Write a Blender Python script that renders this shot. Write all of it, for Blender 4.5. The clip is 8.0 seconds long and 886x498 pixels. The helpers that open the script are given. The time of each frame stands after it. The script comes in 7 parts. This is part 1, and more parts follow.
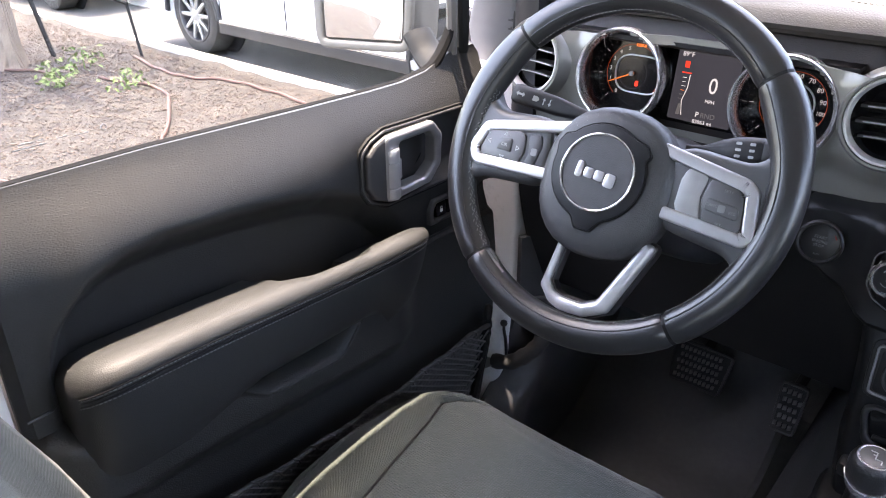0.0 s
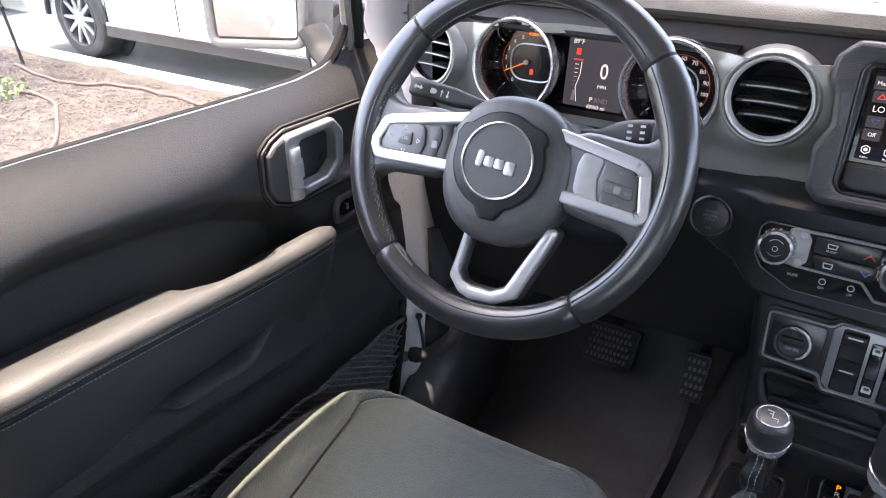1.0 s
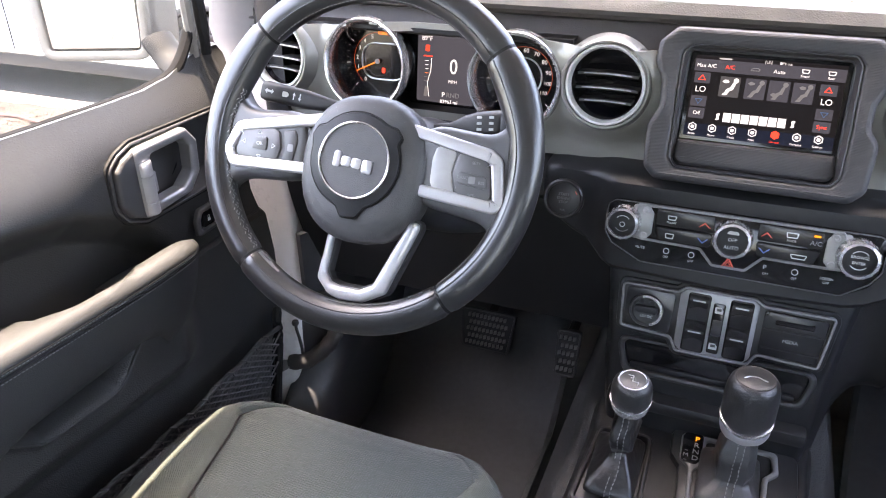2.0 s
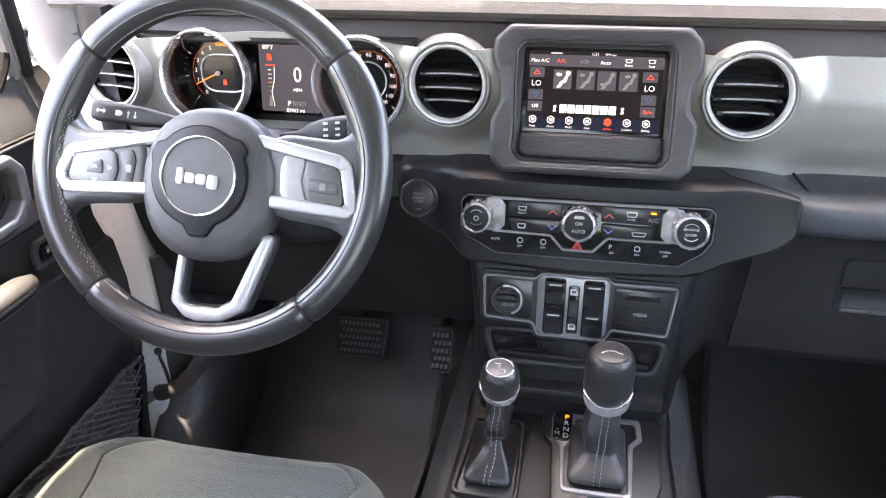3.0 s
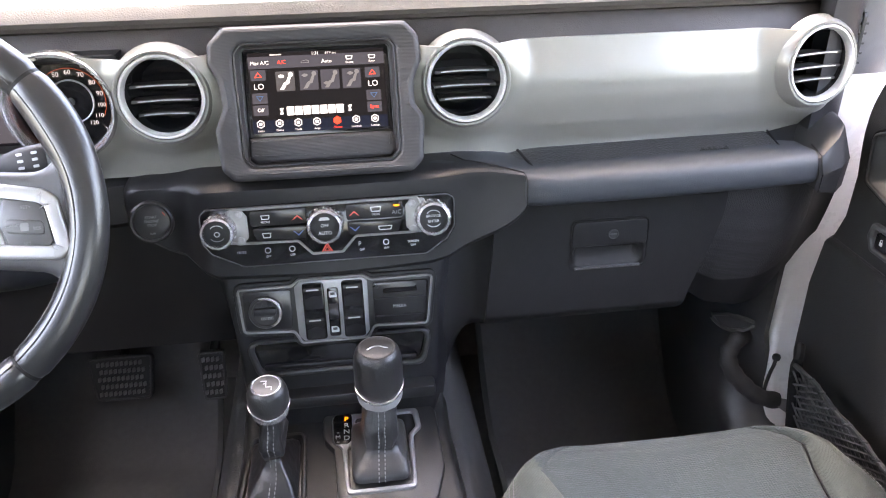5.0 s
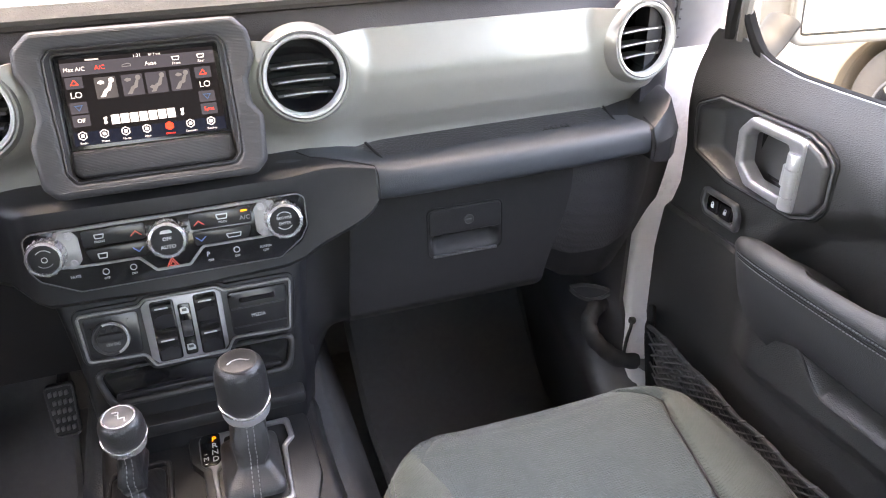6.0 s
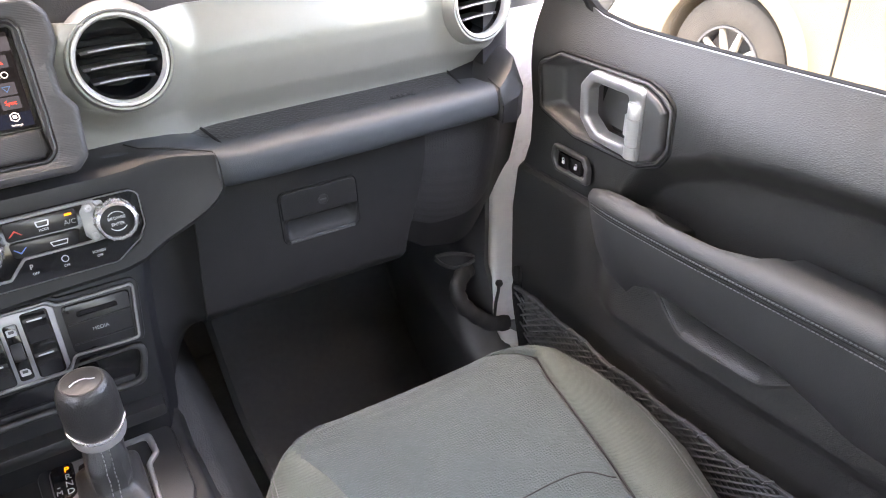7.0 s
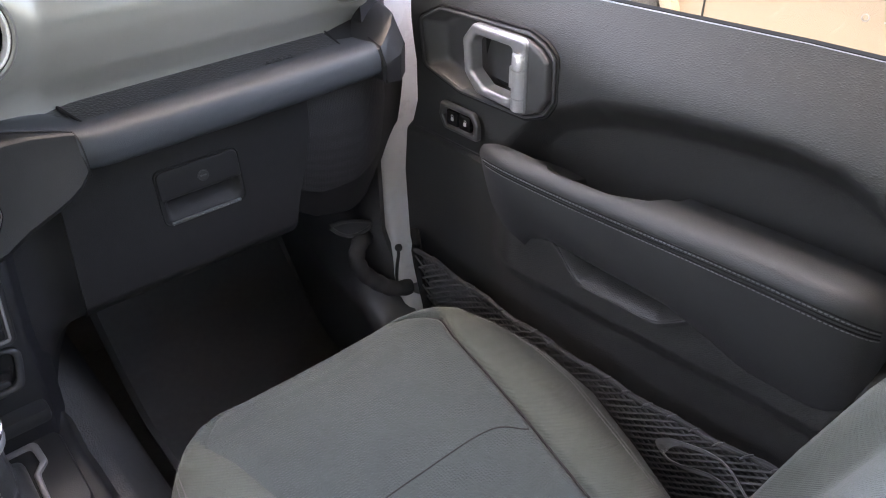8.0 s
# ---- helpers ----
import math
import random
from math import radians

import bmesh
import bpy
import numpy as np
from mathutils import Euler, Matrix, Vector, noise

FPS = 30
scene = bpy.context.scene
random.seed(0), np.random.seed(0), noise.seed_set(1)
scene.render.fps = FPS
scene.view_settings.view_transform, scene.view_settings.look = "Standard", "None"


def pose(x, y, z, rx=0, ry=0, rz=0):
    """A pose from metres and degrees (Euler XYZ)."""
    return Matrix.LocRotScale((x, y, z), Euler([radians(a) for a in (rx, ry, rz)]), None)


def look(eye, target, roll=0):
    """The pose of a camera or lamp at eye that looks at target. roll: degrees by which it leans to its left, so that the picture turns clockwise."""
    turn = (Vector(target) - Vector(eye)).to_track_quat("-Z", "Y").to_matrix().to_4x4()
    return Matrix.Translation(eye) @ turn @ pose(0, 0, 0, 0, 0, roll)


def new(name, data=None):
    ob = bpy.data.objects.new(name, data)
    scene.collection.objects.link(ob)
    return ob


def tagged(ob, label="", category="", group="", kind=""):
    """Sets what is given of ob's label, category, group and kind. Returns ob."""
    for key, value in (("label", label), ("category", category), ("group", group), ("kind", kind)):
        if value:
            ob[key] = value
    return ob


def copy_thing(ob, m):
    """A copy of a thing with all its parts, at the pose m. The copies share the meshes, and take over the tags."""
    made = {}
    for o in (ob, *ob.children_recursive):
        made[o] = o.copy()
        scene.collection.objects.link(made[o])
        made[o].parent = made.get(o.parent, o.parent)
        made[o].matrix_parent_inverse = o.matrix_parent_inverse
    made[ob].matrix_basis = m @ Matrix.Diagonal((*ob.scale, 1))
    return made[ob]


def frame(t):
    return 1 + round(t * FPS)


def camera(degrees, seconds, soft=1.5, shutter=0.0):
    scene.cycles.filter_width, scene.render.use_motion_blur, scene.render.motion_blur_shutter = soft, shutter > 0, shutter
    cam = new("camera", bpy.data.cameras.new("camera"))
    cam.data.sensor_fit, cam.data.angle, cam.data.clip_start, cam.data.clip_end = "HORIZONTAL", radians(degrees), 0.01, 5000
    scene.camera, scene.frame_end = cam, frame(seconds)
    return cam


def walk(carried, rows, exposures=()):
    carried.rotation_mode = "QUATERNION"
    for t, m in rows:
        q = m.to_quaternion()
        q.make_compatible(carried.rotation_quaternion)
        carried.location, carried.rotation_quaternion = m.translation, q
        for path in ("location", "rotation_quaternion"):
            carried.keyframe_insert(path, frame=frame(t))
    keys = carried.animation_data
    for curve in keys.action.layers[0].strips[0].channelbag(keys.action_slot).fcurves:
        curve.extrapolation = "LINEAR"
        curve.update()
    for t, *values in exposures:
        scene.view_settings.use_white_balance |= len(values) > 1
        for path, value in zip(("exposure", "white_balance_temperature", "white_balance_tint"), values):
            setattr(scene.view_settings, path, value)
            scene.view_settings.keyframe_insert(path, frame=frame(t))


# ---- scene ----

cam = camera(61.8, 8.0, soft=1.05)

PATH = [
    (0, (-0.043, -0.84, 1.185), (-1.197, 0.507, 0.261), -0.2),
    (0.5, (-0.04, -0.836, 1.184), (-1.118, 0.569, 0.254), -0.4),
    (1, (-0.037, -0.834, 1.184), (-1.004, 0.644, 0.246), -0.5),
    (1.5, (-0.028, -0.835, 1.186), (-0.862, 0.719, 0.243), -0.5),
    (3, (0.0, -0.833, 1.184), (-0.364, 0.898, 0.252), -1.0),
    (3.5, (0.009, -0.828, 1.184), (-0.207, 0.929, 0.253), -0.7),
    (4, (0.018, -0.823, 1.181), (-0.041, 0.945, 0.25), -0.5),
    (5.5, (0.042, -0.812, 1.183), (0.418, 0.9, 0.22), -1.1),
    (6, (0.049, -0.805, 1.18), (0.61, 0.849, 0.205), -1.0),
    (6.5, (0.053, -0.793, 1.173), (0.783, 0.782, 0.179), -0.9),
    (7, (0.065, -0.785, 1.164), (0.938, 0.688, 0.13), -1.4),
    (7.5, (0.073, -0.779, 1.156), (1.052, 0.595, 0.081), -1.5),
    (8, (0.08, -0.774, 1.152), (1.136, 0.503, 0.033), -1.5),
]
walk(cam, [(t, look(e, g, r)) for t, e, g, r in PATH], exposures=[(t, e, k, 24) for t, e, k in ((0, 4.3, 7550), (1.5, 4.76, 7850), (3.5, 5.42, 8200), (5.5, 5.42, 8500), (6.5, 5.53, 8900), (7.5, 5.6, 8950), (8, 4.8, 8600))])

# ---- daylight ----
SUN_ELEV, SUN_ROT = radians(82), radians(-84)
world = bpy.data.worlds.new("sky")
scene.world = world
world.use_nodes = True
_nt = world.node_tree
_sky = _nt.nodes.new("ShaderNodeTexSky")
_sky.sky_type, _sky.sun_disc = "NISHITA", False
_sky.sun_elevation, _sky.sun_rotation = SUN_ELEV, SUN_ROT
_sky.dust_density, _sky.air_density = 3.0, 1.0
_nt.links.new(_sky.outputs["Color"], _nt.nodes["Background"].inputs["Color"])
_nt.nodes["Background"].inputs["Strength"].default_value = 0.15
_sun = new("sun", bpy.data.lights.new("sun", "SUN"))
_sun.data.energy, _sun.data.angle, _sun.data.color = 1.2, radians(0.6), (1.0, 0.975, 0.87)
_way = Vector((math.sin(SUN_ROT) * math.cos(SUN_ELEV), math.cos(SUN_ROT) * math.cos(SUN_ELEV), math.sin(SUN_ELEV)))
_sun.matrix_world = look(_way * 20, (0, 0, 0))

# ---- mesh helpers ----
PLACE = {}


def thing(name, base, label="", category="", group="", kind=""):
    """An Empty at the base of a thing, which parents its parts."""
    ob = new(name)
    ob.location = base
    ob.empty_display_size = 0.02
    PLACE[ob] = Vector(base)
    return tagged(ob, label, category, group, kind)


def part(name, bm, material, parent=None, label="", smooth=True, sharp=35, kind="", category=""):
    """Links a bmesh, drawn in world metres, as one mesh under its parent."""
    bmesh.ops.recalc_face_normals(bm, faces=bm.faces)
    lo = Vector([min(v.co[i] for v in bm.verts) for i in range(3)])
    hi = Vector([max(v.co[i] for v in bm.verts) for i in range(3)])
    mid = (lo + hi) / 2
    if parent is None:
        mid.z = lo.z
    for v in bm.verts:
        v.co -= mid
    me = bpy.data.meshes.new(name)
    if smooth:
        lim = radians(sharp)
        for e in bm.edges:
            e.smooth = len(e.link_faces) != 2 or e.calc_face_angle(0) < lim
        for f in bm.faces:
            f.smooth = True
    bm.to_mesh(me)
    bm.free()
    me.materials.append(material)
    ob = new(name, me)
    PLACE[ob] = mid
    if parent is not None:
        ob.parent = parent
        ob.location = mid - PLACE[parent]
    else:
        ob.location = mid
    return tagged(ob, label, category, "", kind)


def onto(origin, xdir, ydir):
    """The matrix of a local plane: its x and y ways in the world; z comes out of it."""
    x = Vector(xdir).normalized()
    z = x.cross(Vector(ydir)).normalized()
    y = z.cross(x)
    m = Matrix((x, y, z)).transposed().to_4x4()
    m.translation = Vector(origin)
    return m


def leaning(x, y, z, tilt):
    """A plane that faces the rear of the car, leaning back by tilt radians."""
    return onto((x, y, z), (1, 0, 0), (0, math.sin(tilt), math.cos(tilt)))


def sided(x, y, z, s):
    """A plane on a door's inner face: local x to the rear for the passenger's door, to the front for the driver's; z faces into the car."""
    return onto((s * x, y, z), (0, -s, 0), (0, 0, 1))


def rounded(corners, r=0.004, n=5):
    """An outline with rounded corners; each corner is (x, y) or (x, y, radius)."""
    out, k = [], len(corners)
    for i in range(k):
        p = Vector(corners[i][:2])
        a = Vector(corners[i - 1][:2]) - p
        b = Vector(corners[(i + 1) % k][:2]) - p
        la, lb = a.length, b.length
        a.normalize(), b.normalize()
        rad = corners[i][2] if len(corners[i]) > 2 else r
        ang = max(a.angle(b), 0.05)
        d = min(rad / math.tan(ang / 2), la * 0.48, lb * 0.48)
        p0, p1 = p + a * d, p + b * d
        for j in range(n + 1):
            t = j / n
            q = p0 * (1 - t) ** 2 + p * 2 * t * (1 - t) + p1 * t * t
            out.append((q.x, q.y))
    return out


def mm(*pts):
    return [tuple(c / 1000 for c in p) for p in pts]


def rect(w, h, r=0.004, n=5, cx=0.0, cy=0.0):
    a, b = w / 2, h / 2
    return rounded([(cx - a, cy - b), (cx + a, cy - b), (cx + a, cy + b), (cx - a, cy + b)], r, n)


def circle(r, n=40, cx=0.0, cy=0.0):
    return [(cx + r * math.cos(2 * math.pi * i / n), cy + r * math.sin(2 * math.pi * i / n)) for i in range(n)]


def inset(pts, d):
    """The outline drawn in by d (counter-clockwise outlines)."""
    k, out = len(pts), []
    area = sum(pts[i - 1][0] * pts[i][1] - pts[i][0] * pts[i - 1][1] for i in range(k))
    sgn = 1 if area > 0 else -1
    for i in range(k):
        p = Vector(pts[i])
        j, l = i - 1, i + 1
        while (p - Vector(pts[j % k])).length < 2e-4 and j > i - k:
            j -= 1
        while (p - Vector(pts[l % k])).length < 2e-4 and l < i + k:
            l += 1
        e, g = p - Vector(pts[j % k]), Vector(pts[l % k]) - p
        e.normalize(), g.normalize()
        n1, n2 = Vector((-e.y, e.x)), Vector((-g.y, g.x))
        m = n1 + n2
        m = m / max(m.dot(n1), 0.4) if m.length > 1e-6 else n1
        out.append((p.x + sgn * m.x * d, p.y + sgn * m.y * d))
    return out


def ring_of(bm, pts, z, m):
    return [bm.verts.new(m @ Vector((x, y, z))) for x, y in pts]


def bridge(bm, a, b):
    k = len(a)
    for i in range(k):
        bm.faces.new((a[i], a[(i + 1) % k], b[(i + 1) % k], b[i]))


def plate(m, pts, h, bev=0.001, seg=2, bm=None, z0=0.0, dome=0.0):
    """A solid plate of an outline with a rounded upper edge; dome raises its middle."""
    bm = bm or bmesh.new()
    rings = [ring_of(bm, pts, z0, m), ring_of(bm, pts, z0 + h - bev, m)]
    for j in range(1, seg + 1):
        a = math.pi / 2 * j / seg
        rings.append(ring_of(bm, inset(pts, bev * (1 - math.cos(a))), z0 + h - bev + bev * math.sin(a), m))
    top = inset(pts, bev)
    if dome:
        cx, cy = sum(p[0] for p in top) / len(top), sum(p[1] for p in top) / len(top)
        for j in range(1, 7):
            s = math.cos(math.pi / 2 * j / 7)
            rings.append(ring_of(bm, [(cx + (x - cx) * s, cy + (y - cy) * s) for x, y in top], z0 + h + dome * math.sin(math.pi / 2 * j / 7), m))
    for a, b in zip(rings, rings[1:]):
        bridge(bm, a, b)
    bm.faces.new(rings[0][::-1])
    bm.faces.new(rings[-1])
    return bm


def surround(m, outer, inner, h, bev=0.001, seg=2, bm=None, z0=0.0, h_in=None):
    """A frame between two outlines with as many points each, rounded on both edges."""
    bm = bm or bmesh.new()
    h_in = h if h_in is None else h_in
    rings = [ring_of(bm, inner, z0, m), ring_of(bm, outer, z0, m), ring_of(bm, outer, z0 + h - bev, m)]
    for j in range(1, seg + 1):
        a = math.pi / 2 * j / seg
        rings.append(ring_of(bm, inset(outer, bev * (1 - math.cos(a))), z0 + h - bev + bev * math.sin(a), m))
    for j in range(seg + 1):
        a = math.pi / 2 * (1 - j / seg)
        rings.append(ring_of(bm, inset(inner, -bev * (1 - math.cos(a))), z0 + h_in - bev + bev * math.sin(a), m))
    for a, b in zip(rings, rings[1:] + rings[:1]):
        bridge(bm, a, b)
    return bm


def lathe(m, profile, n=40, bm=None, cap=True):
    """A turned body: profile of (radius, height) up the local z."""
    bm = bm or bmesh.new()
    rings = [ring_of(bm, circle(max(r, 1e-5), n), z, m) for r, z in profile]
    for a, b in zip(rings, rings[1:]):
        bridge(bm, a, b)
    if cap:
        bm.faces.new(rings[0][::-1])
        bm.faces.new(rings[-1])
    return bm


def saddle(m, profile, lift, n=44):
    """A turned collar whose upper edge rises at its two sides; profile of (radius, height, share of the lift)."""
    bm = bmesh.new()
    rings = [[bm.verts.new(m @ Vector((r * math.cos(a), r * math.sin(a), z + lift * w * math.cos(a) ** 2))) for a in [2 * math.pi * i / n for i in range(n)]] for r, z, w in profile]
    for a, b in zip(rings, rings[1:]):
        bridge(bm, a, b)
    return bm


def smooth_line(pts, per=8, closed=False):
    """A Catmull-Rom line through points."""
    p = [Vector(q) for q in pts]
    k, out = len(p), []
    for i in range(k if closed else k - 1):
        a, b = p[i], p[(i + 1) % k]
        z = p[i - 1] if closed or i else a * 2 - b
        c = p[(i + 2) % k] if closed or i + 2 < k else b * 2 - a
        for j in range(per):
            t = j / per
            out.append(0.5 * (2 * a + (b - z) * t + (2 * z - 5 * a + 4 * b - c) * t * t + (3 * a - z - 3 * b + c) * t ** 3))
    if not closed:
        out.append(p[-1])
    return out


def tube(pts, r, n=8, bm=None, closed=False, flat=1.0, up=(0, 0, 1)):
    """A round or flattened tube along points; r is one radius or one for each point."""
    bm = bm or bmesh.new()
    p = [Vector(q) for q in pts]
    k, rings = len(p), []
    for i in range(k):
        d = (p[(i + 1) % k] - p[i - 1]) if closed else (p[min(i + 1, k - 1)] - p[max(i - 1, 0)])
        d.normalize()
        s = d.cross(Vector(up))
        if s.length < 1e-3:
            s = d.cross(Vector((1, 0, 0)))
        s.normalize()
        w = s.cross(d)
        rr = r[i] if isinstance(r, (list, tuple)) else r
        rings.append([bm.verts.new(p[i] + rr * (math.cos(2 * math.pi * j / n) * s + flat * math.sin(2 * math.pi * j / n) * w)) for j in range(n)])
    for a, b in zip(rings, rings[1:] + (rings[:1] if closed else [])):
        bridge(bm, a, b)
    if not closed:
        bm.faces.new(rings[0][::-1])
        bm.faces.new(rings[-1])
    return bm


def stitches(pts, step=0.005, size=0.0009, length=0.7, bm=None):
    """A row of thread stitches along a line."""
    bm = bm or bmesh.new()
    p = [Vector(q) for q in pts]
    run, mark = 0.0, 0.0
    for a, b in zip(p, p[1:]):
        d = b - a
        l = d.length
        if l < 1e-7:
            continue
        d /= l
        while mark < run + l:
            q = a + d * (mark - run)
            tube([q, q + d * step * length * 0.5 , q + d * step * length], [size * 0.5, size, size * 0.5], 5, bm)
            mark += step
        run += l
    return bm


def loft(sections, bm=None, closed=True, cap=True):
    """A skin over sections with as many points each."""
    bm = bm or bmesh.new()
    rings = [[bm.verts.new(Vector(p)) for p in s] for s in sections]
    k = len(rings[0])
    for a, b in zip(rings, rings[1:]):
        for i in range(k if closed else k - 1):
            bm.faces.new((a[i], a[(i + 1) % k], b[(i + 1) % k], b[i]))
    if cap and closed:
        bm.faces.new(rings[0][::-1])
        bm.faces.new(rings[-1])
    return bm


def sheet(fn, nu, nv, thick=(0, 0, 0), bm=None, hole=None):
    """A curved sheet fn(u, v) over the unit square, given a back at the offset thick. hole: whether a place is cut away."""
    bm = bm or bmesh.new()
    off = Vector(thick)
    pts = [[Vector(fn(i / nu, j / nv)) for j in range(nv + 1)] for i in range(nu + 1)]
    sides = [[[bm.verts.new(p) for p in row] for row in pts]]
    if off.length > 0:
        sides.append([[bm.verts.new(p + off) for p in row] for row in pts])
    for g in sides:
        for i in range(nu):
            for j in range(nv):
                if hole and hole((pts[i][j] + pts[i + 1][j + 1]) / 2):
                    continue
                bm.faces.new((g[i][j], g[i + 1][j], g[i + 1][j + 1], g[i][j + 1]))
    if len(sides) > 1:
        rims = [[g[i][0] for i in range(nu)] + [g[nu][j] for j in range(nv)] + [g[i][nv] for i in range(nu, 0, -1)] + [g[0][j] for j in range(nv, 0, -1)] for g in sides]
        bridge(bm, *rims)
    bmesh.ops.delete(bm, geom=[v for v in bm.verts if not v.link_faces], context="VERTS")
    return bm


def box(lo, hi, bev=0.0, bm=None):
    """A block between two corners, its edges bevelled."""
    bm = bm or bmesh.new()
    x0, y0, z0 = lo
    x1, y1, z1 = hi
    new_bm = bmesh.new()
    bmesh.ops.create_cube(new_bm, size=1)
    for v in new_bm.verts:
        v.co = Vector(((x0 + x1) / 2 + v.co.x * (x1 - x0), (y0 + y1) / 2 + v.co.y * (y1 - y0), (z0 + z1) / 2 + v.co.z * (z1 - z0)))
    if bev:
        bmesh.ops.bevel(new_bm, geom=list(new_bm.edges), offset=bev, segments=2, profile=0.5, affect="EDGES")
    vs = {v: bm.verts.new(v.co) for v in new_bm.verts}
    for f in new_bm.faces:
        bm.faces.new([vs[v] for v in f.verts])
    new_bm.free()
    return bm


def ease(x, a=0.0, b=1.0):
    t = min(max((x - a) / (b - a), 0.0), 1.0)
    return t * t * (3 - 2 * t)


def lerp(x, xs, ys):
    return float(np.interp(x, xs, ys))


def writing(text, m, size, material, parent, name="lettering", depth=0.0002, align="CENTER", stretch=1.0, label=""):
    """Letters in the built-in font, laid on a local plane, as a mesh."""
    cu = bpy.data.curves.new(name, "FONT")
    cu.body, cu.size, cu.extrude, cu.align_x, cu.align_y, cu.resolution_u = text, size, depth, align, "CENTER", 3
    tmp = bpy.data.objects.new(name, cu)
    me = bpy.data.meshes.new_from_object(tmp)
    bpy.data.objects.remove(tmp)
    bpy.data.curves.remove(cu)
    bm = bmesh.new()
    bm.from_mesh(me)
    bpy.data.meshes.remove(me)
    bm.transform(m @ Matrix.Diagonal((stretch, 1, 1, 1)))
    return part(name, bm, material, parent, label, smooth=False)


def at(m, x, y, z=0.0, turn=0.0):
    return m @ pose(x, y, z, 0, 0, turn)

# ---- materials ----
def material(name, base, rough=0.5, metal=0.0, grain=(), tint=None, tint_scale=6.0, coat=0.0, rough_var=0.02, spec=0.5, sheen=0.0):
    """A procedural surface. grain: rows of (kind, scale, height in metres); tint: a second colour that clouds the first."""
    m = bpy.data.materials.new(name)
    m.use_nodes = True
    nt = m.node_tree
    b = nt.nodes["Principled BSDF"]
    b.inputs["Roughness"].default_value = rough
    b.inputs["Metallic"].default_value = metal
    b.inputs["Coat Weight"].default_value = coat
    b.inputs["Coat Roughness"].default_value = 0.06
    b.inputs["Specular IOR Level"].default_value = spec
    b.inputs["Sheen Weight"].default_value = sheen
    co = nt.nodes.new("ShaderNodeTexCoord").outputs["Object"]
    big = nt.nodes.new("ShaderNodeTexNoise")
    big.inputs["Scale"].default_value = tint_scale
    big.inputs["Detail"].default_value = 6
    nt.links.new(co, big.inputs["Vector"])
    fine = nt.nodes.new("ShaderNodeTexNoise")
    fine.inputs["Scale"].default_value = tint_scale * 14
    fine.inputs["Detail"].default_value = 4
    nt.links.new(co, fine.inputs["Vector"])
    both = nt.nodes.new("ShaderNodeMath")
    both.operation = "MULTIPLY_ADD"
    nt.links.new(fine.outputs["Fac"], both.inputs[0])
    both.inputs[1].default_value = 0.5
    half = nt.nodes.new("ShaderNodeMath")
    half.operation = "MULTIPLY"
    half.inputs[1].default_value = 0.6
    nt.links.new(big.outputs["Fac"], half.inputs[0])
    nt.links.new(half.outputs[0], both.inputs[2])
    ramp = nt.nodes.new("ShaderNodeValToRGB")
    ramp.color_ramp.elements[0].position, ramp.color_ramp.elements[1].position = 0.38, 0.72
    t = tint or tuple(min(c * 1.25 + 0.002, 1) for c in base)
    ramp.color_ramp.elements[0].color = (*base, 1)
    ramp.color_ramp.elements[1].color = (*t, 1)
    nt.links.new(both.outputs[0], ramp.inputs["Fac"])
    nt.links.new(ramp.outputs["Color"], b.inputs["Base Color"])
    rr = nt.nodes.new("ShaderNodeMapRange")
    rr.inputs["From Min"].default_value, rr.inputs["From Max"].default_value = 0.3, 0.75
    rr.inputs["To Min"].default_value, rr.inputs["To Max"].default_value = max(rough - rough_var, 0.02), min(rough + rough_var, 1)
    nt.links.new(both.outputs[0], rr.inputs["Value"])
    nt.links.new(rr.outputs["Result"], b.inputs["Roughness"])
    last = None
    for kind, scale, height in grain:
        if kind == "pebble":
            tex = nt.nodes.new("ShaderNodeTexVoronoi")
            tex.feature = "SMOOTH_F1"
            tex.inputs["Smoothness"].default_value = 0.35
            out = tex.outputs["Distance"]
        elif kind == "noise":
            tex = nt.nodes.new("ShaderNodeTexNoise")
            tex.inputs["Detail"].default_value = 5
            out = tex.outputs["Fac"]
        elif kind == "hide":
            tex = nt.nodes.new("ShaderNodeTexVoronoi")
            tex.feature = "DISTANCE_TO_EDGE"
            soft = nt.nodes.new("ShaderNodeMapRange")
            soft.interpolation_type = "SMOOTHSTEP"
            soft.inputs["From Max"].default_value = 0.4
            nt.links.new(tex.outputs["Distance"], soft.inputs["Value"])
            out = soft.outputs["Result"]
        elif kind == "weave":
            tex = nt.nodes.new("ShaderNodeTexVoronoi")
            tex.distance = "CHEBYCHEV"
            tex.inputs["Randomness"].default_value = 0.35
            out = tex.outputs["Distance"]
        elif kind == "ribs":
            tex = nt.nodes.new("ShaderNodeTexWave")
            tex.bands_direction = "Z"
            out = tex.outputs["Fac"]
        elif kind == "ribs_x":
            tex = nt.nodes.new("ShaderNodeTexWave")
            tex.bands_direction = "X"
            out = tex.outputs["Fac"]
        else:
            tex = nt.nodes.new("ShaderNodeTexWave")
            tex.bands_direction = "DIAGONAL"
            tex.inputs["Distortion"].default_value = 1.5
            out = tex.outputs["Fac"]
        tex.inputs["Scale"].default_value = scale
        if kind == "hide":
            warp = nt.nodes.new("ShaderNodeMapping")
            warp.inputs["Scale"].default_value = (1.0, 0.62, 1.25)
            nt.links.new(co, warp.inputs["Vector"])
            nt.links.new(warp.outputs["Vector"], tex.inputs["Vector"])
        else:
            nt.links.new(co, tex.inputs["Vector"])
        bump = nt.nodes.new("ShaderNodeBump")
        bump.inputs["Distance"].default_value = abs(height)
        bump.inputs["Strength"].default_value = 1.0
        bump.invert = height < 0
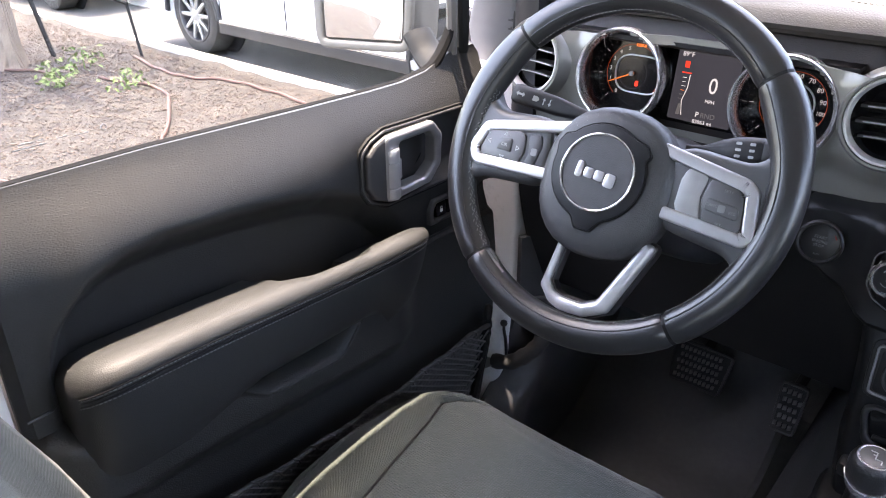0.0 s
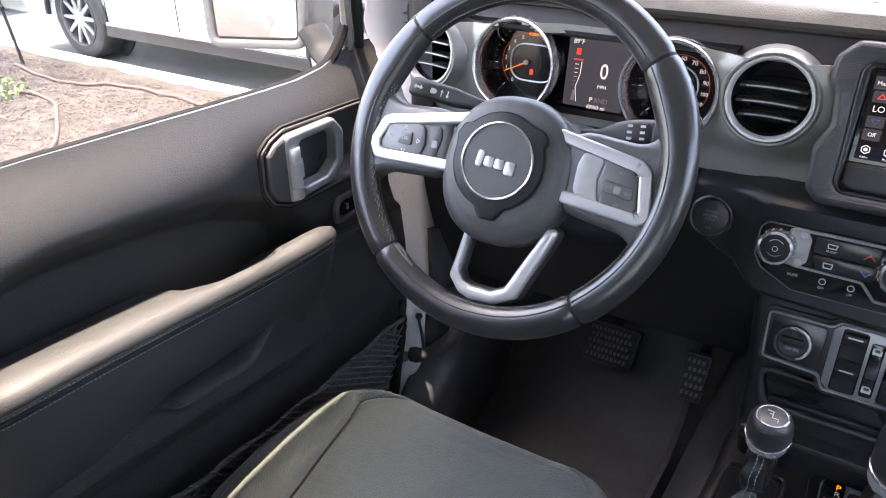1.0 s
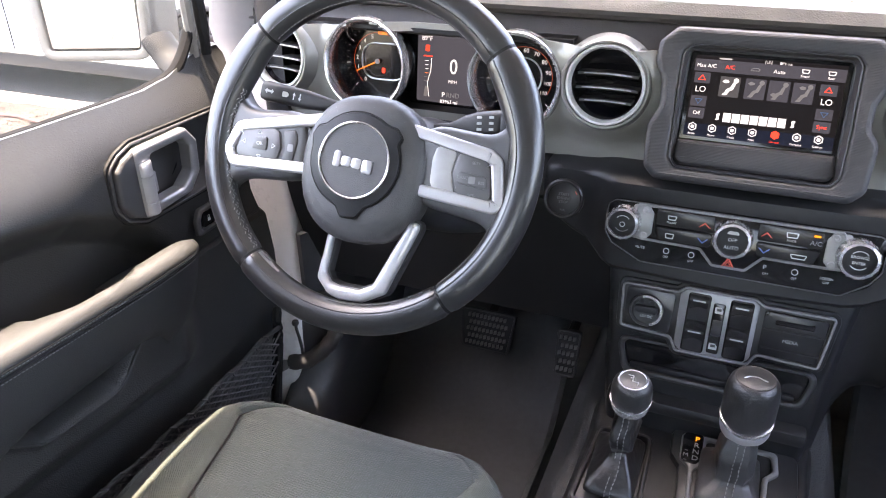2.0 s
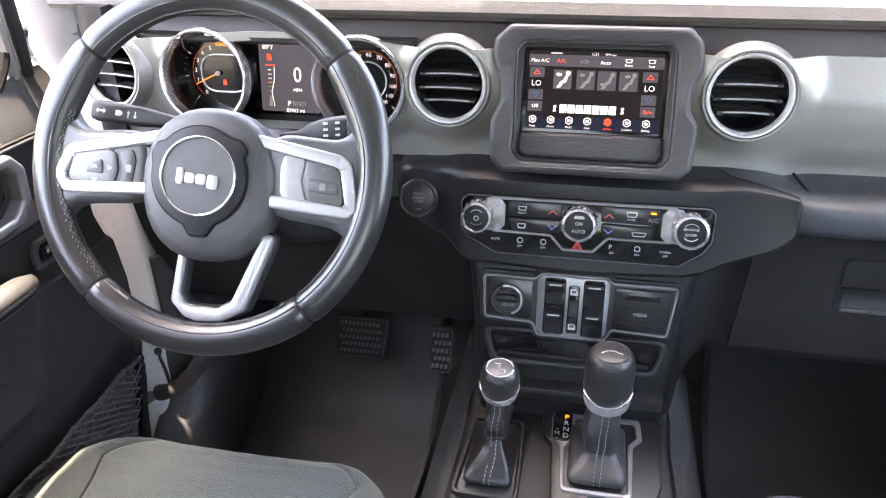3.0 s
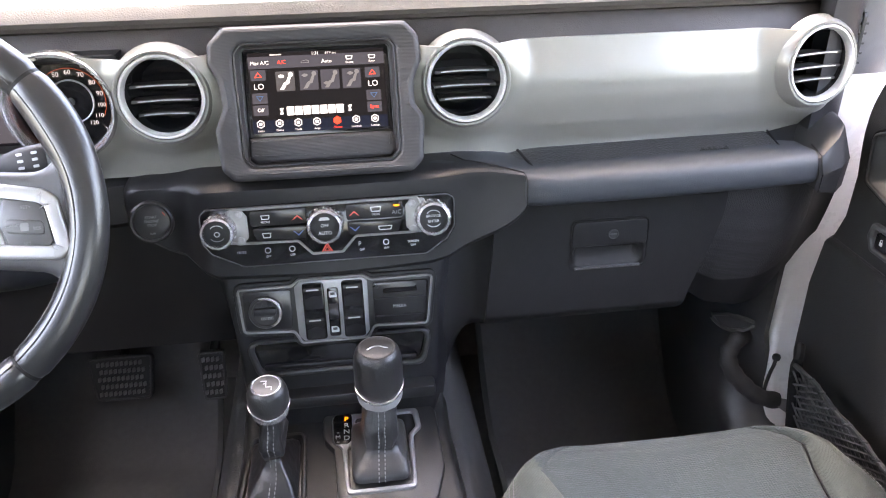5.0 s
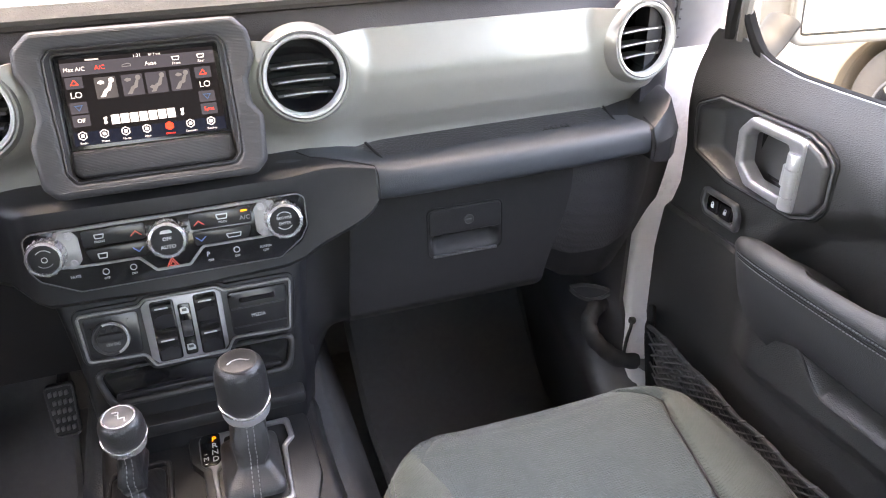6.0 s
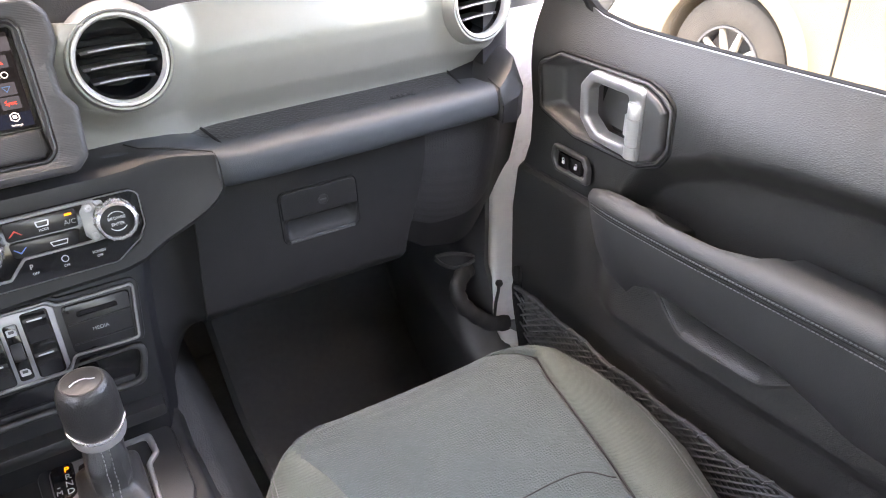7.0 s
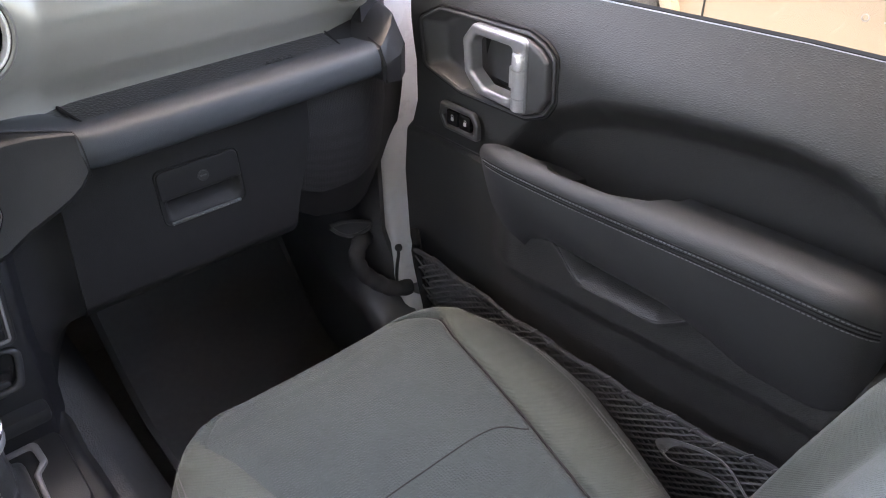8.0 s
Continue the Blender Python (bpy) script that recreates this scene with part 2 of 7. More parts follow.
        nt.links.new(out, bump.inputs["Height"])
        if last:
            nt.links.new(last, bump.inputs["Normal"])
        last = bump.outputs["Normal"]
    if last:
        nt.links.new(last, b.inputs["Normal"])
    return m


LIT = 0.07


def glowing(name, colour, strength):
    m = bpy.data.materials.new(name)
    m.use_nodes = True
    b = m.node_tree.nodes["Principled BSDF"]
    b.inputs["Base Color"].default_value = (*[c * 0.2 for c in colour], 1)
    b.inputs["Roughness"].default_value = 0.2
    b.inputs["Specular IOR Level"].default_value = 0.08
    b.inputs["Emission Color"].default_value = (*colour, 1)
    b.inputs["Emission Strength"].default_value = strength * LIT
    return m


def clear(name, colour=(0.93, 0.96, 0.95), rough=0.0):
    """A thin pane: it lets the view through and mirrors a little at a slant."""
    m = bpy.data.materials.new(name)
    m.use_nodes = True
    nt = m.node_tree
    nt.nodes.remove(nt.nodes["Principled BSDF"])
    thru = nt.nodes.new("ShaderNodeBsdfTransparent")
    thru.inputs["Color"].default_value = (*colour, 1)
    gloss = nt.nodes.new("ShaderNodeBsdfGlossy")
    gloss.inputs["Roughness"].default_value = rough
    slant = nt.nodes.new("ShaderNodeLayerWeight")
    slant.inputs["Blend"].default_value = 0.5
    steep = nt.nodes.new("ShaderNodeMath")
    steep.operation = "POWER"
    steep.inputs[1].default_value = 4.0
    nt.links.new(slant.outputs["Facing"], steep.inputs[0])
    weak = nt.nodes.new("ShaderNodeMath")
    weak.operation = "MULTIPLY_ADD"
    weak.inputs[1].default_value, weak.inputs[2].default_value = 0.5, 0.03
    nt.links.new(steep.outputs[0], weak.inputs[0])
    mix = nt.nodes.new("ShaderNodeMixShader")
    nt.links.new(weak.outputs[0], mix.inputs["Fac"])
    nt.links.new(thru.outputs[0], mix.inputs[1])
    nt.links.new(gloss.outputs[0], mix.inputs[2])
    nt.links.new(mix.outputs[0], nt.nodes["Material Output"].inputs["Surface"])
    return m


SOFT = material("soft_grained_plastic", (0.0235, 0.024, 0.0232), 0.47, grain=(("hide", 430, 0.0002), ("noise", 160, 0.0001)), tint=(0.0285, 0.029, 0.028), spec=0.45)
HARD = material("hard_black_plastic", (0.026, 0.026, 0.027), 0.42, grain=(("noise", 1400, 0.00012),), tint=(0.028, 0.028, 0.029))
FINE = material("fine_grained_plastic", (0.0108, 0.0112, 0.0126), 0.42, grain=(("pebble", 900, 0.0001),), tint=(0.0145, 0.015, 0.0164), spec=0.3)
SATIN_DARK = material("satin_dark_grey", (0.075, 0.076, 0.077), 0.35, metal=0.2, grain=(("noise", 1500, 0.00008),))
GLOSS = material("gloss_black", (0.008, 0.008, 0.009), 0.12, coat=0.2, rough_var=0.03, spec=0.35)
RIBBED = material("ribbed_grey_plastic", (0.028, 0.028, 0.030), 0.52, grain=(("ribs", 225, 0.0001),), tint=(0.033, 0.033, 0.035), spec=0.4)
LEATHER = material("black_leather", (0.0135, 0.0137, 0.0142), 0.29, grain=(("pebble", 1100, 0.00006),), tint=(0.0160, 0.0162, 0.0167), rough_var=0.012, spec=0.75)
# Wheel leather made paler on the spokes to put their sheen in.
SPOKEHIDE = material("sheen_spoke_leather", (0.038, 0.039, 0.041), 0.40, grain=(("pebble", 900, 0.0001),), tint=(0.045, 0.046, 0.048), spec=0.8)
ARMHIDE = material("worn_armrest_hide", (0.027, 0.0280, 0.0278), 0.58, grain=(("pebble", 700, 0.0002),), tint=(0.033, 0.034, 0.0337), spec=0.4)
SWITCHSKIN = material("satin_switch_plastic", (0.055, 0.055, 0.056), 0.36, grain=(("noise", 1400, 0.0001),), spec=0.7)
PADGREY = material("grey_switch_plate", (0.28, 0.28, 0.277), 0.38, metal=0.2, grain=(("noise", 1400, 0.00008),))
HANDLEMETAL = material("satin_handle_metal", (0.29, 0.29, 0.293), 0.3, metal=0.6, tint=(0.33, 0.33, 0.333), rough_var=0.04)
STALKSKIN = material("matt_stalk_plastic", (0.014, 0.014, 0.0145), 0.5, grain=(("noise", 1400, 0.0001),), spec=0.35)
GAITER = material("shift_gaiter_leather", (0.024, 0.024, 0.0245), 0.42, grain=(("pebble", 700, 0.00018), ("noise", 60, 0.0008)), tint=(0.031, 0.031, 0.0315), spec=0.6)
GAITERDARK = material("black_gaiter_hide", (0.0085, 0.0085, 0.009), 0.33, grain=(("noise", 90, 0.0012),), tint=(0.012, 0.012, 0.0125), spec=0.7)
BRUSHED = material("brushed_grey_metal", (0.20, 0.20, 0.199), 0.4, metal=0.5, grain=(("noise", 1200, 0.00006),), tint=(0.23, 0.23, 0.229), rough_var=0.04)
GRIP = material("grained_knob_leather", (0.017, 0.017, 0.0172), 0.38, grain=(("pebble", 560, 0.00022),), tint=(0.021, 0.021, 0.0212), spec=0.6)
PIANO = material("dark_key_plastic", (0.013, 0.013, 0.014), 0.26, tint=(0.017, 0.017, 0.018))
DULL = material("dull_black_moulding", (0.05, 0.05, 0.051), 0.42, grain=(("pebble", 700, 0.00015),), tint=(0.062, 0.062, 0.063), spec=0.55)
HUBSKIN = material("airbag_cover", (0.042, 0.042, 0.043), 0.42, grain=(("pebble", 800, 0.00022),), tint=(0.054, 0.054, 0.055))
SILVER = material("silver_dash_paint", (0.195, 0.195, 0.178), 0.38, metal=0.3, tint=(0.21, 0.21, 0.192), tint_scale=3.0, coat=0.3, rough_var=0.03)
COLLAR = material("silver_vent_collar", (0.17, 0.17, 0.16), 0.34, metal=0.4, tint=(0.185, 0.185, 0.174), rough_var=0.03)
BEZEL = material("dark_handle_bezel", (0.042, 0.042, 0.043), 0.4, grain=(("noise", 1500, 0.00008),), tint=(0.05, 0.05, 0.051))
BOOT = material("dull_boot_rubber", (0.032, 0.032, 0.033), 0.65, grain=(("noise", 300, 0.0006),), tint=(0.045, 0.045, 0.046))
SATIN = material("satin_silver", (0.46, 0.46, 0.464), 0.3, metal=0.6, tint=(0.5, 0.5, 0.504), rough_var=0.04)
BRIGHT = material("bright_chrome", (0.66, 0.66, 0.67), 0.26, metal=0.85)
GUNMETAL = material("gunmetal_trim", (0.26, 0.26, 0.265), 0.4, metal=0.6, tint=(0.3, 0.3, 0.305), rough_var=0.04)
CHROME = material("chrome", (0.5, 0.5, 0.51), 0.22, metal=0.85, rough_var=0.04)
FABRIC = material("woven_seat_cloth", (0.036, 0.0465, 0.0455), 0.88, grain=(("weave", 330, 0.0012), ("noise", 500, 0.0006)), tint=(0.047, 0.0595, 0.058), tint_scale=7, sheen=0.12)
BOLSTER = material("twill_bolster_cloth", (0.053, 0.062, 0.052), 0.86, grain=(("twill", 240, 0.00022), ("noise", 900, 0.0006)), tint=(0.070, 0.080, 0.068), tint_scale=9, sheen=0.12)
THREAD = material("grey_thread", (0.17, 0.17, 0.163), 0.8)
MIDTHREAD = material("mid_grey_thread", (0.15, 0.151, 0.147), 0.8)
DARKTHREAD = material("dark_thread", (0.05, 0.054, 0.052), 0.85)
SEAMBLACK = material("black_seam", (0.012, 0.012, 0.012), 0.8)
# Black carpet, lightened in colour where too little light reaches the footwells.
CARPET = material("lifted_carpet", (0.11, 0.11, 0.112), 0.95, grain=(("noise", 500, 0.003),), tint=(0.145, 0.145, 0.147))
# The same carpet without that lightening, for the tunnel.
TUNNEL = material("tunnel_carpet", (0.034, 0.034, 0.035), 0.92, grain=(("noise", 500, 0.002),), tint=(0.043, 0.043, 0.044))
CONSOLE = material("console_plastic", (0.0122, 0.0124, 0.0132), 0.4, grain=(("pebble", 900, 0.0001),), tint=(0.0155, 0.0157, 0.0165), spec=0.5)
MAT = material("rubber_mat", (0.10, 0.10, 0.102), 0.55, grain=(("noise", 700, 0.0004),), tint=(0.125, 0.125, 0.127))
RUBBER = material("black_rubber", (0.008, 0.008, 0.008), 0.7, grain=(("noise", 900, 0.0001),), tint=(0.012, 0.012, 0.012), spec=0.25)
WHITE = material("white_body_paint", (0.74, 0.73, 0.72), 0.28, tint=(0.78, 0.77, 0.76), coat=0.5)
# Out of view; kept very pale so that it bounces fill light.
HEADLINE = material("headliner", (0.72, 0.72, 0.7), 0.9, grain=(("noise", 900, 0.0006),))
PADTOP = material("dash_pad", (0.078, 0.072, 0.067), 0.6, grain=(("hide", 330, 0.00014),), tint=(0.094, 0.088, 0.082))
GLASS = clear("window_glass")
SLOT_BROWN = material("brown_grey_band", (0.052, 0.044, 0.044), 0.5, grain=(("pebble", 600, 0.0002),), tint=(0.066, 0.057, 0.056))
PRIVACY = clear("rear_glass", (0.69, 0.715, 0.71))
MIRROR = material("mirror_glass", (0.85, 0.86, 0.86), 0.02, metal=1.0, rough_var=0.0)
NET = material("net_cord", (0.06, 0.06, 0.061), 0.8, grain=(("noise", 1500, 0.0002),))
NETROPE = material("net_edge_rope", (0.035, 0.035, 0.036), 0.75, grain=(("noise", 900, 0.0005),))
LIDSKIN = material("glove_lid_plastic", (0.0105, 0.0105, 0.0110), 0.54, grain=(("pebble", 800, 0.00012),), tint=(0.015, 0.015, 0.0156), spec=0.3)
# Bar skin tinted blue to stand in for reflected sky.
BARPAD = material("sky_tinted_bar_skin", (0.0185, 0.0222, 0.0262), 0.56, grain=(("pebble", 900, 0.00012),), tint=(0.023, 0.027, 0.0312), spec=0.55)
STRIPSKIN = material("grained_strip_skin", (0.022, 0.022, 0.023), 0.4, grain=(("pebble", 380, 0.0006),), tint=(0.028, 0.028, 0.029), spec=0.6)
# Grip ribs paler than their pad, for the light they catch.
PEDALGRIP = material("bright_pedal_rubber", (0.19, 0.19, 0.19), 0.45, grain=(("noise", 900, 0.0002),), tint=(0.24, 0.24, 0.238))
RINGMETAL = material("bright_vent_ring", (0.5, 0.5, 0.492), 0.3, metal=0.5, rough_var=0.03)
SEAL = material("window_seal_rubber", (0.006, 0.006, 0.006), 0.9, grain=(("noise", 900, 0.0001),), spec=0.08)
# White pillar paint, darkened to stand in for shade.
PILLARSHADE = material("shaded_pillar_paint", (0.115, 0.118, 0.12), 0.5, grain=(("noise", 700, 0.0003),), tint=(0.135, 0.138, 0.14))
MIRRORCASE = material("taupe_mirror_case", (0.105, 0.098, 0.086), 0.45, grain=(("noise", 900, 0.0002),), tint=(0.125, 0.117, 0.103))
WEB = material("webbing", (0.17, 0.17, 0.168), 0.85, grain=(("ribs_x", 500, 0.0003),))
G_WHITE = glowing("lit_white", (0.95, 0.97, 1.0), 0.68)
G_GREY = glowing("lit_grey", (0.2, 0.205, 0.215), 0.5)
G_DIM = glowing("lit_dim", (0.034, 0.036, 0.046), 1.2)
G_DARK = glowing("lit_black", (0.012, 0.012, 0.014), 0.6)
G_RED = glowing("lit_red", (1.0, 0.07, 0.04), 0.9)
G_ORANGE = glowing("lit_orange", (1.0, 0.25, 0.05), 0.8)
G_SOFT = glowing("lit_soft", (0.55, 0.56, 0.58), 0.6)
G_RUST = glowing("lit_rust", (0.55, 0.09, 0.03), 0.3)
G_AMBER = glowing("lit_amber", (1.0, 0.30, 0.02), 1.0)
G_BLUE = glowing("lit_blue", (0.06, 0.15, 0.32), 0.4)
PRINT = material("printed_white", (0.40, 0.40, 0.40), 0.5)
PRINT_DIM = material("printed_grey", (0.16, 0.16, 0.165), 0.5)
PRINT_RED = material("printed_red", (0.55, 0.05, 0.03), 0.45)
PRINT_BLUE = material("printed_blue", (0.06, 0.13, 0.4), 0.45)

# ---- the car's shell ----
GROUND = -0.45
shell = thing("car_body", (0, 0, GROUND), "white painted off-road car body around the cabin", "car body", kind="structure")


def pillar(s):
    """The white hinge pillar beside the dashboard, which shows between the dashboard and the door."""
    def sec(z, x0, x1, y0, y1):
        return [(s * x, y, z) for x, y in rounded([(x0, y0), (x1, y0), (x1, y1), (x0, y1)], 0.012, 3)]
    zs = [0.26, 0.34, 0.42, 0.52, 0.62, 0.72, 0.82, 0.92, 0.97, 1.05, 1.2, 1.35, 1.46]
    front = [-0.02, 0.005, 0.035, 0.055, 0.06, 0.056, 0.055, 0.058, 0.046, 0.03, 0.0, -0.05, -0.10]
    secs = [sec(z, 0.655 if z < 1.0 else 0.66 - (z - 1.0) * 0.06, 0.755 if z < 1 else 0.73 - (z - 1) * 0.08, y, y + 0.16 if z < 1 else y + 0.09) for z, y in zip(zs, front)]
    part("hinge_pillar", loft(secs[:8]), WHITE, shell, "white painted hinge pillar")
    # Upper pillar is white too; its shade is put into the colour.
    part("windscreen_pillar", loft(secs[7:]), PILLARSHADE, shell, "white windscreen pillar, darkened in colour for shade")


for s in (1, -1):
    pillar(s)
    # the sill below the door, the pillar behind it and the roof rail
    part("door_sill", box((min(s * 0.655, s * 0.76), -0.75, 0.10), (max(s * 0.655, s * 0.76), 0.10, 0.30), 0.012), WHITE, shell)
    part("rear_pillar", box((min(s * 0.66, s * 0.76), -1.0, 0.12), (max(s * 0.66, s * 0.76), -0.735, 1.46), 0.015), HARD, shell)
    part("rear_side", box((min(s * 0.70, s * 0.76), -2.1, 0.12), (max(s * 0.70, s * 0.76), -1.0, 0.87), 0.015), HARD, shell)
    # Rail out of view, narrowed so that sun reaches the driver's armrest.
    part("roof_rail", box((min(s * 0.60, s * 0.695), -2.1, 1.41), (max(s * 0.60, s * 0.695), 0.02, 1.47), 0.02), HARD, shell)

# Unseen roof lining, used as a pale reflector over the cabin.
part("roof", box((-0.69, -2.1, 1.465), (0.69, 0.02, 1.50), 0.01), HEADLINE, shell, "unseen headliner, pale to bounce light into the cabin")
part("windscreen_header", box((-0.70, -0.06, 1.41), (0.70, 0.06, 1.475), 0.015), HARD, shell)
part("rear_wall", box((-0.72, -2.16, 0.12), (0.72, -2.1, 0.88), 0.01), HARD, shell)
part("floor_pan", box((-0.70, -2.1, 0.10), (0.70, 0.62, 0.16), 0.0), CARPET, shell, "black carpeted floor")
part("firewall", sheet(lambda u, v: (-0.70 + 1.40 * u, 0.36 + 0.20 * (1 - v) ** 2 if v > 0.5 else 0.41 + 0.14 * math.sin((0.5 - v) * math.pi), 0.16 + v * 0.84), 4, 14, (0, 0.05, 0)), CARPET, shell)
# Unseen fillers, added to stop sun leaking in beside the dashboard.
for s in (1, -1):
    part("cowl_filler", box((min(s * 0.655, s * 0.76), 0.14, 0.30), (max(s * 0.655, s * 0.76), 0.62, 1.045), 0.01), HARD, shell)
part("cowl", box((-0.72, 0.40, 0.93), (0.72, 0.62, 1.03), 0.01), HARD, shell)
part("bonnet", sheet(lambda u, v: (-0.62 + 1.24 * u, 0.55 + 1.25 * v, 1.02 + 0.035 * math.sin(math.pi * u) - 0.05 * v), 16, 12, (0, 0, -0.05)), WHITE, shell, "white bonnet ahead of the windscreen")

windscreen = part("window_1", sheet(lambda u, v: ((-0.66 + 1.32 * u) * (1 - 0.04 * v), 0.43 - 0.40 * v, 1.035 + 0.40 * v), 2, 2, (0, 0.004, 0.003)), GLASS, None, "clear upright windscreen", kind="structure", category="window")
windscreen.visible_shadow = False
# Rear panes out of view; tint and opening set the light from behind.
rear = part("window_2", sheet(lambda u, v: (-0.70 + 1.40 * u, -2.125 + 0.10 * v, 0.87 + 0.59 * v), 2, 2, (0, -0.004, 0)), PRIVACY, None, "unseen rear window, tinted to set the cabin's light", kind="structure", category="window")
rear.visible_shadow = False
for i, s in ((3, 1), (4, -1)):
    side = part("window_%d" % i, sheet(lambda u, v: (s * (0.735 - 0.045 * v), -2.1 + 1.1 * u, 0.86 + 0.56 * v), 2, 2, (s * 0.004, 0, 0)), PRIVACY, None, "unseen rear side window, tinted to set the cabin's light", kind="structure", category="window")
    side.visible_shadow = False

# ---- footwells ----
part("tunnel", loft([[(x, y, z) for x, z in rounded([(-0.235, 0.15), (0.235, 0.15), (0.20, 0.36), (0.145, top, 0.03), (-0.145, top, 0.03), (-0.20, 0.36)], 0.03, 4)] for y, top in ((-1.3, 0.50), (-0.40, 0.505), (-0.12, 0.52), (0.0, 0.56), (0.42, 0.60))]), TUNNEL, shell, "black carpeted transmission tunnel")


def footwell_mat(x0, x1, label):
    """A tray mat with a raised rim, ribs and a rising toe board."""
    m = thing("floor_mat", ((x0 + x1) / 2, 0.1, 0.17), label, "floor mat", "floor mats")
    def top(u, v):
        y = -0.30 + 0.82 * v
        rim = 0.018 * (ease(abs(u - 0.5) * 2, 0.93, 1.0) + ease(v, 0.96, 1.0))
        z = 0.175 + 0.30 * ease(y, 0.22, 0.62) + rim
        return (x0 + (x1 - x0) * u, y - 0.04 * ease(z, 0.25, 0.5), z)
    part("tray", sheet(top, 30, 40, (0, 0, -0.008)), MAT, m)
    for i in range(8):
        x = x0 + (x1 - x0) * (0.18 + 0.09 * i)
        part("rib", tube([(x, -0.2 + 0.05 * k, 0.176) for k in range(7)], 0.003, 6), MAT, m)
    return m


footwell_mat(-0.64, -0.25, "black rubber mat in the driver's footwell")
footwell_mat(0.25, 0.64, "black rubber mat in the passenger's footwell")


def kick_panel(s):
    """The moulded panel at the outer side of a footwell, with its ledge and the wiring boot to the door."""
    k = thing("kick_panel", (s * 0.62, 0.12, 0.2), "black moulded kick panel beside the footwell", "trim panel", "kick panels")
    def face(u, v):
        z = 0.18 + 0.47 * v
        x0 = lerp(z, [0.18, 0.34, 0.45, 0.52, 0.66], [0.662, 0.658, 0.655, 0.638, 0.638])
        y0 = lerp(z, [0.18, 0.34, 0.36, 0.385, 0.42, 0.52, 0.66], [-0.06, -0.02, -0.001, 0.034, 0.050, 0.052, 0.050])
        swell = 0.012 + 0.045 * ease(0.50 - z, 0.0, 0.12)
        x = x0 - swell * math.sin(min(u / 0.30, 1.0) * math.pi / 2) + (0.635 - x0 + swell) * ease(u, 0.35, 1.0)
        return (s * x, y0 + (0.445 - y0) * (0.35 * u + 0.65 * u * u), z)
    part("panel", sheet(face, 30, 40, (s * 0.01, 0.004, 0)), DULL, k)
    rim = smooth_line([(s * 0.566, 0.086, 0.543), (s * 0.590, 0.082, 0.543), (s * 0.618, 0.076, 0.535), (s * 0.634, 0.072, 0.526), (s * 0.620, 0.074, 0.517), (s * 0.598, 0.080, 0.514), (s * 0.578, 0.084, 0.526), (s * 0.566, 0.086, 0.540)], 5)
    # Rim drawn in lighter grey as the highlight along the hollow's lip.
    part("hollow_rim", tube(rim, 0.0032, 8), SATIN_DARK, k)
    hollow = bmesh.new()
    hollow.faces.new([hollow.verts.new((p.x, p.y + 0.004, p.z)) for p in rim[:-1]])
    part("hollow_floor", hollow, DULL, k)
    part("rubber_boot", tube(smooth_line([(s * 0.630, 0.088, 0.496), (s * 0.606, 0.070, 0.501), (s * 0.590, 0.058, 0.486), (s * 0.594, 0.050, 0.462), (s * 0.614, 0.043, 0.436), (s * 0.641, 0.036, 0.413), (s * 0.672, 0.03, 0.405)], 5), [0.0135 + 0.001 * math.sin(i * 1.6) for i in range(31)], 14), BOOT, k, "black rubber wiring boot")
    part("check_strap", tube(smooth_line([(s * 0.66, 0.045, 0.415), (s * 0.675, 0.03, 0.405), (s * 0.69, 0.0, 0.40)], 5), 0.014, 8, flat=0.25), WEB, k)
    pin = part("pin", tube(smooth_line([(s * 0.6555, 0.044, 0.402), (s * 0.6545, 0.043, 0.428), (s * 0.6570, 0.043, 0.450), (s * 0.6615, 0.044, 0.466), (s * 0.6630, 0.045, 0.480)], 5), 0.0028, 8), HARD, k, "black bent pin with a round head")
    part("pin_head", lathe(pose(s * 0.6632, 0.045, 0.479), [(0.002, -0.005), (0.0055, -0.003), (0.0066, 0.001), (0.0052, 0.005), (0.001, 0.0068)], 14), HARD, pin)
    return k


kick_panel(1)
kick_panel(-1)


def pedal(x, y, z, w, h, lean, label):
    p = thing("pedal", (x, y + 0.06, 0.2), label, "pedal", "pedals")
    m = onto((x, y, z), (1, 0, 0), (0, math.sin(lean), math.cos(lean)))
    part("pad", plate(m, rounded([(-w / 2 * 0.85, -h / 2), (w / 2 * 0.85, -h / 2), (w / 2, h / 2), (-w / 2, h / 2)], 0.008), 0.012, 0.003), BOOT, p)
    part("rim", surround(m, rounded([(-w / 2 * 0.85, -h / 2), (w / 2 * 0.85, -h / 2), (w / 2, h / 2), (-w / 2, h / 2)], 0.008), inset(rounded([(-w / 2 * 0.85, -h / 2), (w / 2 * 0.85, -h / 2), (w / 2, h / 2), (-w / 2, h / 2)], 0.008), 0.0035), 0.0145, 0.001), SATIN_DARK, p)
    cols = max(2, round(w / 0.011))
    rows = max(3, round(h / 0.016))
    for i in range(cols):
        bm = bmesh.new()
        for j in range(rows):
            cx = (i - (cols - 1) / 2) * (w * 0.72 / cols) + (0.002 if j % 2 else -0.002)
            cy = (j - (rows - 1) / 2) * (h * 0.85 / rows)
            plate(m, rounded([(cx - 0.0028, cy - 0.005), (cx + 0.0028, cy - 0.003), (cx + 0.0028, cy + 0.005), (cx - 0.0028, cy + 0.003)], 0.001, 2), 0.015, 0.001, 1, bm)
        part("grip_rib", bm, PEDALGRIP, p)
    part("arm", tube([(x, y + 0.012, z + h * 0.3), (x + 0.005, y + 0.05, z + h * 0.6), (x + 0.005, y + 0.06, z + 0.22)], 0.009, 8), HARD, p)


pedal(-0.409, 0.325, 0.352, 0.112, 0.080, 0.35, "black ribbed rubber brake pedal")
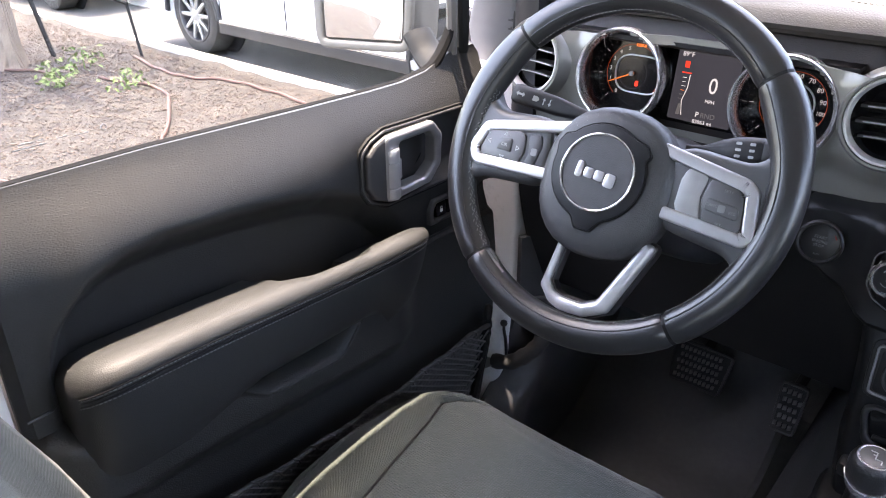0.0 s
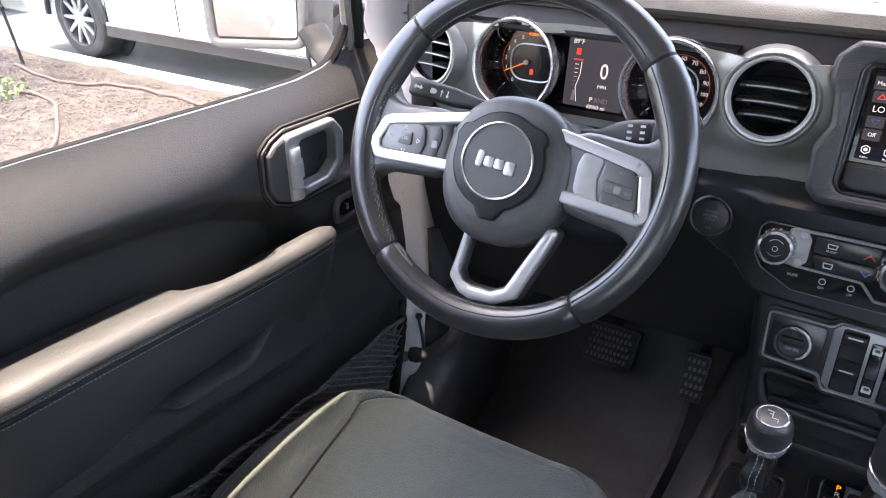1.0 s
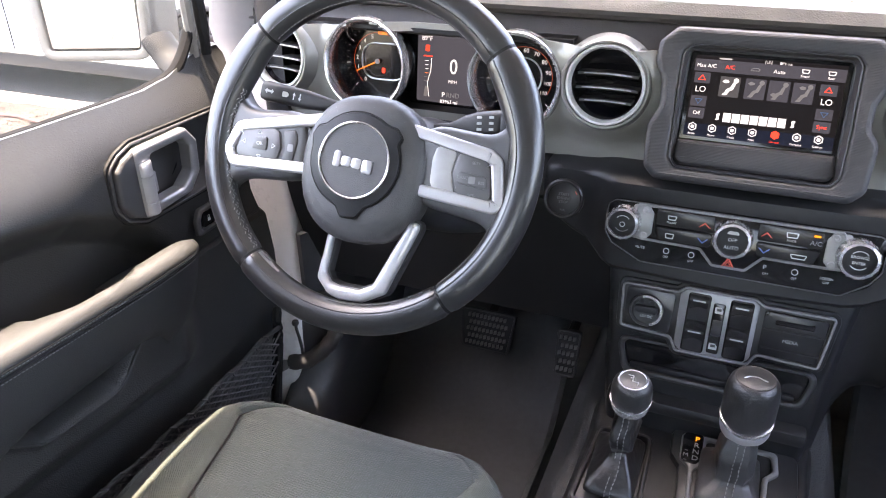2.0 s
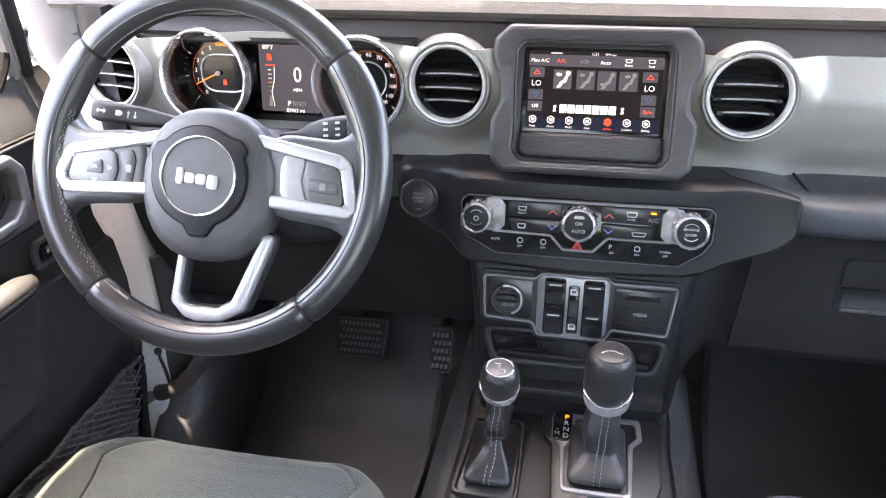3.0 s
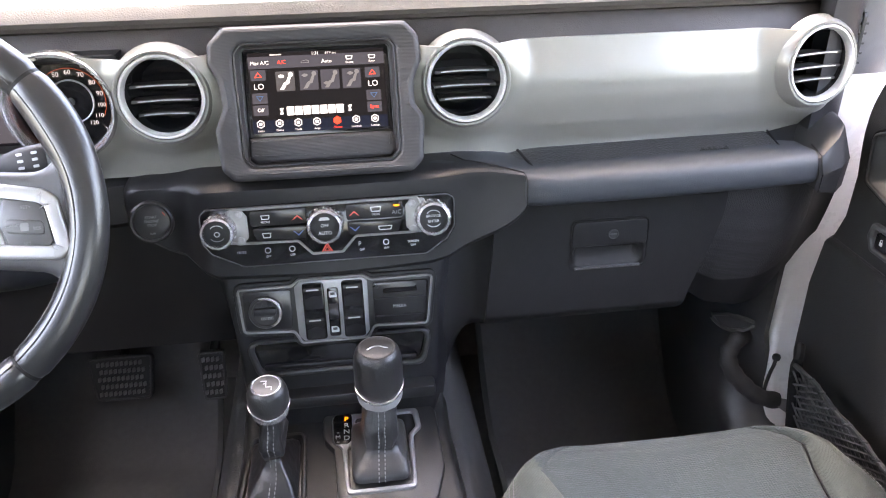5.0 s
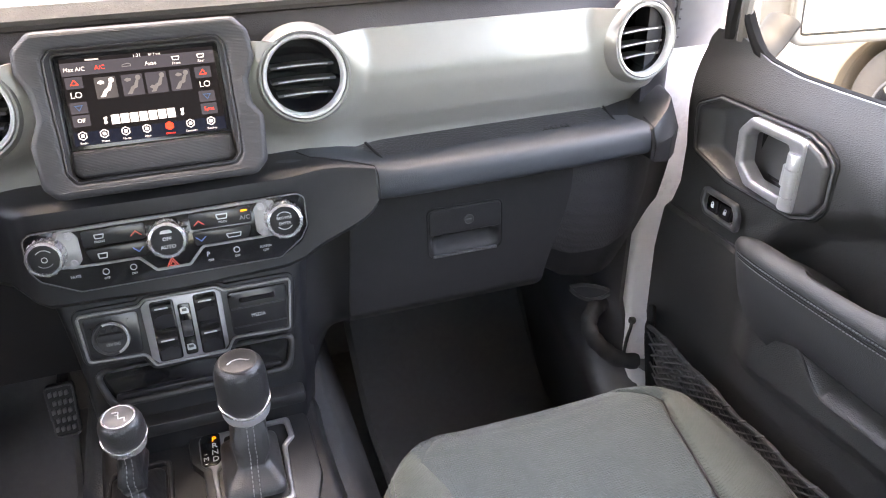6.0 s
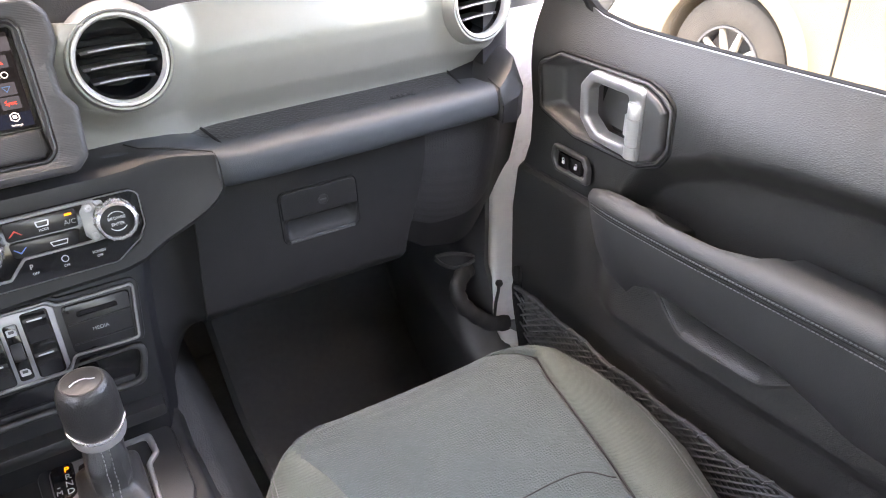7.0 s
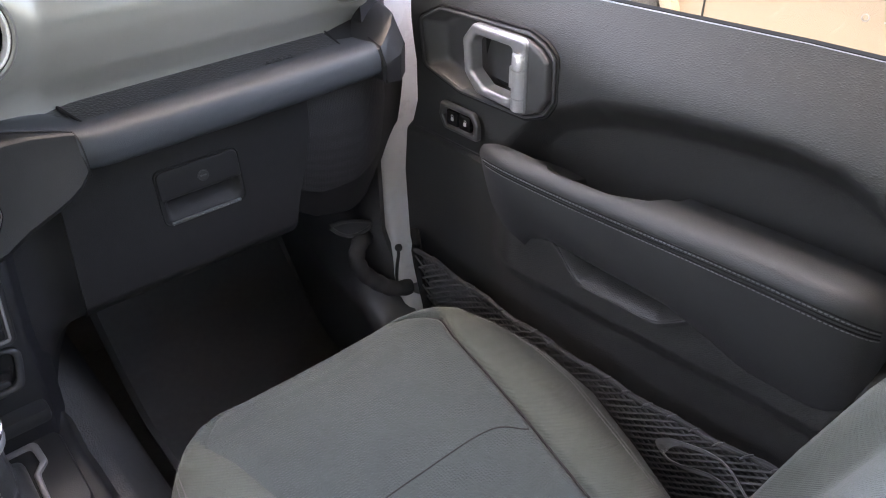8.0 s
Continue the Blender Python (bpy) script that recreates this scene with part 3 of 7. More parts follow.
pedal(-0.232, 0.25, 0.396, 0.044, 0.086, 0.3, "slim black ribbed accelerator pedal")

# ---- dashboard ----
dash = thing("dashboard", (0, 0.1, 0.6), "dashboard with a silver painted face and a dark padded top", "dashboard")


def pad_top(u, v):
    x = -0.69 + 1.38 * u
    y = 0.026 + 0.41 * v
    roll = 0.012 * (1 - math.sqrt(max(0.0, 1 - (1 - min(v / 0.035, 1)) ** 2)))
    crown = 0.012 * math.exp(-((x + 0.39) / 0.26) ** 2) * (1 - v) * ease(v, 0.0, 0.1)
    return (x, y, 1.041 + 0.010 * math.sin(math.pi * min(v * 1.3, 1)) + crown - roll)


part("top_pad", sheet(pad_top, 60, 50, (0, 0.006, -0.006)), PADTOP, dash, "dark padded dashboard top")
part("seam_thread", stitches([Vector(pad_top((x + 0.69) / 1.38, 0.10)) + Vector((0, 0, 0.0006)) for x in [-0.66 + 0.01 * i for i in range(133)]], 0.006, 0.0008), THREAD, dash)


def brow(u, v):
    x = -0.685 + 1.37 * u
    return (x, 0.032 + 0.02 * (1 - v) + 0.05 * ease(abs(x), 0.60, 0.68), 1.013 - 0.028 * v)


part("recess_band", sheet(brow, 60, 6, (0, 0.03, 0)), SLOT_BROWN, dash, "brown-grey recessed band under the pad")
part("band_slot", sheet(lambda u, v: (-0.685 + 1.37 * u, 0.062 + 0.05 * ease(abs(-0.685 + 1.37 * u), 0.60, 0.68), 1.034 - 0.024 * v), 60, 2, (0, 0.02, 0)), SLOT_BROWN, dash)


def face(x, z):
    """How far back the painted face stands at a place on it."""
    t = (z - 0.860) / 0.145
    y = 0.017 * ease(t, 0.55, 1.0) + 0.012 * ease(1 - t, 0.50, 0.85) + 0.020 * ease(1 - t, 0.74, 1.04) * ease(x, 0.17, 0.26)
    for cx in (-0.598, -0.165, 0.165, 0.590):
        d = math.hypot(x - cx, (z - 0.954))
        y = y * ease(d, 0.045, 0.085) + (-0.006 * (1 - ease(d, 0.048, 0.075)))
    for cx, cz in DIALS:
        d = math.hypot(x - cx, z - cz)
        y = y * ease(d, 0.050, 0.085) + 0.002 * (1 - ease(d, 0.052, 0.07))
    y += 0.05 * ease(abs(x), 0.60, 0.68)
    return y


DIALS = ((-0.475, 0.949), (-0.275, 0.946))


def face_sheet(x0, x1, n):
    def fn(u, v):
        x = x0 + (x1 - x0) * u
        lo = 0.858 - 0.010 * ease(x, 0.19, 0.26) + (0.04 * ease(x, 0.57, 0.66) if x > 0 else 0)
        top = 0.994 - 0.008 * ease(abs(x), 0.58, 0.67) + 0.009 * (ease(x, -0.53, -0.47) - ease(x, -0.28, -0.22))
        z = lo + (top - lo) * v
        return (x, face(x, z), z)
    cut = lambda p: any(math.hypot(p.x - cx, p.z - 0.954) < 0.047 for cx in (-0.598, -0.165, 0.165, 0.590)) or any(math.hypot(p.x - cx, p.z - cz) < 0.0535 for cx, cz in DIALS) or (-0.44 < p.x < -0.31 and 0.893 < p.z < 0.992)
    return sheet(fn, n, 44, (0, 0.003, 0), hole=cut)


part("face_panel", face_sheet(0.09, 0.665, 150), SILVER, dash, "satin silver painted face panel")
part("face_panel", face_sheet(-0.665, -0.09, 190), SILVER, dash, "satin silver painted face panel")


def end_cap(s):
    """The black end of the dashboard by the door, with its narrow side outlet."""
    def fn(u, v):
        a = u * math.pi / 2
        low = 0.826
        z = low + (1.03 - low) * v
        return (s * (0.600 + 0.072 * math.sin(a)), 0.004 + 0.045 * (1 - math.cos(a)) + 0.02 * u, z)
    part("end_cap", sheet(fn, 14, 24, (0, 0.03, 0)), FINE, dash, "black end cap")
    m = onto((s * 0.664, 0.043, 0.965), (s * 0.35, 0.94, 0), (0, 0, 1))
    part("side_outlet", surround(m, rect(0.022, 0.075, 0.006), rect(0.015, 0.068, 0.004), 0.004, 0.001), HARD, dash)
    for i in range(5):
        part("outlet_fin", box((s * 0.664 - 0.006, 0.035, 0.94 + 0.012 * i), (s * 0.664 + 0.006, 0.051, 0.9425 + 0.012 * i)), HARD, dash)


for s in (1, -1):
    end_cap(s)


def air_vent(x, z, y):
    """A round outlet: painted collar, bright ring, dark throat and three blades."""
    v = thing("air_vent", (x, y, z - 0.05), "round dashboard air vent with bright rings and black blades", "air vent", "air vents")
    m = leaning(x, y, z, 0.10)
    part("collar", lathe(m, [(0.056, -0.012), (0.0530, -0.003), (0.0508, 0.0030), (0.0488, 0.0055), (0.0465, 0.0052), (0.0455, 0.002), (0.0455, -0.012)], 56, cap=False), COLLAR, v, "silver painted collar")
    part("bright_ring", lathe(m, [(0.0455, -0.01), (0.0455, 0.0045), (0.0445, 0.0062), (0.0425, 0.006), (0.0405, 0.003), (0.040, -0.004), (0.040, -0.012)], 56, cap=False), RINGMETAL, v, "satin chrome ring")
    part("throat", lathe(m, [(0.041, -0.002), (0.0395, -0.004), (0.0375, -0.03), (0.034, -0.05), (0.0001, -0.052)], 40, cap=False), GLOSS, v, "black throat")
    for i, h in enumerate((0.0105, -0.0055, -0.0200)):
        half = math.sqrt(0.0375 ** 2 - h * h) - 0.002
        pts = [(-half + 2 * half * k / 10, h + 0.0012 * math.sin(math.pi * k / 10)) for k in range(11)]
        secs = []
        for px, py in pts:
            secs.append([m @ Vector((px, py + dy, dz)) for dy, dz in ((0.0012, -0.004), (0.0016, -0.014), (0.0008, -0.03), (-0.0012, -0.03), (-0.0022, -0.014), (-0.0018, -0.0045))])
        blade = part("blade", loft(secs), HARD, v)
        part("edge_trim", loft([[m @ Vector((px, py + dy, dz)) for dy, dz in ((0.0004, -0.0036), (0.0004, -0.0065), (-0.0009, -0.0065), (-0.0009, -0.0036))] for px, py in pts[1:-1]]), SATIN, blade, "bright edge")
    return v


vent = air_vent(0.165, 0.954, -0.004)
for x, turn in ((-0.165, 0), (0.590, 10), (-0.598, -10)):
    copy_thing(vent, pose(x, -0.004, 0.904, 0, 0, turn))


# the lower band: a soft moulding that wraps the controls and runs on as a grab bar
def roll_section(x, top, bot, y, k, back):
    """A closed section of the moulding at x: k is the size of its rounded top corner, back the seam behind it."""
    f = lambda z: y + 0.24 * (z - 0.82)
    pts = [(0.05, bot), (f(bot) + 0.012, bot), (f(bot) + 0.004, bot + 0.003), (f(bot), bot + 0.009), (f((top + bot) / 2) + 0.001, (top + bot) / 2), (f(top - k), top - k), (f(top - 0.67 * k) - 0.05 * k, top - 0.67 * k), (f(top - 0.46 * k) - 0.025 * k, top - 0.46 * k), (f(top) + 0.09 * k, top - 0.31 * k), (f(top) + 0.40 * k, top - 0.20 * k), (f(top) + 1.25 * k, top - 0.04 * k), (back, top), (back + 0.002, top - 0.002), (back + 0.004, top - 0.03), (0.055, top - 0.03)]
    return [(x, a, b) for a, b in pts]


stack_rows = [(-0.232, 0.854, 0.820, 0.0, 0.022, 0.045), (-0.226, 0.858, 0.806, -0.012, 0.024, 0.045), (-0.218, 0.861, 0.798, -0.018, 0.024, 0.045), (-0.205, 0.862, 0.788, -0.020, 0.024, 0.045), (-0.185, 0.862, 0.776, -0.020, 0.024, 0.045), (-0.166, 0.863, 0.769, -0.022, 0.024, 0.045), (-0.154, 0.864, 0.762, -0.032, 0.024, 0.045), (-0.143, 0.865, 0.757, -0.043, 0.024, 0.045), (-0.130, 0.865, 0.752, -0.048, 0.024, 0.045)]
stack_rows += [(0.0, 0.865, 0.748, -0.050, 0.024, 0.045), (0.115, 0.865, 0.752, -0.048, 0.024, 0.045), (0.135, 0.865, 0.757, -0.048, 0.022, 0.030), (0.148, 0.865, 0.764, -0.048, 0.019, 0.004), (0.160, 0.8648, 0.770, -0.048, 0.015, -0.016), (0.175, 0.8640, 0.776, -0.049, 0.012, -0.023), (0.190, 0.8622, 0.782, -0.050, 0.009, -0.029), (0.205, 0.8597, 0.790, -0.053, 0.007, -0.035), (0.216, 0.8575, 0.798, -0.055, 0.005, -0.039), (0.223, 0.8560, 0.8055, -0.056, 0.004, -0.042), (0.2262, 0.8552, 0.810, -0.0565, 0.004, -0.0425), (0.2280, 0.8532, 0.8125, -0.0545, 0.004, -0.0425)]
part("centre_moulding", loft([roll_section(*q) for q in stack_rows]), FINE, dash, "soft black moulding around the controls")

part("moulding_seam", tube([(x, back - 0.0006, top + 0.0001) for x, top, bot, y, k, back in stack_rows[-9:-1]] + [(0.2282, -0.0500, 0.8520), (0.2283, -0.0545, 0.8470), (0.2285, -0.0575, 0.8300), (0.2282, -0.0585, 0.8130)], 0.0009, 6), RUBBER, dash)


def bar_section(x, top, hh, y, d, back=0.60):
    """A sloping top, a broad flat front and a tucked underside; back is the height at its rear edge."""
    pts = [(0.046 - y, back), (0.008, 0.5 + 0.5 * max(back, 0.9)), (-0.25 * d, 1.0), (-0.58 * d, 0.93), (-0.78 * d, 0.76), (-0.90 * d, 0.48), (-0.97 * d, 0.10), (-d, -0.28), (-0.96 * d, -0.62), (-0.80 * d, -0.88), (-0.50 * d, -1.0), (-0.1 * d, -1.0), (0.046 - y, -0.9)]
    return [(x, p.x, p.y) for p in smooth_line([(y + a, top - hh + hh * b, 0) for a, b in pts], 3, True)]


bar_rows = [(0.122, 0.8638, 0.0205, -0.004, 0.020, 1.0), (0.148, 0.8640, 0.0205, -0.008, 0.022, 1.0), (0.160, 0.8638, 0.0205, -0.011, 0.023, 1.0), (0.175, 0.8628, 0.0205, -0.014, 0.024, 0.98), (0.195, 0.8604, 0.0205, -0.0185, 0.0255, 0.95), (0.212, 0.8572, 0.0205, -0.0215, 0.026, 0.85), (0.2225, 0.8553, 0.0205, -0.0235, 0.0268, 0.75), (0.2290, 0.8542, 0.0205, -0.027, 0.0275, 0.7), (0.242, 0.8525, 0.0200, -0.028, 0.028, 0.6)]
bar_rows += [(x, 0.8515 + 0.006 * (x - 0.26) / 0.33, 0.0195, -0.028 - 0.004 * math.sin((x - 0.226) / 0.36 * math.pi), 0.028) for x in (0.26, 0.30, 0.40, 0.50, 0.56, 0.586)]
part("grab_bar", loft([bar_section(*q) for q in bar_rows]), BARPAD, dash, "black padded grab bar, tinted blue for sky sheen")
part("bar_end", loft([[(x, y + dy, z) for y, z in ((-0.057, lo), (-0.0595, (lo + hi) / 2), (-0.052 + 0.02 * k, hi - 0.004), (-0.045 + 0.02 * k, hi - 0.001), (-0.03 + 0.02 * k, hi), (0.05, hi), (0.05, lo))] for x, lo, hi, dy, k in ((0.584, 0.815, 0.8560, 0.0, 0.0), (0.590, 0.811, 0.8610, -0.002, 0.1), (0.612, 0.808, 0.8780, 0.0, 0.5), (0.628, 0.812, 0.8860, 0.012, 0.8), (0.638, 0.82, 0.886, 0.035, 1.0))]), CONSOLE, dash, "black end mount of the grab bar", sharp=30)
part("end_seam", tube([(0.5868, -0.0610, 0.812), (0.5868, -0.0625, 0.836), (0.587, -0.0520, 0.8560), (0.5885, -0.026, 0.8605)], 0.0011, 6), RUBBER, dash)
part("shelf_back", sheet(lambda u, v: (0.205 + 0.353 * u, -0.024 + 0.066 * v, 0.8465 + 0.0055 * u + (0.0105 - 0.001 * u) * v - 0.0025 * (1 - ease(v, 0.0, 0.12))), 30, 12, (0, 0.01, -0.012)), STRIPSKIN, dash, "grained strip above the grab bar")
part("strip_gap", tube([(0.2460, -0.024, 0.8480), (0.2330, 0.034, 0.8568)], 0.0018, 6), RUBBER, dash)
part("strip_gap", tube([(0.5565, -0.020, 0.8525), (0.562, 0.034, 0.8615)], 0.0012, 6), RUBBER, dash)
part("shelf_back", sheet(lambda u, v: (0.556 + 0.07 * u, -0.022 + 0.060 * v, 0.846 + 0.012 * v + 0.026 * u * v), 10, 4, (0, 0.02, -0.01)), FINE, dash)
writing("AIRBAG", onto((0.475, -0.004, 0.8545), (1, 0, 0.012), (0, 0.97, 0.155)), 0.011, HARD, dash, "raised_lettering", 0.0008)
part("left_moulding", loft([roll_section(x, 0.861, 0.80, y, 0.023, 0.05) for x, y in ((-0.655, 0.03), (-0.60, 0.0), (-0.45, -0.01), (-0.27, -0.01), (-0.225, 0.0))]), FINE, dash)


def knee_panel(u, v):
    x = -0.64 + 0.52 * u
    z = 0.56 + 0.25 * v
    return (x, 0.045 - 0.015 * ease(v) + 0.06 * (1 - v) ** 2, z)


part("knee_panel", sheet(knee_panel, 20, 14, (0, 0.02, 0)), LIDSKIN, dash, "black knee panel under the steering column")


def glove_front(u, v):
    x = 0.197 + 0.296 * u - (0.028 * u + 0.010) * ease(0.80 - (0.580 + 0.250 * v), 0.0, 0.17)
    z = 0.580 + 0.250 * v
    y = -0.022 + 0.11 * max(0.0, 0.28 - v) ** 1.6 / 0.13 - 0.006 * math.sin(math.pi * v)
    cu, cz = x - 0.343, z - 0.7445
    # the finger hollow under the latch: it drops behind the paddle and rises to the lower edge
    wide = 0.047 - 0.010 * max(0.0, (-cz - 0.022) / 0.012) ** 2
    inside = ease(wide - abs(cu), 0.0, 0.009)
    down = (-cz - 0.001) / 0.031
    if 0.0 < down < 1.0:
        y += inside * 0.017 * ease(down, 0.0, 0.34) * (1 - ease(down, 0.30, 1.0))
    return (x, y, z)


glove = thing("glove_box", (0.34, 0.0, 0.62), "black glove box lid with a recessed latch", "glove box")
part("lid", sheet(glove_front, 120, 110, (0, 0.02, 0)), LIDSKIN, glove, "satin black lid")
gm = leaning(0.343, -0.0272, 0.760, 0.03)
part("latch", plate(gm, rounded([(-0.0485, -0.0165, 0.003), (0.0485, -0.0165, 0.003), (0.0485, 0.0175), (-0.0485, 0.0175)], 0.009), 0.0022, 0.0016, 3), LIDSKIN, glove, "flat latch paddle")
part("lock", lathe(at(gm, 0.004, -0.001, 0.0018), [(0.0068, 0), (0.0068, 0.0010), (0.0060, 0.0013), (0.0054, 0.0006), (0.0001, 0.0006)], 20), HARD, glove)
part("key_slot", plate(at(gm, 0.004, -0.001, 0.0024), rect(0.008, 0.0015, 0.0005, 2), 0.0006, 0.0001, 1), SATIN_DARK, glove)
latch_line = rounded(mm((-51, -50), (51, -50), (51, 20), (-51, 20)), 0.011)
part("latch_edge", surround(at(gm, 0, 0, -0.0028), latch_line, inset(latch_line, 0.0018), 0.0036, 0.0008, 2), RUBBER, glove, "dark gap around the latch")
# Lighter grey puts the lit edge of the hollow into the colour.
part("lip", plate(leaning(0.343, -0.0270, 0.7125, 0.03), rounded([(-0.043, -0.0018), (0.043, -0.0018), (0.043, 0.0018), (-0.043, 0.0018)], 0.001), 0.0035, 0.0012), SATIN_DARK, glove, "lower lip, lighter grey for the light on it")


def speaker_cover(u, v):
    """The rounded outer end of the lower dashboard, which carries the speaker."""
    low = lerp(u, [0, 0.2, 0.45, 0.7, 0.88, 1], [0.648, 0.622, 0.610, 0.609, 0.618, 0.645])
    z = low + (0.824 - low) * v
    x0, x1 = lerp(z, [0.61, 0.653, 0.80, 0.83], [0.460, 0.467, 0.490, 0.492]), lerp(z, [0.60, 0.645, 0.69, 0.76, 0.83], [0.664, 0.676, 0.685, 0.690, 0.684])
    x = x0 + (x1 - x0) * u
    return (x, -0.020 + 0.03 * (1 - v) ** 2.2 + 0.062 * ease(u, 0.40, 1.0) ** 1.3, z)


GRILLE = material("perforated_plastic", (0.017, 0.017, 0.018), 0.5, grain=(("weave", 420, 0.0012),))
part("speaker_cover", sheet(speaker_cover, 40, 30, (0, 0.02, 0)), LIDSKIN, dash, "smooth black end of the lower dashboard")


def grille_sheet(u, v):
    a = 0.015 + 0.70 * u
    low = 0.19 + 0.16 * u ** 2
    p = speaker_cover(a, low + (0.985 - low) * v)
    return (p[0] - 0.0003, p[1] - 0.0018, p[2])


part("speaker_grille", sheet(grille_sheet, 30, 24, (0, 0.004, 0)), GRILLE, dash, "finely perforated black speaker grille")
part("under_panel", sheet(lambda u, v: (0.15 + 0.46 * u, 0.11 + 0.27 * v, 0.604 + 0.03 * v), 8, 8, (0, 0, 0.01)), CARPET, dash)


def tower_flank(u, v):
    """The hollow panel between the tower and the glove box."""
    z = 0.57 + 0.235 * v
    a = lerp(z, [0.56, 0.765, 0.81], [-0.062, -0.036, -0.036])
    b = glove_front(0.0, min(max((z - 0.580) / 0.250, 0), 1))
    return (0.122 + (b[0] + 0.002 - 0.122) * u, a + (b[1] + 0.003 - a) * u + 0.022 * math.sin(math.pi * u), z)


part("tower_flank", sheet(tower_flank, 16, 16, (0, 0.01, 0)), LIDSKIN, dash, "black hollow panel beside the glove box")


def stack_body():
    """The tapered column that carries the switches, down to the console."""
    secs = []
    for z, w, y in ((0.765, 0.142, -0.040), (0.75, 0.138, -0.050), (0.70, 0.131, -0.059), (0.66, 0.127, -0.067), (0.63, 0.125, -0.073), (0.605, 0.125, -0.078), (0.58, 0.122, -0.082), (0.54, 0.118, -0.086)):
        secs.append([(a, b, z) for a, b in rounded([(-w, 0.25), (w + 0.01, 0.25), (w + 0.012, y + 0.05), (w - 0.008, y, 0.012), (-w + 0.008, y, 0.012), (-w - 0.004, y + 0.05)], 0.02, 4)])
    return loft(secs)


part("control_tower", stack_body(), FINE, dash, "black tapered tower below the controls")
SLOT = leaning(0, -0.0705, 0.648, 0.18)
part("storage_slot", surround(SLOT, rounded([(-0.100, -0.024), (0.102, -0.024), (0.114, 0.024), (-0.112, 0.024)], 0.014), rounded([(-0.094, -0.017), (0.096, -0.017), (0.107, 0.021), (-0.105, 0.021)], 0.012), 0.008, 0.003, 3), HARD, dash, "black storage slot surround")
part("slot_floor", plate(SLOT, rounded([(-0.094, -0.017), (0.096, -0.017), (0.107, 0.021), (-0.105, 0.021)], 0.012), 0.0015, 0.0005), GLOSS, dash)
part("slot_ledge", plate(at(SLOT, 0, -0.0125, 0.001), rect(0.184, 0.007, 0.003), 0.0045, 0.002), FINE, dash)
part("stack_foot", box((-0.113, -0.098, 0.585), (0.113, -0.06, 0.604), 0.006), CONSOLE, dash)

# ---- instrument cluster ----
cluster = thing("instrument_cluster", (-0.388, 0.08, 0.87), "instrument cluster with two ringed dials and a lit display", "instrument cluster")
part("back_panel", sheet(lambda u, v: (-0.575 + 0.365 * u, 0.100 - 0.03 * (1 - v), 0.865 + 0.135 * v), 6, 4, (0, 0.02, 0)), GLOSS, cluster, "gloss black backing")
part("lid", box((-0.57, 0.014, 0.9915), (-0.21, 0.115, 0.9965)), FINE, cluster)
part("lower_cowl", loft([[(x, 0.03, 0.865), (x, 0.0, 0.876), (x, 0.02, 0.890), (x, 0.075, 0.897), (x, 0.10, 0.88)] for x in (-0.525, -0.49, -0.39, -0.29, -0.25)]), FINE, cluster, "dark lower cowl")


def tick_ring(m, r0, r1, a0, a1, n, w, mat_, parent, name):
    bm = bmesh.new()
    for i in range(n):
        a = radians(a0 + (a1 - a0) * i / (n - 1))
        plate(m @ pose(0, 0, 0, 0, 0, math.degrees(a)), [(r0, -w / 2), (r1, -w / 2), (r1, w / 2), (r0, w / 2)], 0.0004, 0.0001, 1, bm)
    part(name, bm, mat_, parent, kind="stuff")


def arc(m, r, w, a0, a1, mat_, parent, name, n=40):
    out = [(math.cos(radians(a0 + (a1 - a0) * i / n)), math.sin(radians(a0 + (a1 - a0) * i / n))) for i in range(n + 1)]
    bm = bmesh.new()
    plate(m, [(x * (r + w / 2), y * (r + w / 2)) for x, y in out] + [(x * (r - w / 2), y * (r - w / 2)) for x, y in out[::-1]], 0.0004, 0.0001, 1, bm)
    part(name, bm, mat_, parent)


def dial(cx, cz, marks, name):
    """A ringed gauge with its scale, inner hoop and needle."""
    m = leaning(cx, 0.001, cz, 0.12)
    g = part(name, lathe(m, [(0.0600, -0.008), (0.0585, 0.003), (0.0570, 0.0055), (0.0550, 0.0052), (0.0525, 0.001), (0.0505, -0.008)], 64, cap=False), CHROME, cluster, "bright ringed dial")
    part("dial_wall", lathe(m, [(0.0507, -0.006), (0.0503, -0.02), (0.0500, -0.045)], 56, cap=False), GLOSS, g)
    f = at(m, 0, 0, -0.042)
    part("dial_face", plate(f, circle(0.0520, 56), 0.001, 0.0003, 1), GLOSS, g)
    f = at(f, 0, 0, 0.0012) @ Matrix.Scale(0.90, 4)
    tick_ring(f, 0.050, 0.0535, 225, -45, 29, 0.0005, G_GREY, g, "fine_scale")
    tick_ring(f, 0.048, 0.0535, 225, -45, 8, 0.0009, G_SOFT, g, "scale")
    arc(f, 0.0405, 0.0006, 230, -30, G_RUST, g, "red_arc")
    for text, deg in marks:
        a = radians(deg)
        writing(text, at(f, 0.0355 * math.cos(a) if len(text) < 3 else 0.035 * math.cos(a), 0.0355 * math.sin(a)), 0.0082 if len(text) < 3 else 0.0072, G_SOFT, g, "number")
    return m, f, g


m, f, g = dial(-0.475, 0.949, [("0", 232), ("1", 198), ("2", 175), ("3", 152), ("4", 130), ("5", 107)], "tachometer")
part("redline", plate(at(f, 0.007, 0.041, 0.0), rounded(mm((-9, -3), (7, -3), (9, 4), (-6, 5)), 0.002), 0.0006, 0.0002, 1), G_ORANGE, g)
writing("6", at(f, 0.003, 0.041, 0.0007), 0.008, G_DARK, g, "number")
writing("7", at(f, 0.011, 0.041, 0.0007), 0.008, G_DARK, g, "number")
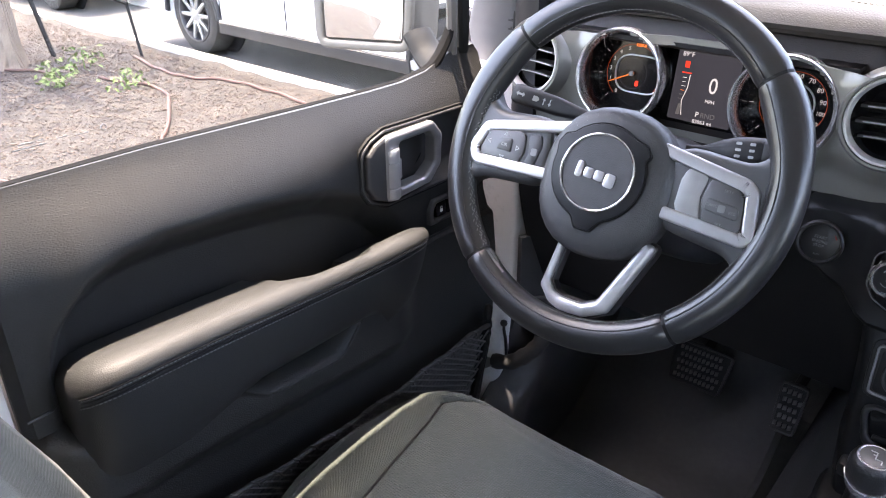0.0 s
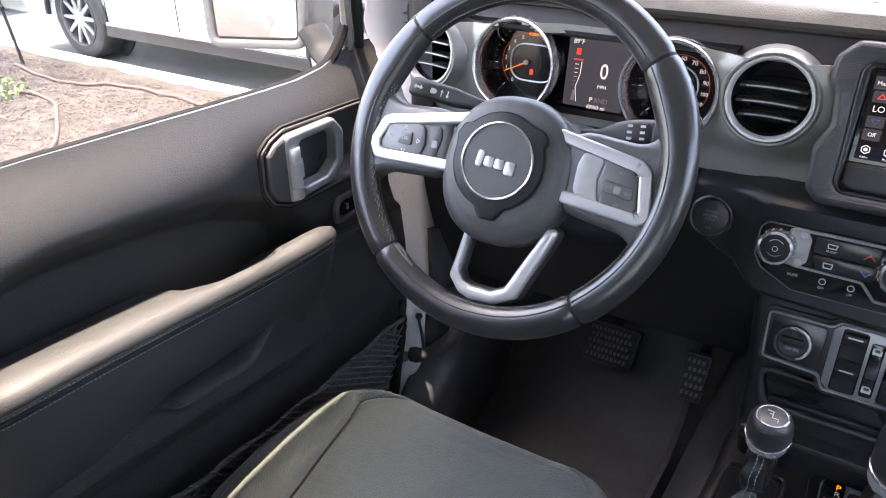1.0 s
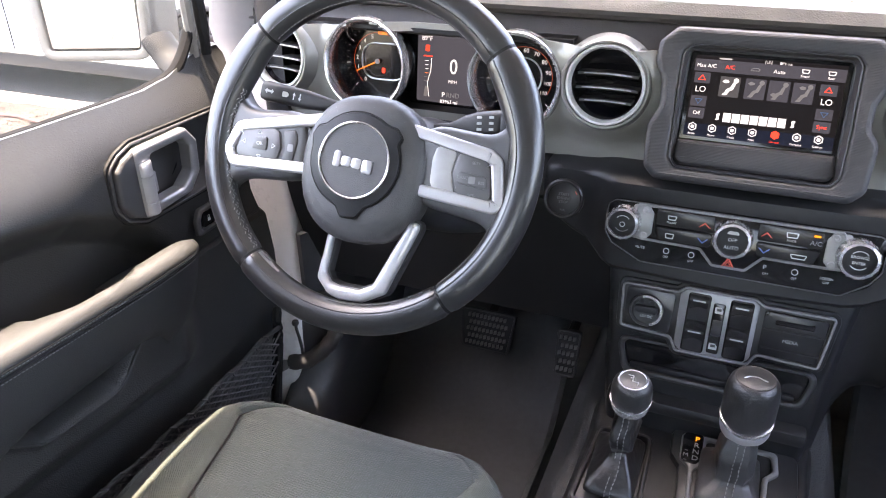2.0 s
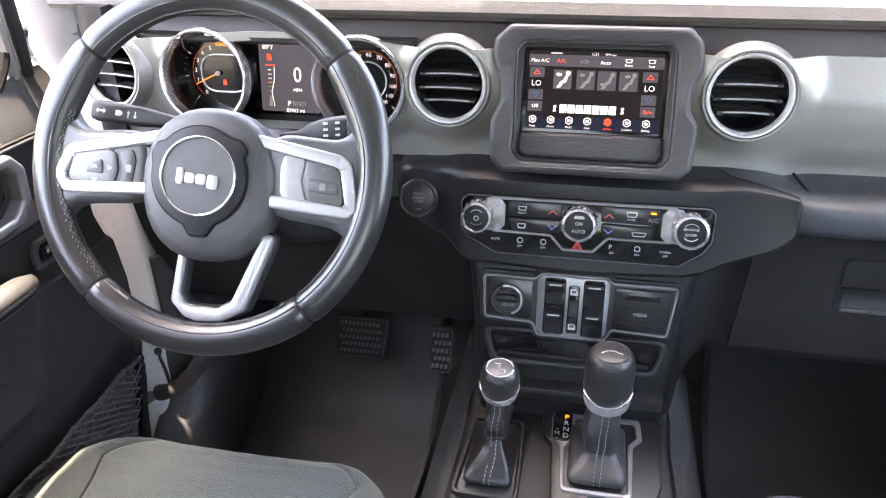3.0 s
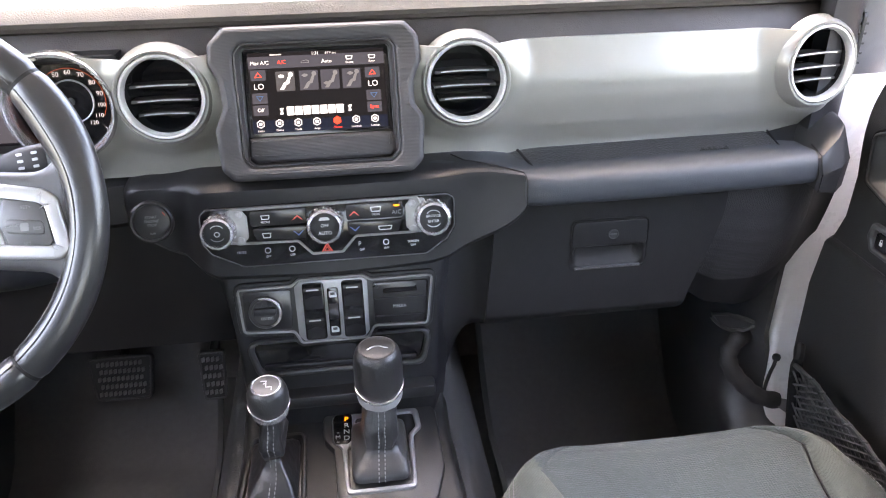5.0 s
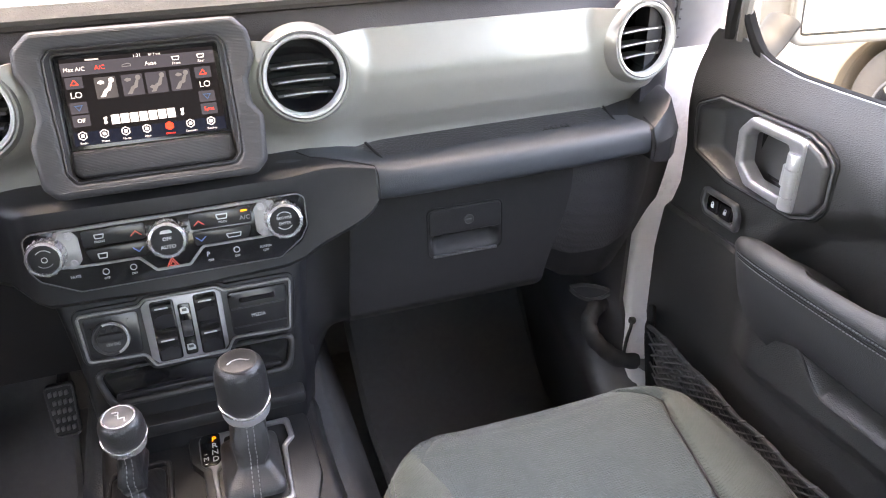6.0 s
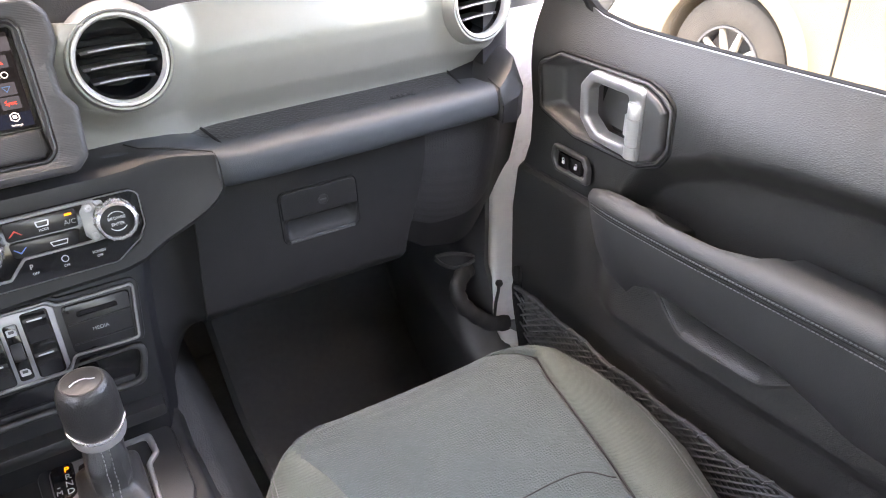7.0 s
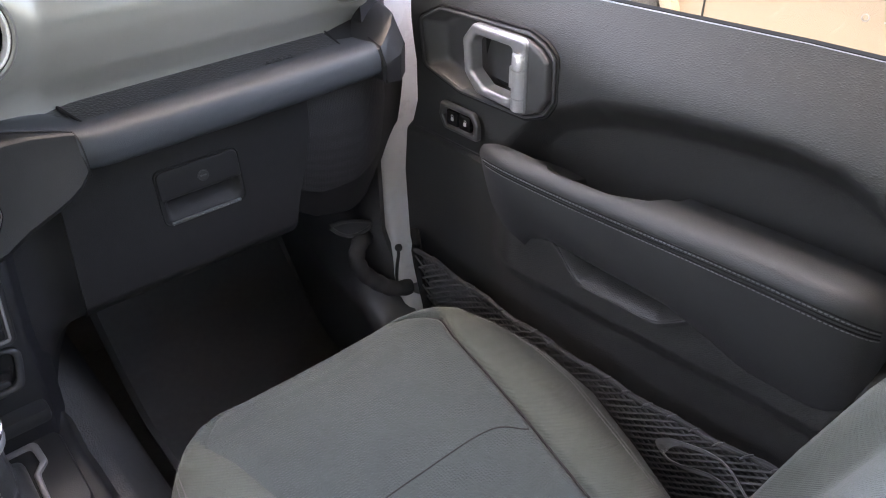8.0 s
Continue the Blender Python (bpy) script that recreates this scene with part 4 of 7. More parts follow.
writing("RPM", at(f, 0.028, 0.037), 0.0055, G_GREY, g, "words")
writing("x 1000", at(f, 0.032, 0.0305), 0.0035, G_GREY, g, "words")
part("hoop", surround(f, rounded(mm((-27, -27), (46, -27), (46, 27), (-27, 27)), 0.026, 10), inset(rounded(mm((-27, -27), (46, -27), (46, 27), (-27, 27)), 0.026, 10), 0.002), 0.003, 0.0008), SATIN, g, "bright hoop")
arc(f, 0.0215, 0.0005, 0, 359, G_DIM, g, "inner_line")
part("seat_belt_light", plate(at(f, 0.008, -0.013), rect(0.0055, 0.008, 0.002), 0.0005, 0.0001, 1), G_RED, g)
part("needle", plate(at(f, 0, 0, 0.004, 205), [(-0.004, -0.0011), (0.038, -0.0005), (0.038, 0.0005), (-0.004, 0.0011)], 0.001, 0.0003, 1), G_ORANGE, g)
part("needle_cap", lathe(at(f, 0, 0, 0.003), [(0.0036, 0), (0.0034, 0.003), (0.0001, 0.0036)], 20), PRINT_DIM, g)

m, f, g = dial(-0.275, 0.946, [("10", 215), ("20", 190), ("30", 165), ("40", 140), ("50", 112), ("60", 88), ("70", 63), ("80", 38), ("90", 13), ("100", -10), ("110", -33), ("120", -52)], "speedometer")
part("hoop", surround(f, circle(0.027, 48), circle(0.0252, 48), 0.003, 0.0008), SATIN, g, "bright hoop")
part("needle", plate(at(f, 0, 0, 0.004, 218), [(-0.004, -0.0011), (0.038, -0.0005), (0.038, 0.0005), (-0.004, 0.0011)], 0.001, 0.0003, 1), G_ORANGE, g)
part("needle_cap", lathe(at(f, 0, 0, 0.003), [(0.005, 0), (0.0048, 0.003), (0.0001, 0.0036)], 20), HARD, g)

D = leaning(-0.382, 0.052, 0.940, 0.14)
disp = part("display", plate(D, rounded(mm((-50, -48), (50, -50), (52, 52), (-50, 54)), 0.004), 0.003, 0.0005), GLOSS, cluster, "dark lit trip display")
part("lit_field", plate(at(D, 0.004, 0.0, 0.003), rounded(mm((-44, -44), (36, -45), (36, 46), (-44, 48)), 0.003), 0.0003, 0.0001, 1), G_DIM, disp)
F = at(D, 0, 0, 0.0036)
writing("89\u00b0F", at(F, -0.027, 0.036), 0.0080, G_WHITE, disp, "temperature")
writing("0", at(F, 0.011, 0.002), 0.027, G_WHITE, disp, "speed", stretch=0.85)
writing("MPH", at(F, 0.0105, -0.0165), 0.006, G_WHITE, disp, "words")
writing("P", at(F, -0.002, -0.034), 0.009, G_WHITE, disp, "gear")
writing("RND", at(F, 0.0115, -0.034), 0.0088, G_GREY, disp, "gear")
writing("83963 mi", at(F, 0.006, -0.0428), 0.0066, G_WHITE, disp, "odometer")
part("fuel_mark", plate(at(F, -0.0260, 0.024), rect(0.006, 0.008, 0.001, 2), 0.0003, 0.0001, 1), G_RED, disp)
part("fuel_bar", plate(at(F, -0.0250, 0.014), rect(0.013, 0.0014, 0.0003, 2), 0.0003, 0.0001, 1), G_RED, disp)
part("gauge_line", tube([F @ Vector(p) for p in ((-0.020, 0.012, 0.0004), (-0.0205, -0.004, 0.0004), (-0.025, -0.020, 0.0004), (-0.022, -0.038, 0.0004))], 0.0005, 5), G_WHITE, disp)
for i, c in enumerate((G_WHITE, G_WHITE, G_WHITE, G_ORANGE, G_GREY, G_GREY)):
    part("gauge_tick", plate(at(F, -0.0265 - (0.001 if i > 3 else 0), 0.008 - 0.0052 * i), rect(0.005, 0.0007, 0.0002, 2), 0.0003, 0.0001, 1), c, disp)
part("temperature_bar", plate(at(F, -0.0270, -0.031), rounded(mm((-3, -7), (2, -7), (3, 6), (-1, 7)), 0.001), 0.0003, 0.0001, 1), G_GREY, disp)

# ---- steering wheel ----
WC = Vector((-0.378, -0.192, 0.912))
_n = Vector((0.045, -0.901, 0.430)).normalized()
_u = Vector((0, 0, 1)).cross(_n).normalized()
WM = onto(WC, _u, _n.cross(_u))
wheel = thing("steering_wheel", WC, "black leather steering wheel with silver spokes", "steering wheel")


def rim_point(a, b, grow=0.0):
    """A place on the rim's skin: a round the wheel, b round the tube."""
    thumb = sum(0.003 * math.exp(-(((math.degrees(a) - c + 180) % 360 - 180) / 13) ** 2) for c in (26, 154))
    rr, rd = 0.0172 + thumb, 0.0150
    r = 0.1742 + (rr + grow) * math.cos(b) - 0.5 * thumb
    return WM @ Vector((0.001 + r * math.cos(a), -0.002 + r * math.sin(a), (rd + grow) * math.sin(b)))


def rim_piece(a0, a1, n, grow, mat_, name, label):
    secs = [[rim_point(radians(a0 + (a1 - a0) * i / n), 2 * math.pi * j / 22, grow - (0.0016 if i in (0, n) else 0)) for j in range(22)] for i in range(n + 1)]
    return part(name, loft(secs), mat_, wheel, label)


ANG = [39.5, 137.5, 227.5, 308.5, 399.5]
names = ["black smooth leather rim", "black grained leather rim"]
for i in range(4):
    rim_piece(ANG[i] + 0.35, ANG[i + 1] - 0.35, 44, 0.0, LEATHER, "rim", names[i % 2])
    part("joint", loft([[rim_point(radians(ANG[i] + d), 2 * math.pi * j / 22, -0.0012) for j in range(22)] for d in (-0.5, 0.5)]), RUBBER, wheel)
for a0, a1, rows, amp in ((41, 136, (2.75,), 0.0), (160, 226, (2.62, 2.86), 0.07), (229, 240, (2.62, 2.86), 0.07), (264, 307, (2.75,), 0.0), (310, 338, (2.75,), 0.0)):
    for b in rows:
        part("rim_stitching", stitches([rim_point(radians(a0 + (a1 - a0) * i / 60), b + (amp if i % 2 else -amp), 0.0003) for i in range(61)], 0.0046, 0.0006, 0.75), THREAD, wheel)


def spoke_arm(body):
    part("spoke", plate(at(WM, 0, 0, -0.018), body, 0.0235, 0.010, 4), SPOKEHIDE, wheel, "black leather spoke")


spoke_arm(rounded(mm((-166, -74), (-146, -44), (-60, -40), (-60, 36), (-142, 32), (-160, 68), (-178, 20), (-180, -20)), 0.03))
spoke_arm(rounded(mm((60, -46), (140, -58), (160, -86), (180, -25), (180, 15), (162, 66), (146, 30), (60, 38)), 0.03))
for out in (rounded(mm((-163, -14), (-149, 15), (-140, 18), (-20, 38), (-20, -30), (-152, -32)), 0.010), rounded(mm((18, 40), (142, 15), (152, 7), (160, -38), (150, -46), (18, -32)), 0.010)):
    tr = part("spoke_trim", surround(WM, inset(out, -0.001), inset(out, 0.0115), 0.0115, 0.003, 4, z0=-0.002), SATIN, wheel, "satin silver spoke trim")
    part("switch_bed", plate(WM, inset(out, 0.008), 0.0035, 0.001, z0=-0.001), PIANO, tr)
u_out = rounded(mm((-27, -82), (-35, -139), (-21, -154), (-7, -159), (20, -158), (45, -145), (77, -64)), 0.008)
u_in = rounded(mm((-19, -82), (-25, -131), (-18, -141), (-8, -144), (16, -144), (30, -137), (62, -64)), 0.006)
part("spoke", surround(at(WM, 0, 0, -0.018), inset(u_out, -0.002), inset(u_in, 0.002), 0.014, 0.004, 3), HARD, wheel, "black lower spoke")
part("lower_trim", surround(at(WM, 0, 0, -0.012), u_out, u_in, 0.014, 0.005, 3), SATIN, wheel, "satin silver lower spoke trim")

HC = (0.0050, -0.019)
hub_line = rounded([(HC[0] + 0.072 * math.copysign(abs(math.cos(radians(a))) ** 0.87, math.cos(radians(a))), HC[1] + 0.078 * math.copysign(abs(math.sin(radians(a))) ** 0.87, math.sin(radians(a)))) for a in range(0, 360, 12)], 0.01, 3)
pad = part("airbag_cover", plate(WM, hub_line, 0.034, 0.018, 8, z0=-0.019, dome=0.003), HUBSKIN, wheel, "grained black airbag cover")
BM = at(WM, 0.0012, -0.0112, 0.0205)
badge_out = rounded([(0.0495 * math.cos(radians(a)) * k, 0.0495 * math.sin(radians(a)) * k) for a, k in [(a, 1.0) for a in range(-60, 25, 12)] + [(28, 1.12), (40, 1.12)] + [(a, 1.0) for a in range(52, 140, 12)] + [(144, 1.1), (156, 1.1)] + [(a, 1.0) for a in range(168, 255, 12)] + [(262, 1.2), (278, 1.2), (290, 1.0)]], 0.004, 2)
part("badge_plinth", plate(BM, badge_out, 0.004, 0.0015, z0=-0.004), FINE, pad, "dark raised plinth")
part("plinth_gap", surround(at(BM, 0, 0, -0.004), inset(badge_out, -0.0014), inset(badge_out, -0.0002), 0.0022, 0.0003, 1), RUBBER, pad)
part("badge_ring", lathe(BM, [(0.0400, -0.001), (0.0398, 0.0016), (0.0387, 0.0022), (0.0375, 0.0014), (0.0372, -0.001)], 56, cap=False), CHROME, pad, "bright ring")
part("badge_face", plate(BM, circle(0.0375, 48), 0.0012, 0.0003, 1, z0=-0.001), HUBSKIN, pad, "finely grained dark centre")
# maker's badge: plain raised bars in its colour
for x, w, h, y in ((-0.0185, 0.0075, 0.0165, 0.001), (-0.0080, 0.0105, 0.0105, -0.001), (0.0035, 0.0105, 0.0105, -0.002), (0.0155, 0.0110, 0.0140, -0.0045)):
    part("badge_bar", plate(at(BM, x, y - 0.001, 0.0002, -6), rect(w, h, 0.0032, 4), 0.0018, 0.0006), SATIN, pad, "bright raised bar")
writing("AIRBAG", at(WM, HC[0] - 0.004, HC[1] - 0.0580, 0.0120), 0.008, HARD, pad, "raised_lettering", 0.0005)
part("airbag_icon", plate(at(WM, HC[0] - 0.004, HC[1] - 0.0655, 0.0085), rect(0.008, 0.003, 0.001, 2), 0.0008, 0.0002, 1), HARD, pad)

# the sewn ridge along the inner side of the rim
for i in range(4):
    part("rim_seam", tube([rim_point(radians(ANG[i] + 1 + (ANG[i + 1] - ANG[i] - 2) * j / 40), 2.02, 0.0001) for j in range(41)], 0.0007, 6), LEATHER, wheel)

# thumb switches
def thumb_pad(pts, h, r=0.006, mat_=None):
    return part("thumb_switch", plate(WM, rounded(mm(*pts), r), h, 0.0015, z0=0.0), mat_ or HARD, wheel, "black thumb switch")


tp = thumb_pad([(-147, -14), (-141, 9), (-104, 13), (-95, 10), (-92, -8), (-98, -26), (-108, -25), (-144, -22)], 0.008, mat_=SWITCHSKIN)
part("ok_key", plate(WM, rounded(mm((-127, -11), (-125, 1), (-109, 3), (-108, -12)), 0.003), 0.010, 0.001), SATIN_DARK, tp)
writing("OK", at(WM, -0.117, -0.005, 0.0102), 0.0055, PRINT, tp, "words")
for x, y, a in ((-0.138, -0.004, 90), (-0.101, -0.006, -90), (-0.119, 0.007, 0), (-0.118, -0.019, 180)):
    part("arrow", surround(at(WM, x, y, 0.008, a), [(-0.003, -0.002), (0.003, -0.002), (0, 0.0025)], [(-0.0018, -0.0013), (0.0018, -0.0013), (0, 0.0014)], 0.0003, 0.0001, 1), PRINT, tp)
tq = thumb_pad([(-93, 12), (-76, 14), (-73, 2), (-78, -24), (-92, -26), (-87, -8)], 0.007)
part("phone_icon", plate(at(WM, -0.081, -0.006, 0.007), rect(0.007, 0.008, 0.002), 0.0003, 0.0001, 1), PRINT_DIM, tq)
thumb_pad([(80, 2), (84, 15), (106, 11), (102, -10), (108, -35), (86, -34), (80, -22)], 0.0065, mat_=PADGREY)
ts = thumb_pad([(108, 10), (135, 6), (142, -2), (146, -30), (140, -38), (112, -36), (104, -12)], 0.008, mat_=SWITCHSKIN)
part("cruise_key", plate(WM, rounded(mm((110, -8), (140, -12), (141, -24), (109, -20)), 0.004), 0.010, 0.001), SATIN_DARK, ts)
part("cruise_icon", plate(at(WM, 0.125, -0.016, 0.0098), rect(0.007, 0.007, 0.0015), 0.0004, 0.0001, 1), PRINT_DIM, ts)
writing("CANC", at(WM, 0.1155, -0.0145, 0.0101), 0.004, PRINT_DIM, ts, "words")
writing("RES", at(WM, 0.135, -0.018, 0.0101), 0.004, PRINT_DIM, ts, "words")
writing("SET+", at(WM, 0.127, 0.001, 0.0081), 0.004, PRINT_DIM, ts, "words")
writing("SET-", at(WM, 0.126, -0.031, 0.0081), 0.004, PRINT_DIM, ts, "words")

# ---- steering column and stalks ----
col = thing("steering_column", WC - _n * 0.15, "black steering column shroud with two control stalks", "steering column")
part("shroud", loft([[WM @ Vector((x, y - 0.012, -d)) for x, y in rounded([(-w, -h), (w, -h), (w * 1.05, h * 0.5), (w * 0.6, h), (-w * 0.6, h), (-w * 1.05, h * 0.5)], 0.025, 5)] for d, w, h in ((0.035, 0.055, 0.05), (0.05, 0.075, 0.058), (0.08, 0.085, 0.063), (0.15, 0.085, 0.066), (0.25, 0.085, 0.066))]), FINE, col, "black moulded shroud")
part("shroud", loft([[WM @ Vector((x, y - 0.005, -d)) for x, y in rounded([(-w, -h), (w, -h), (w, h), (-w, h)], 0.025, 5)] for d, w, h in ((0.015, 0.03, 0.03), (0.05, 0.03, 0.03))]), HARD, col)


def stalk(side):
    s = side
    root, tip = (Vector((-0.054, 0.048, -0.046)), Vector((-0.144, 0.058, -0.045))) if s < 0 else (Vector((0.060, 0.037, -0.046)), Vector((0.140, 0.0445, -0.045)))
    ax = (tip - root).normalized()
    m = WM @ onto(root, ax, (0, 1, 0))
    secs = []
    if s < 0:
        shape = ((0.0, 0.006, 0.006), (0.012, 0.007, 0.007), (0.028, 0.009, 0.008), (0.042, 0.0105, 0.0085), (0.094, 0.0115, 0.0085), (0.100, 0.010, 0.007), (0.102, 0.007, 0.004))
    else:
        shape = ((0.0, 0.004, 0.004), (0.018, 0.005, 0.005), (0.026, 0.008, 0.008), (0.036, 0.0125, 0.0120), (0.050, 0.0160, 0.0150), (0.062, 0.0172, 0.0160), (0.074, 0.0176, 0.0164), (0.0765, 0.0162, 0.0152), (0.079, 0.0172, 0.0162), (0.092, 0.0168, 0.0158), (0.098, 0.0145, 0.0135), (0.101, 0.009, 0.008))
    for x, w, h in shape:
        secs.append([m @ Vector((x, a, b)) for a, b in rounded([(-w, -h), (w, -h), (w, h), (-w, h)], 0.006 if s < 0 else 0.8 * h, 4)])
    st = part("stalk", loft(secs), STALKSKIN, col, "black control stalk with white symbols")
    if s < 0:
        mm_ = WM @ onto(root, -ax, (0, 1, 0))
        part("symbol", plate(at(mm_, -0.088, 0.0, 0.0088), [(-0.006, 0), (-0.003, 0.003), (-0.003, 0.0012), (0.003, 0.0012), (0.003, 0.003), (0.006, 0), (0.003, -0.003), (0.003, -0.0012), (-0.003, -0.0012), (-0.003, -0.003)], 0.0003, 0.0001, 1), PRINT, st)
        part("symbol", plate(at(mm_, -0.066, 0.0, 0.0088), rounded([(-0.005, -0.003), (0.001, -0.003), (0.004, 0), (0.001, 0.003), (-0.005, 0.003)], 0.001, 2), 0.0003, 0.0001, 1), PRINT, st)
        for k, up in ((-0.056, 1), (-0.048, -1)):
            part("symbol", plate(at(mm_, k, 0.0, 0.0088), [(-0.0006, -0.004 * up), (0.0006, -0.004 * up), (0.0006, 0.001 * up), (0.002, 0.001 * up), (0, 0.004 * up), (-0.002, 0.001 * up), (-0.0006, 0.001 * up)][::up], 0.0003, 0.0001, 1), PRINT, st)
    else:
        for k, n_ in ((0.054, 4), (0.067, 3), (0.088, 3)):
            for j in range(n_):
                part("symbol", plate(at(m, k, 0.0085 - 0.0062 * j, 0.0155), rect(0.0052, 0.0026, 0.0008, 2), 0.0008, 0.0001, 1), PRINT, st)


stalk(-1)
stalk(1)

# ---- infotainment display ----
screen = thing("infotainment_display", (0, -0.02, 0.87), "lit climate touchscreen in a thick ribbed grey frame", "touchscreen")
SB = leaning(0, -0.022, 0.95, 0.40)
bez = rounded(mm((-96, -86), (98, -86), (111, -73), (115, -26), (105, -11), (105, 13), (115, 36), (113, 63), (99, 79), (-95, 79), (-113, 62), (-114, 40), (-105, 22), (-102, -6), (-112, -30), (-109, -73)), 0.012)
bez_in = rounded(mm((-77, -71), (77, -71), (85, -62), (86, -26), (86, -11), (86, 13), (86, 36), (86, 51), (80, 60), (-78, 60), (-86, 51), (-86, 40), (-86, 22), (-85, -6), (-84, -30), (-84, -61)), 0.008)
part("bezel", surround(SB, bez, bez_in, 0.014, 0.007, 5, z0=-0.014, h_in=0.011), RIBBED, screen, "ribbed grey plastic frame")
part("bezel_back", plate(SB, inset(bez, 0.004), 0.035, 0.004, z0=-0.06), FINE, screen)
part("inner_slope", surround(SB, inset(bez_in, -0.001), rounded(mm((-75, -68), (75, -68), (80, -63), (80, -26), (80, -11), (80, 13), (80, 36), (80, 54), (77, 57), (-77, 57), (-80, 54), (-80, 40), (-80, 22), (-80, -6), (-80, -30), (-80, -63)), 0.003), 0.024, 0.002, 2, z0=-0.028, h_in=0.008), RIBBED, screen, "sloping inner frame")
part("tray", plate(SB, rounded(mm((-73, -66), (75, -66), (81, -60), (79, -39), (-79, -39), (-80, -60)), 0.004), 0.012, 0.004, 4, z0=-0.028), RIBBED, screen, "ribbed tray below the glass")
panel = part("glass_panel", plate(at(SB, 0.0005, 0.0095), rect(0.160, 0.095, 0.002, 3), 0.003, 0.0005, z0=-0.0255), GLOSS, screen, "gloss black glass")
T = at(SB, 0.0005, 0.0095, -0.0222)
part("lit_field", plate(T, rect(0.149, 0.087, 0.001, 2), 0.0002, 0.0001, 1), G_DARK, panel, "lit black field")
part("header_band", plate(at(T, 0, 0.0330), rect(0.149, 0.013, 0.001, 2), 0.0004, 0.0001, 1), G_DIM, panel)
I = at(T, 0, 0, 0.0006)


def label_at(text, x, y, size, c=None, name="words"):
    writing(text, at(I, x, y), size * 0.9, c or G_WHITE, panel, name, 0.0001)


label_at("1:31", -0.001, 0.0408, 0.0055)
label_at("89\u00b0F out", 0.016, 0.0406, 0.0038)
part("status_mark", plate(at(I, -0.044, 0.0410), rect(0.013, 0.0016, 0.0005, 2), 0.0002, 0.0001, 1), G_SOFT, panel)
label_at("Max A/C", -0.062, 0.0325, 0.0062)
label_at("A/C", -0.038, 0.0325, 0.0066, G_RED)
label_at("Auto", 0.011, 0.0318, 0.0062)
label_at("Front", 0.036, 0.0295, 0.0042)
label_at("Rear", 0.061, 0.0295, 0.0042)
for x in (0.036, 0.061):
    part("defrost_icon", surround(at(I, x, 0.0345), rounded([(-0.003, -0.002), (0.003, -0.002), (0.0042, 0.0022), (-0.0042, 0.0022)], 0.0008, 2), rounded([(-0.0022, -0.0012), (0.0022, -0.0012), (0.0031, 0.0014), (-0.0031, 0.0014)], 0.0005, 2), 0.0002, 0.00005, 1), G_WHITE, panel)
part("recirculation_icon", surround(at(I, -0.013, 0.0322), rounded([(-0.005, -0.0015), (0.005, -0.0015), (0.005, 0.001), (0.002, 0.0022), (-0.003, 0.001)], 0.0008, 2), rounded([(-0.004, -0.0008), (0.004, -0.0008), (0.004, 0.0005), (0.0016, 0.0014), (-0.0026, 0.0005)], 0.0004, 2), 0.0002, 0.00005, 1), G_GREY, panel)
for x, d, foot, c in ((-0.0645, 0.0, "Off", G_WHITE), (0.0605, -0.002, "Sync", G_RED)):
    for y in (0.0195, -0.0055, -0.0185):
        part("key_tile", plate(at(T, x, y + d), rect(0.0165, 0.0115, 0.001, 2), 0.0004, 0.0001, 1), G_DIM, panel)
    part("up_arrow", surround(at(I, x, 0.0195 + d), [(-0.0042, -0.0025), (0.0042, -0.0025), (0, 0.0035)], [(-0.0028, -0.0017), (0.0028, -0.0017), (0, 0.0022)], 0.0002, 0.00005, 1), G_RED, panel)
    part("down_arrow", surround(at(I, x, -0.0055 + d, 0, 180), [(-0.0042, -0.0025), (0.0042, -0.0025), (0, 0.0035)], [(-0.0028, -0.0017), (0.0028, -0.0017), (0, 0.0022)], 0.0002, 0.00005, 1), G_BLUE, panel)
    label_at("LO", x, 0.0070 + d, 0.0098)
    label_at(foot, x, -0.0185 + d, 0.0062, c)
for i, x in enumerate((-0.0355, -0.0098, 0.0135, 0.0372)):
    part("mode_tile", plate(at(T, x, 0.0120), rect(0.0205, 0.0215, 0.001, 2), 0.0004, 0.0001, 1), glowing("lit_tile", (0.09, 0.092, 0.1), 0.5) if i == 0 else G_DIM, panel)
    part("mode_figure", plate(at(I, x, 0.0110), rounded([(-0.007, -0.008), (-0.002, -0.008), (0.001, -0.003), (0.004, -0.002), (0.0065, 0.006), (0.0035, 0.006), (0.001, 0.0005), (-0.002, -0.001), (-0.005, -0.006)], 0.001, 2), 0.0002, 0.00005, 1), G_WHITE if i == 0 else G_GREY, panel)
    part("mode_figure", plate(at(I, x + 0.006, 0.0190), circle(0.0026, 14), 0.0002, 0.00005, 1), G_WHITE if i == 0 else G_GREY, panel)
    part("mode_arrow", plate(at(I, x - (0.004 if i != 3 else 0.001), 0.0175 if i != 2 else 0.008), rounded([(-0.004, 0), (-0.001, 0.002), (0.003, 0.001), (0.003, -0.001), (-0.001, -0.002)], 0.0005, 2), 0.0002, 0.00005, 1), G_WHITE if i == 0 else G_GREY, panel)
for i in range(7):
    part("fan_step", plate(at(I, -0.0325 + 0.0091 * i, -0.0205), rect(0.0080, 0.0096, 0.0004, 2), 0.0002, 0.00005, 1), G_WHITE, panel)
for x in (-0.042, 0.033):
    part("fan_icon", plate(at(I, x, -0.0205), rounded([(-0.002, -0.004), (0.002, -0.003), (0.001, 0.0), (0.0025, 0.004), (-0.002, 0.003), (-0.001, 0.0)], 0.0008, 2), 0.0002, 0.00005, 1), G_WHITE, panel)
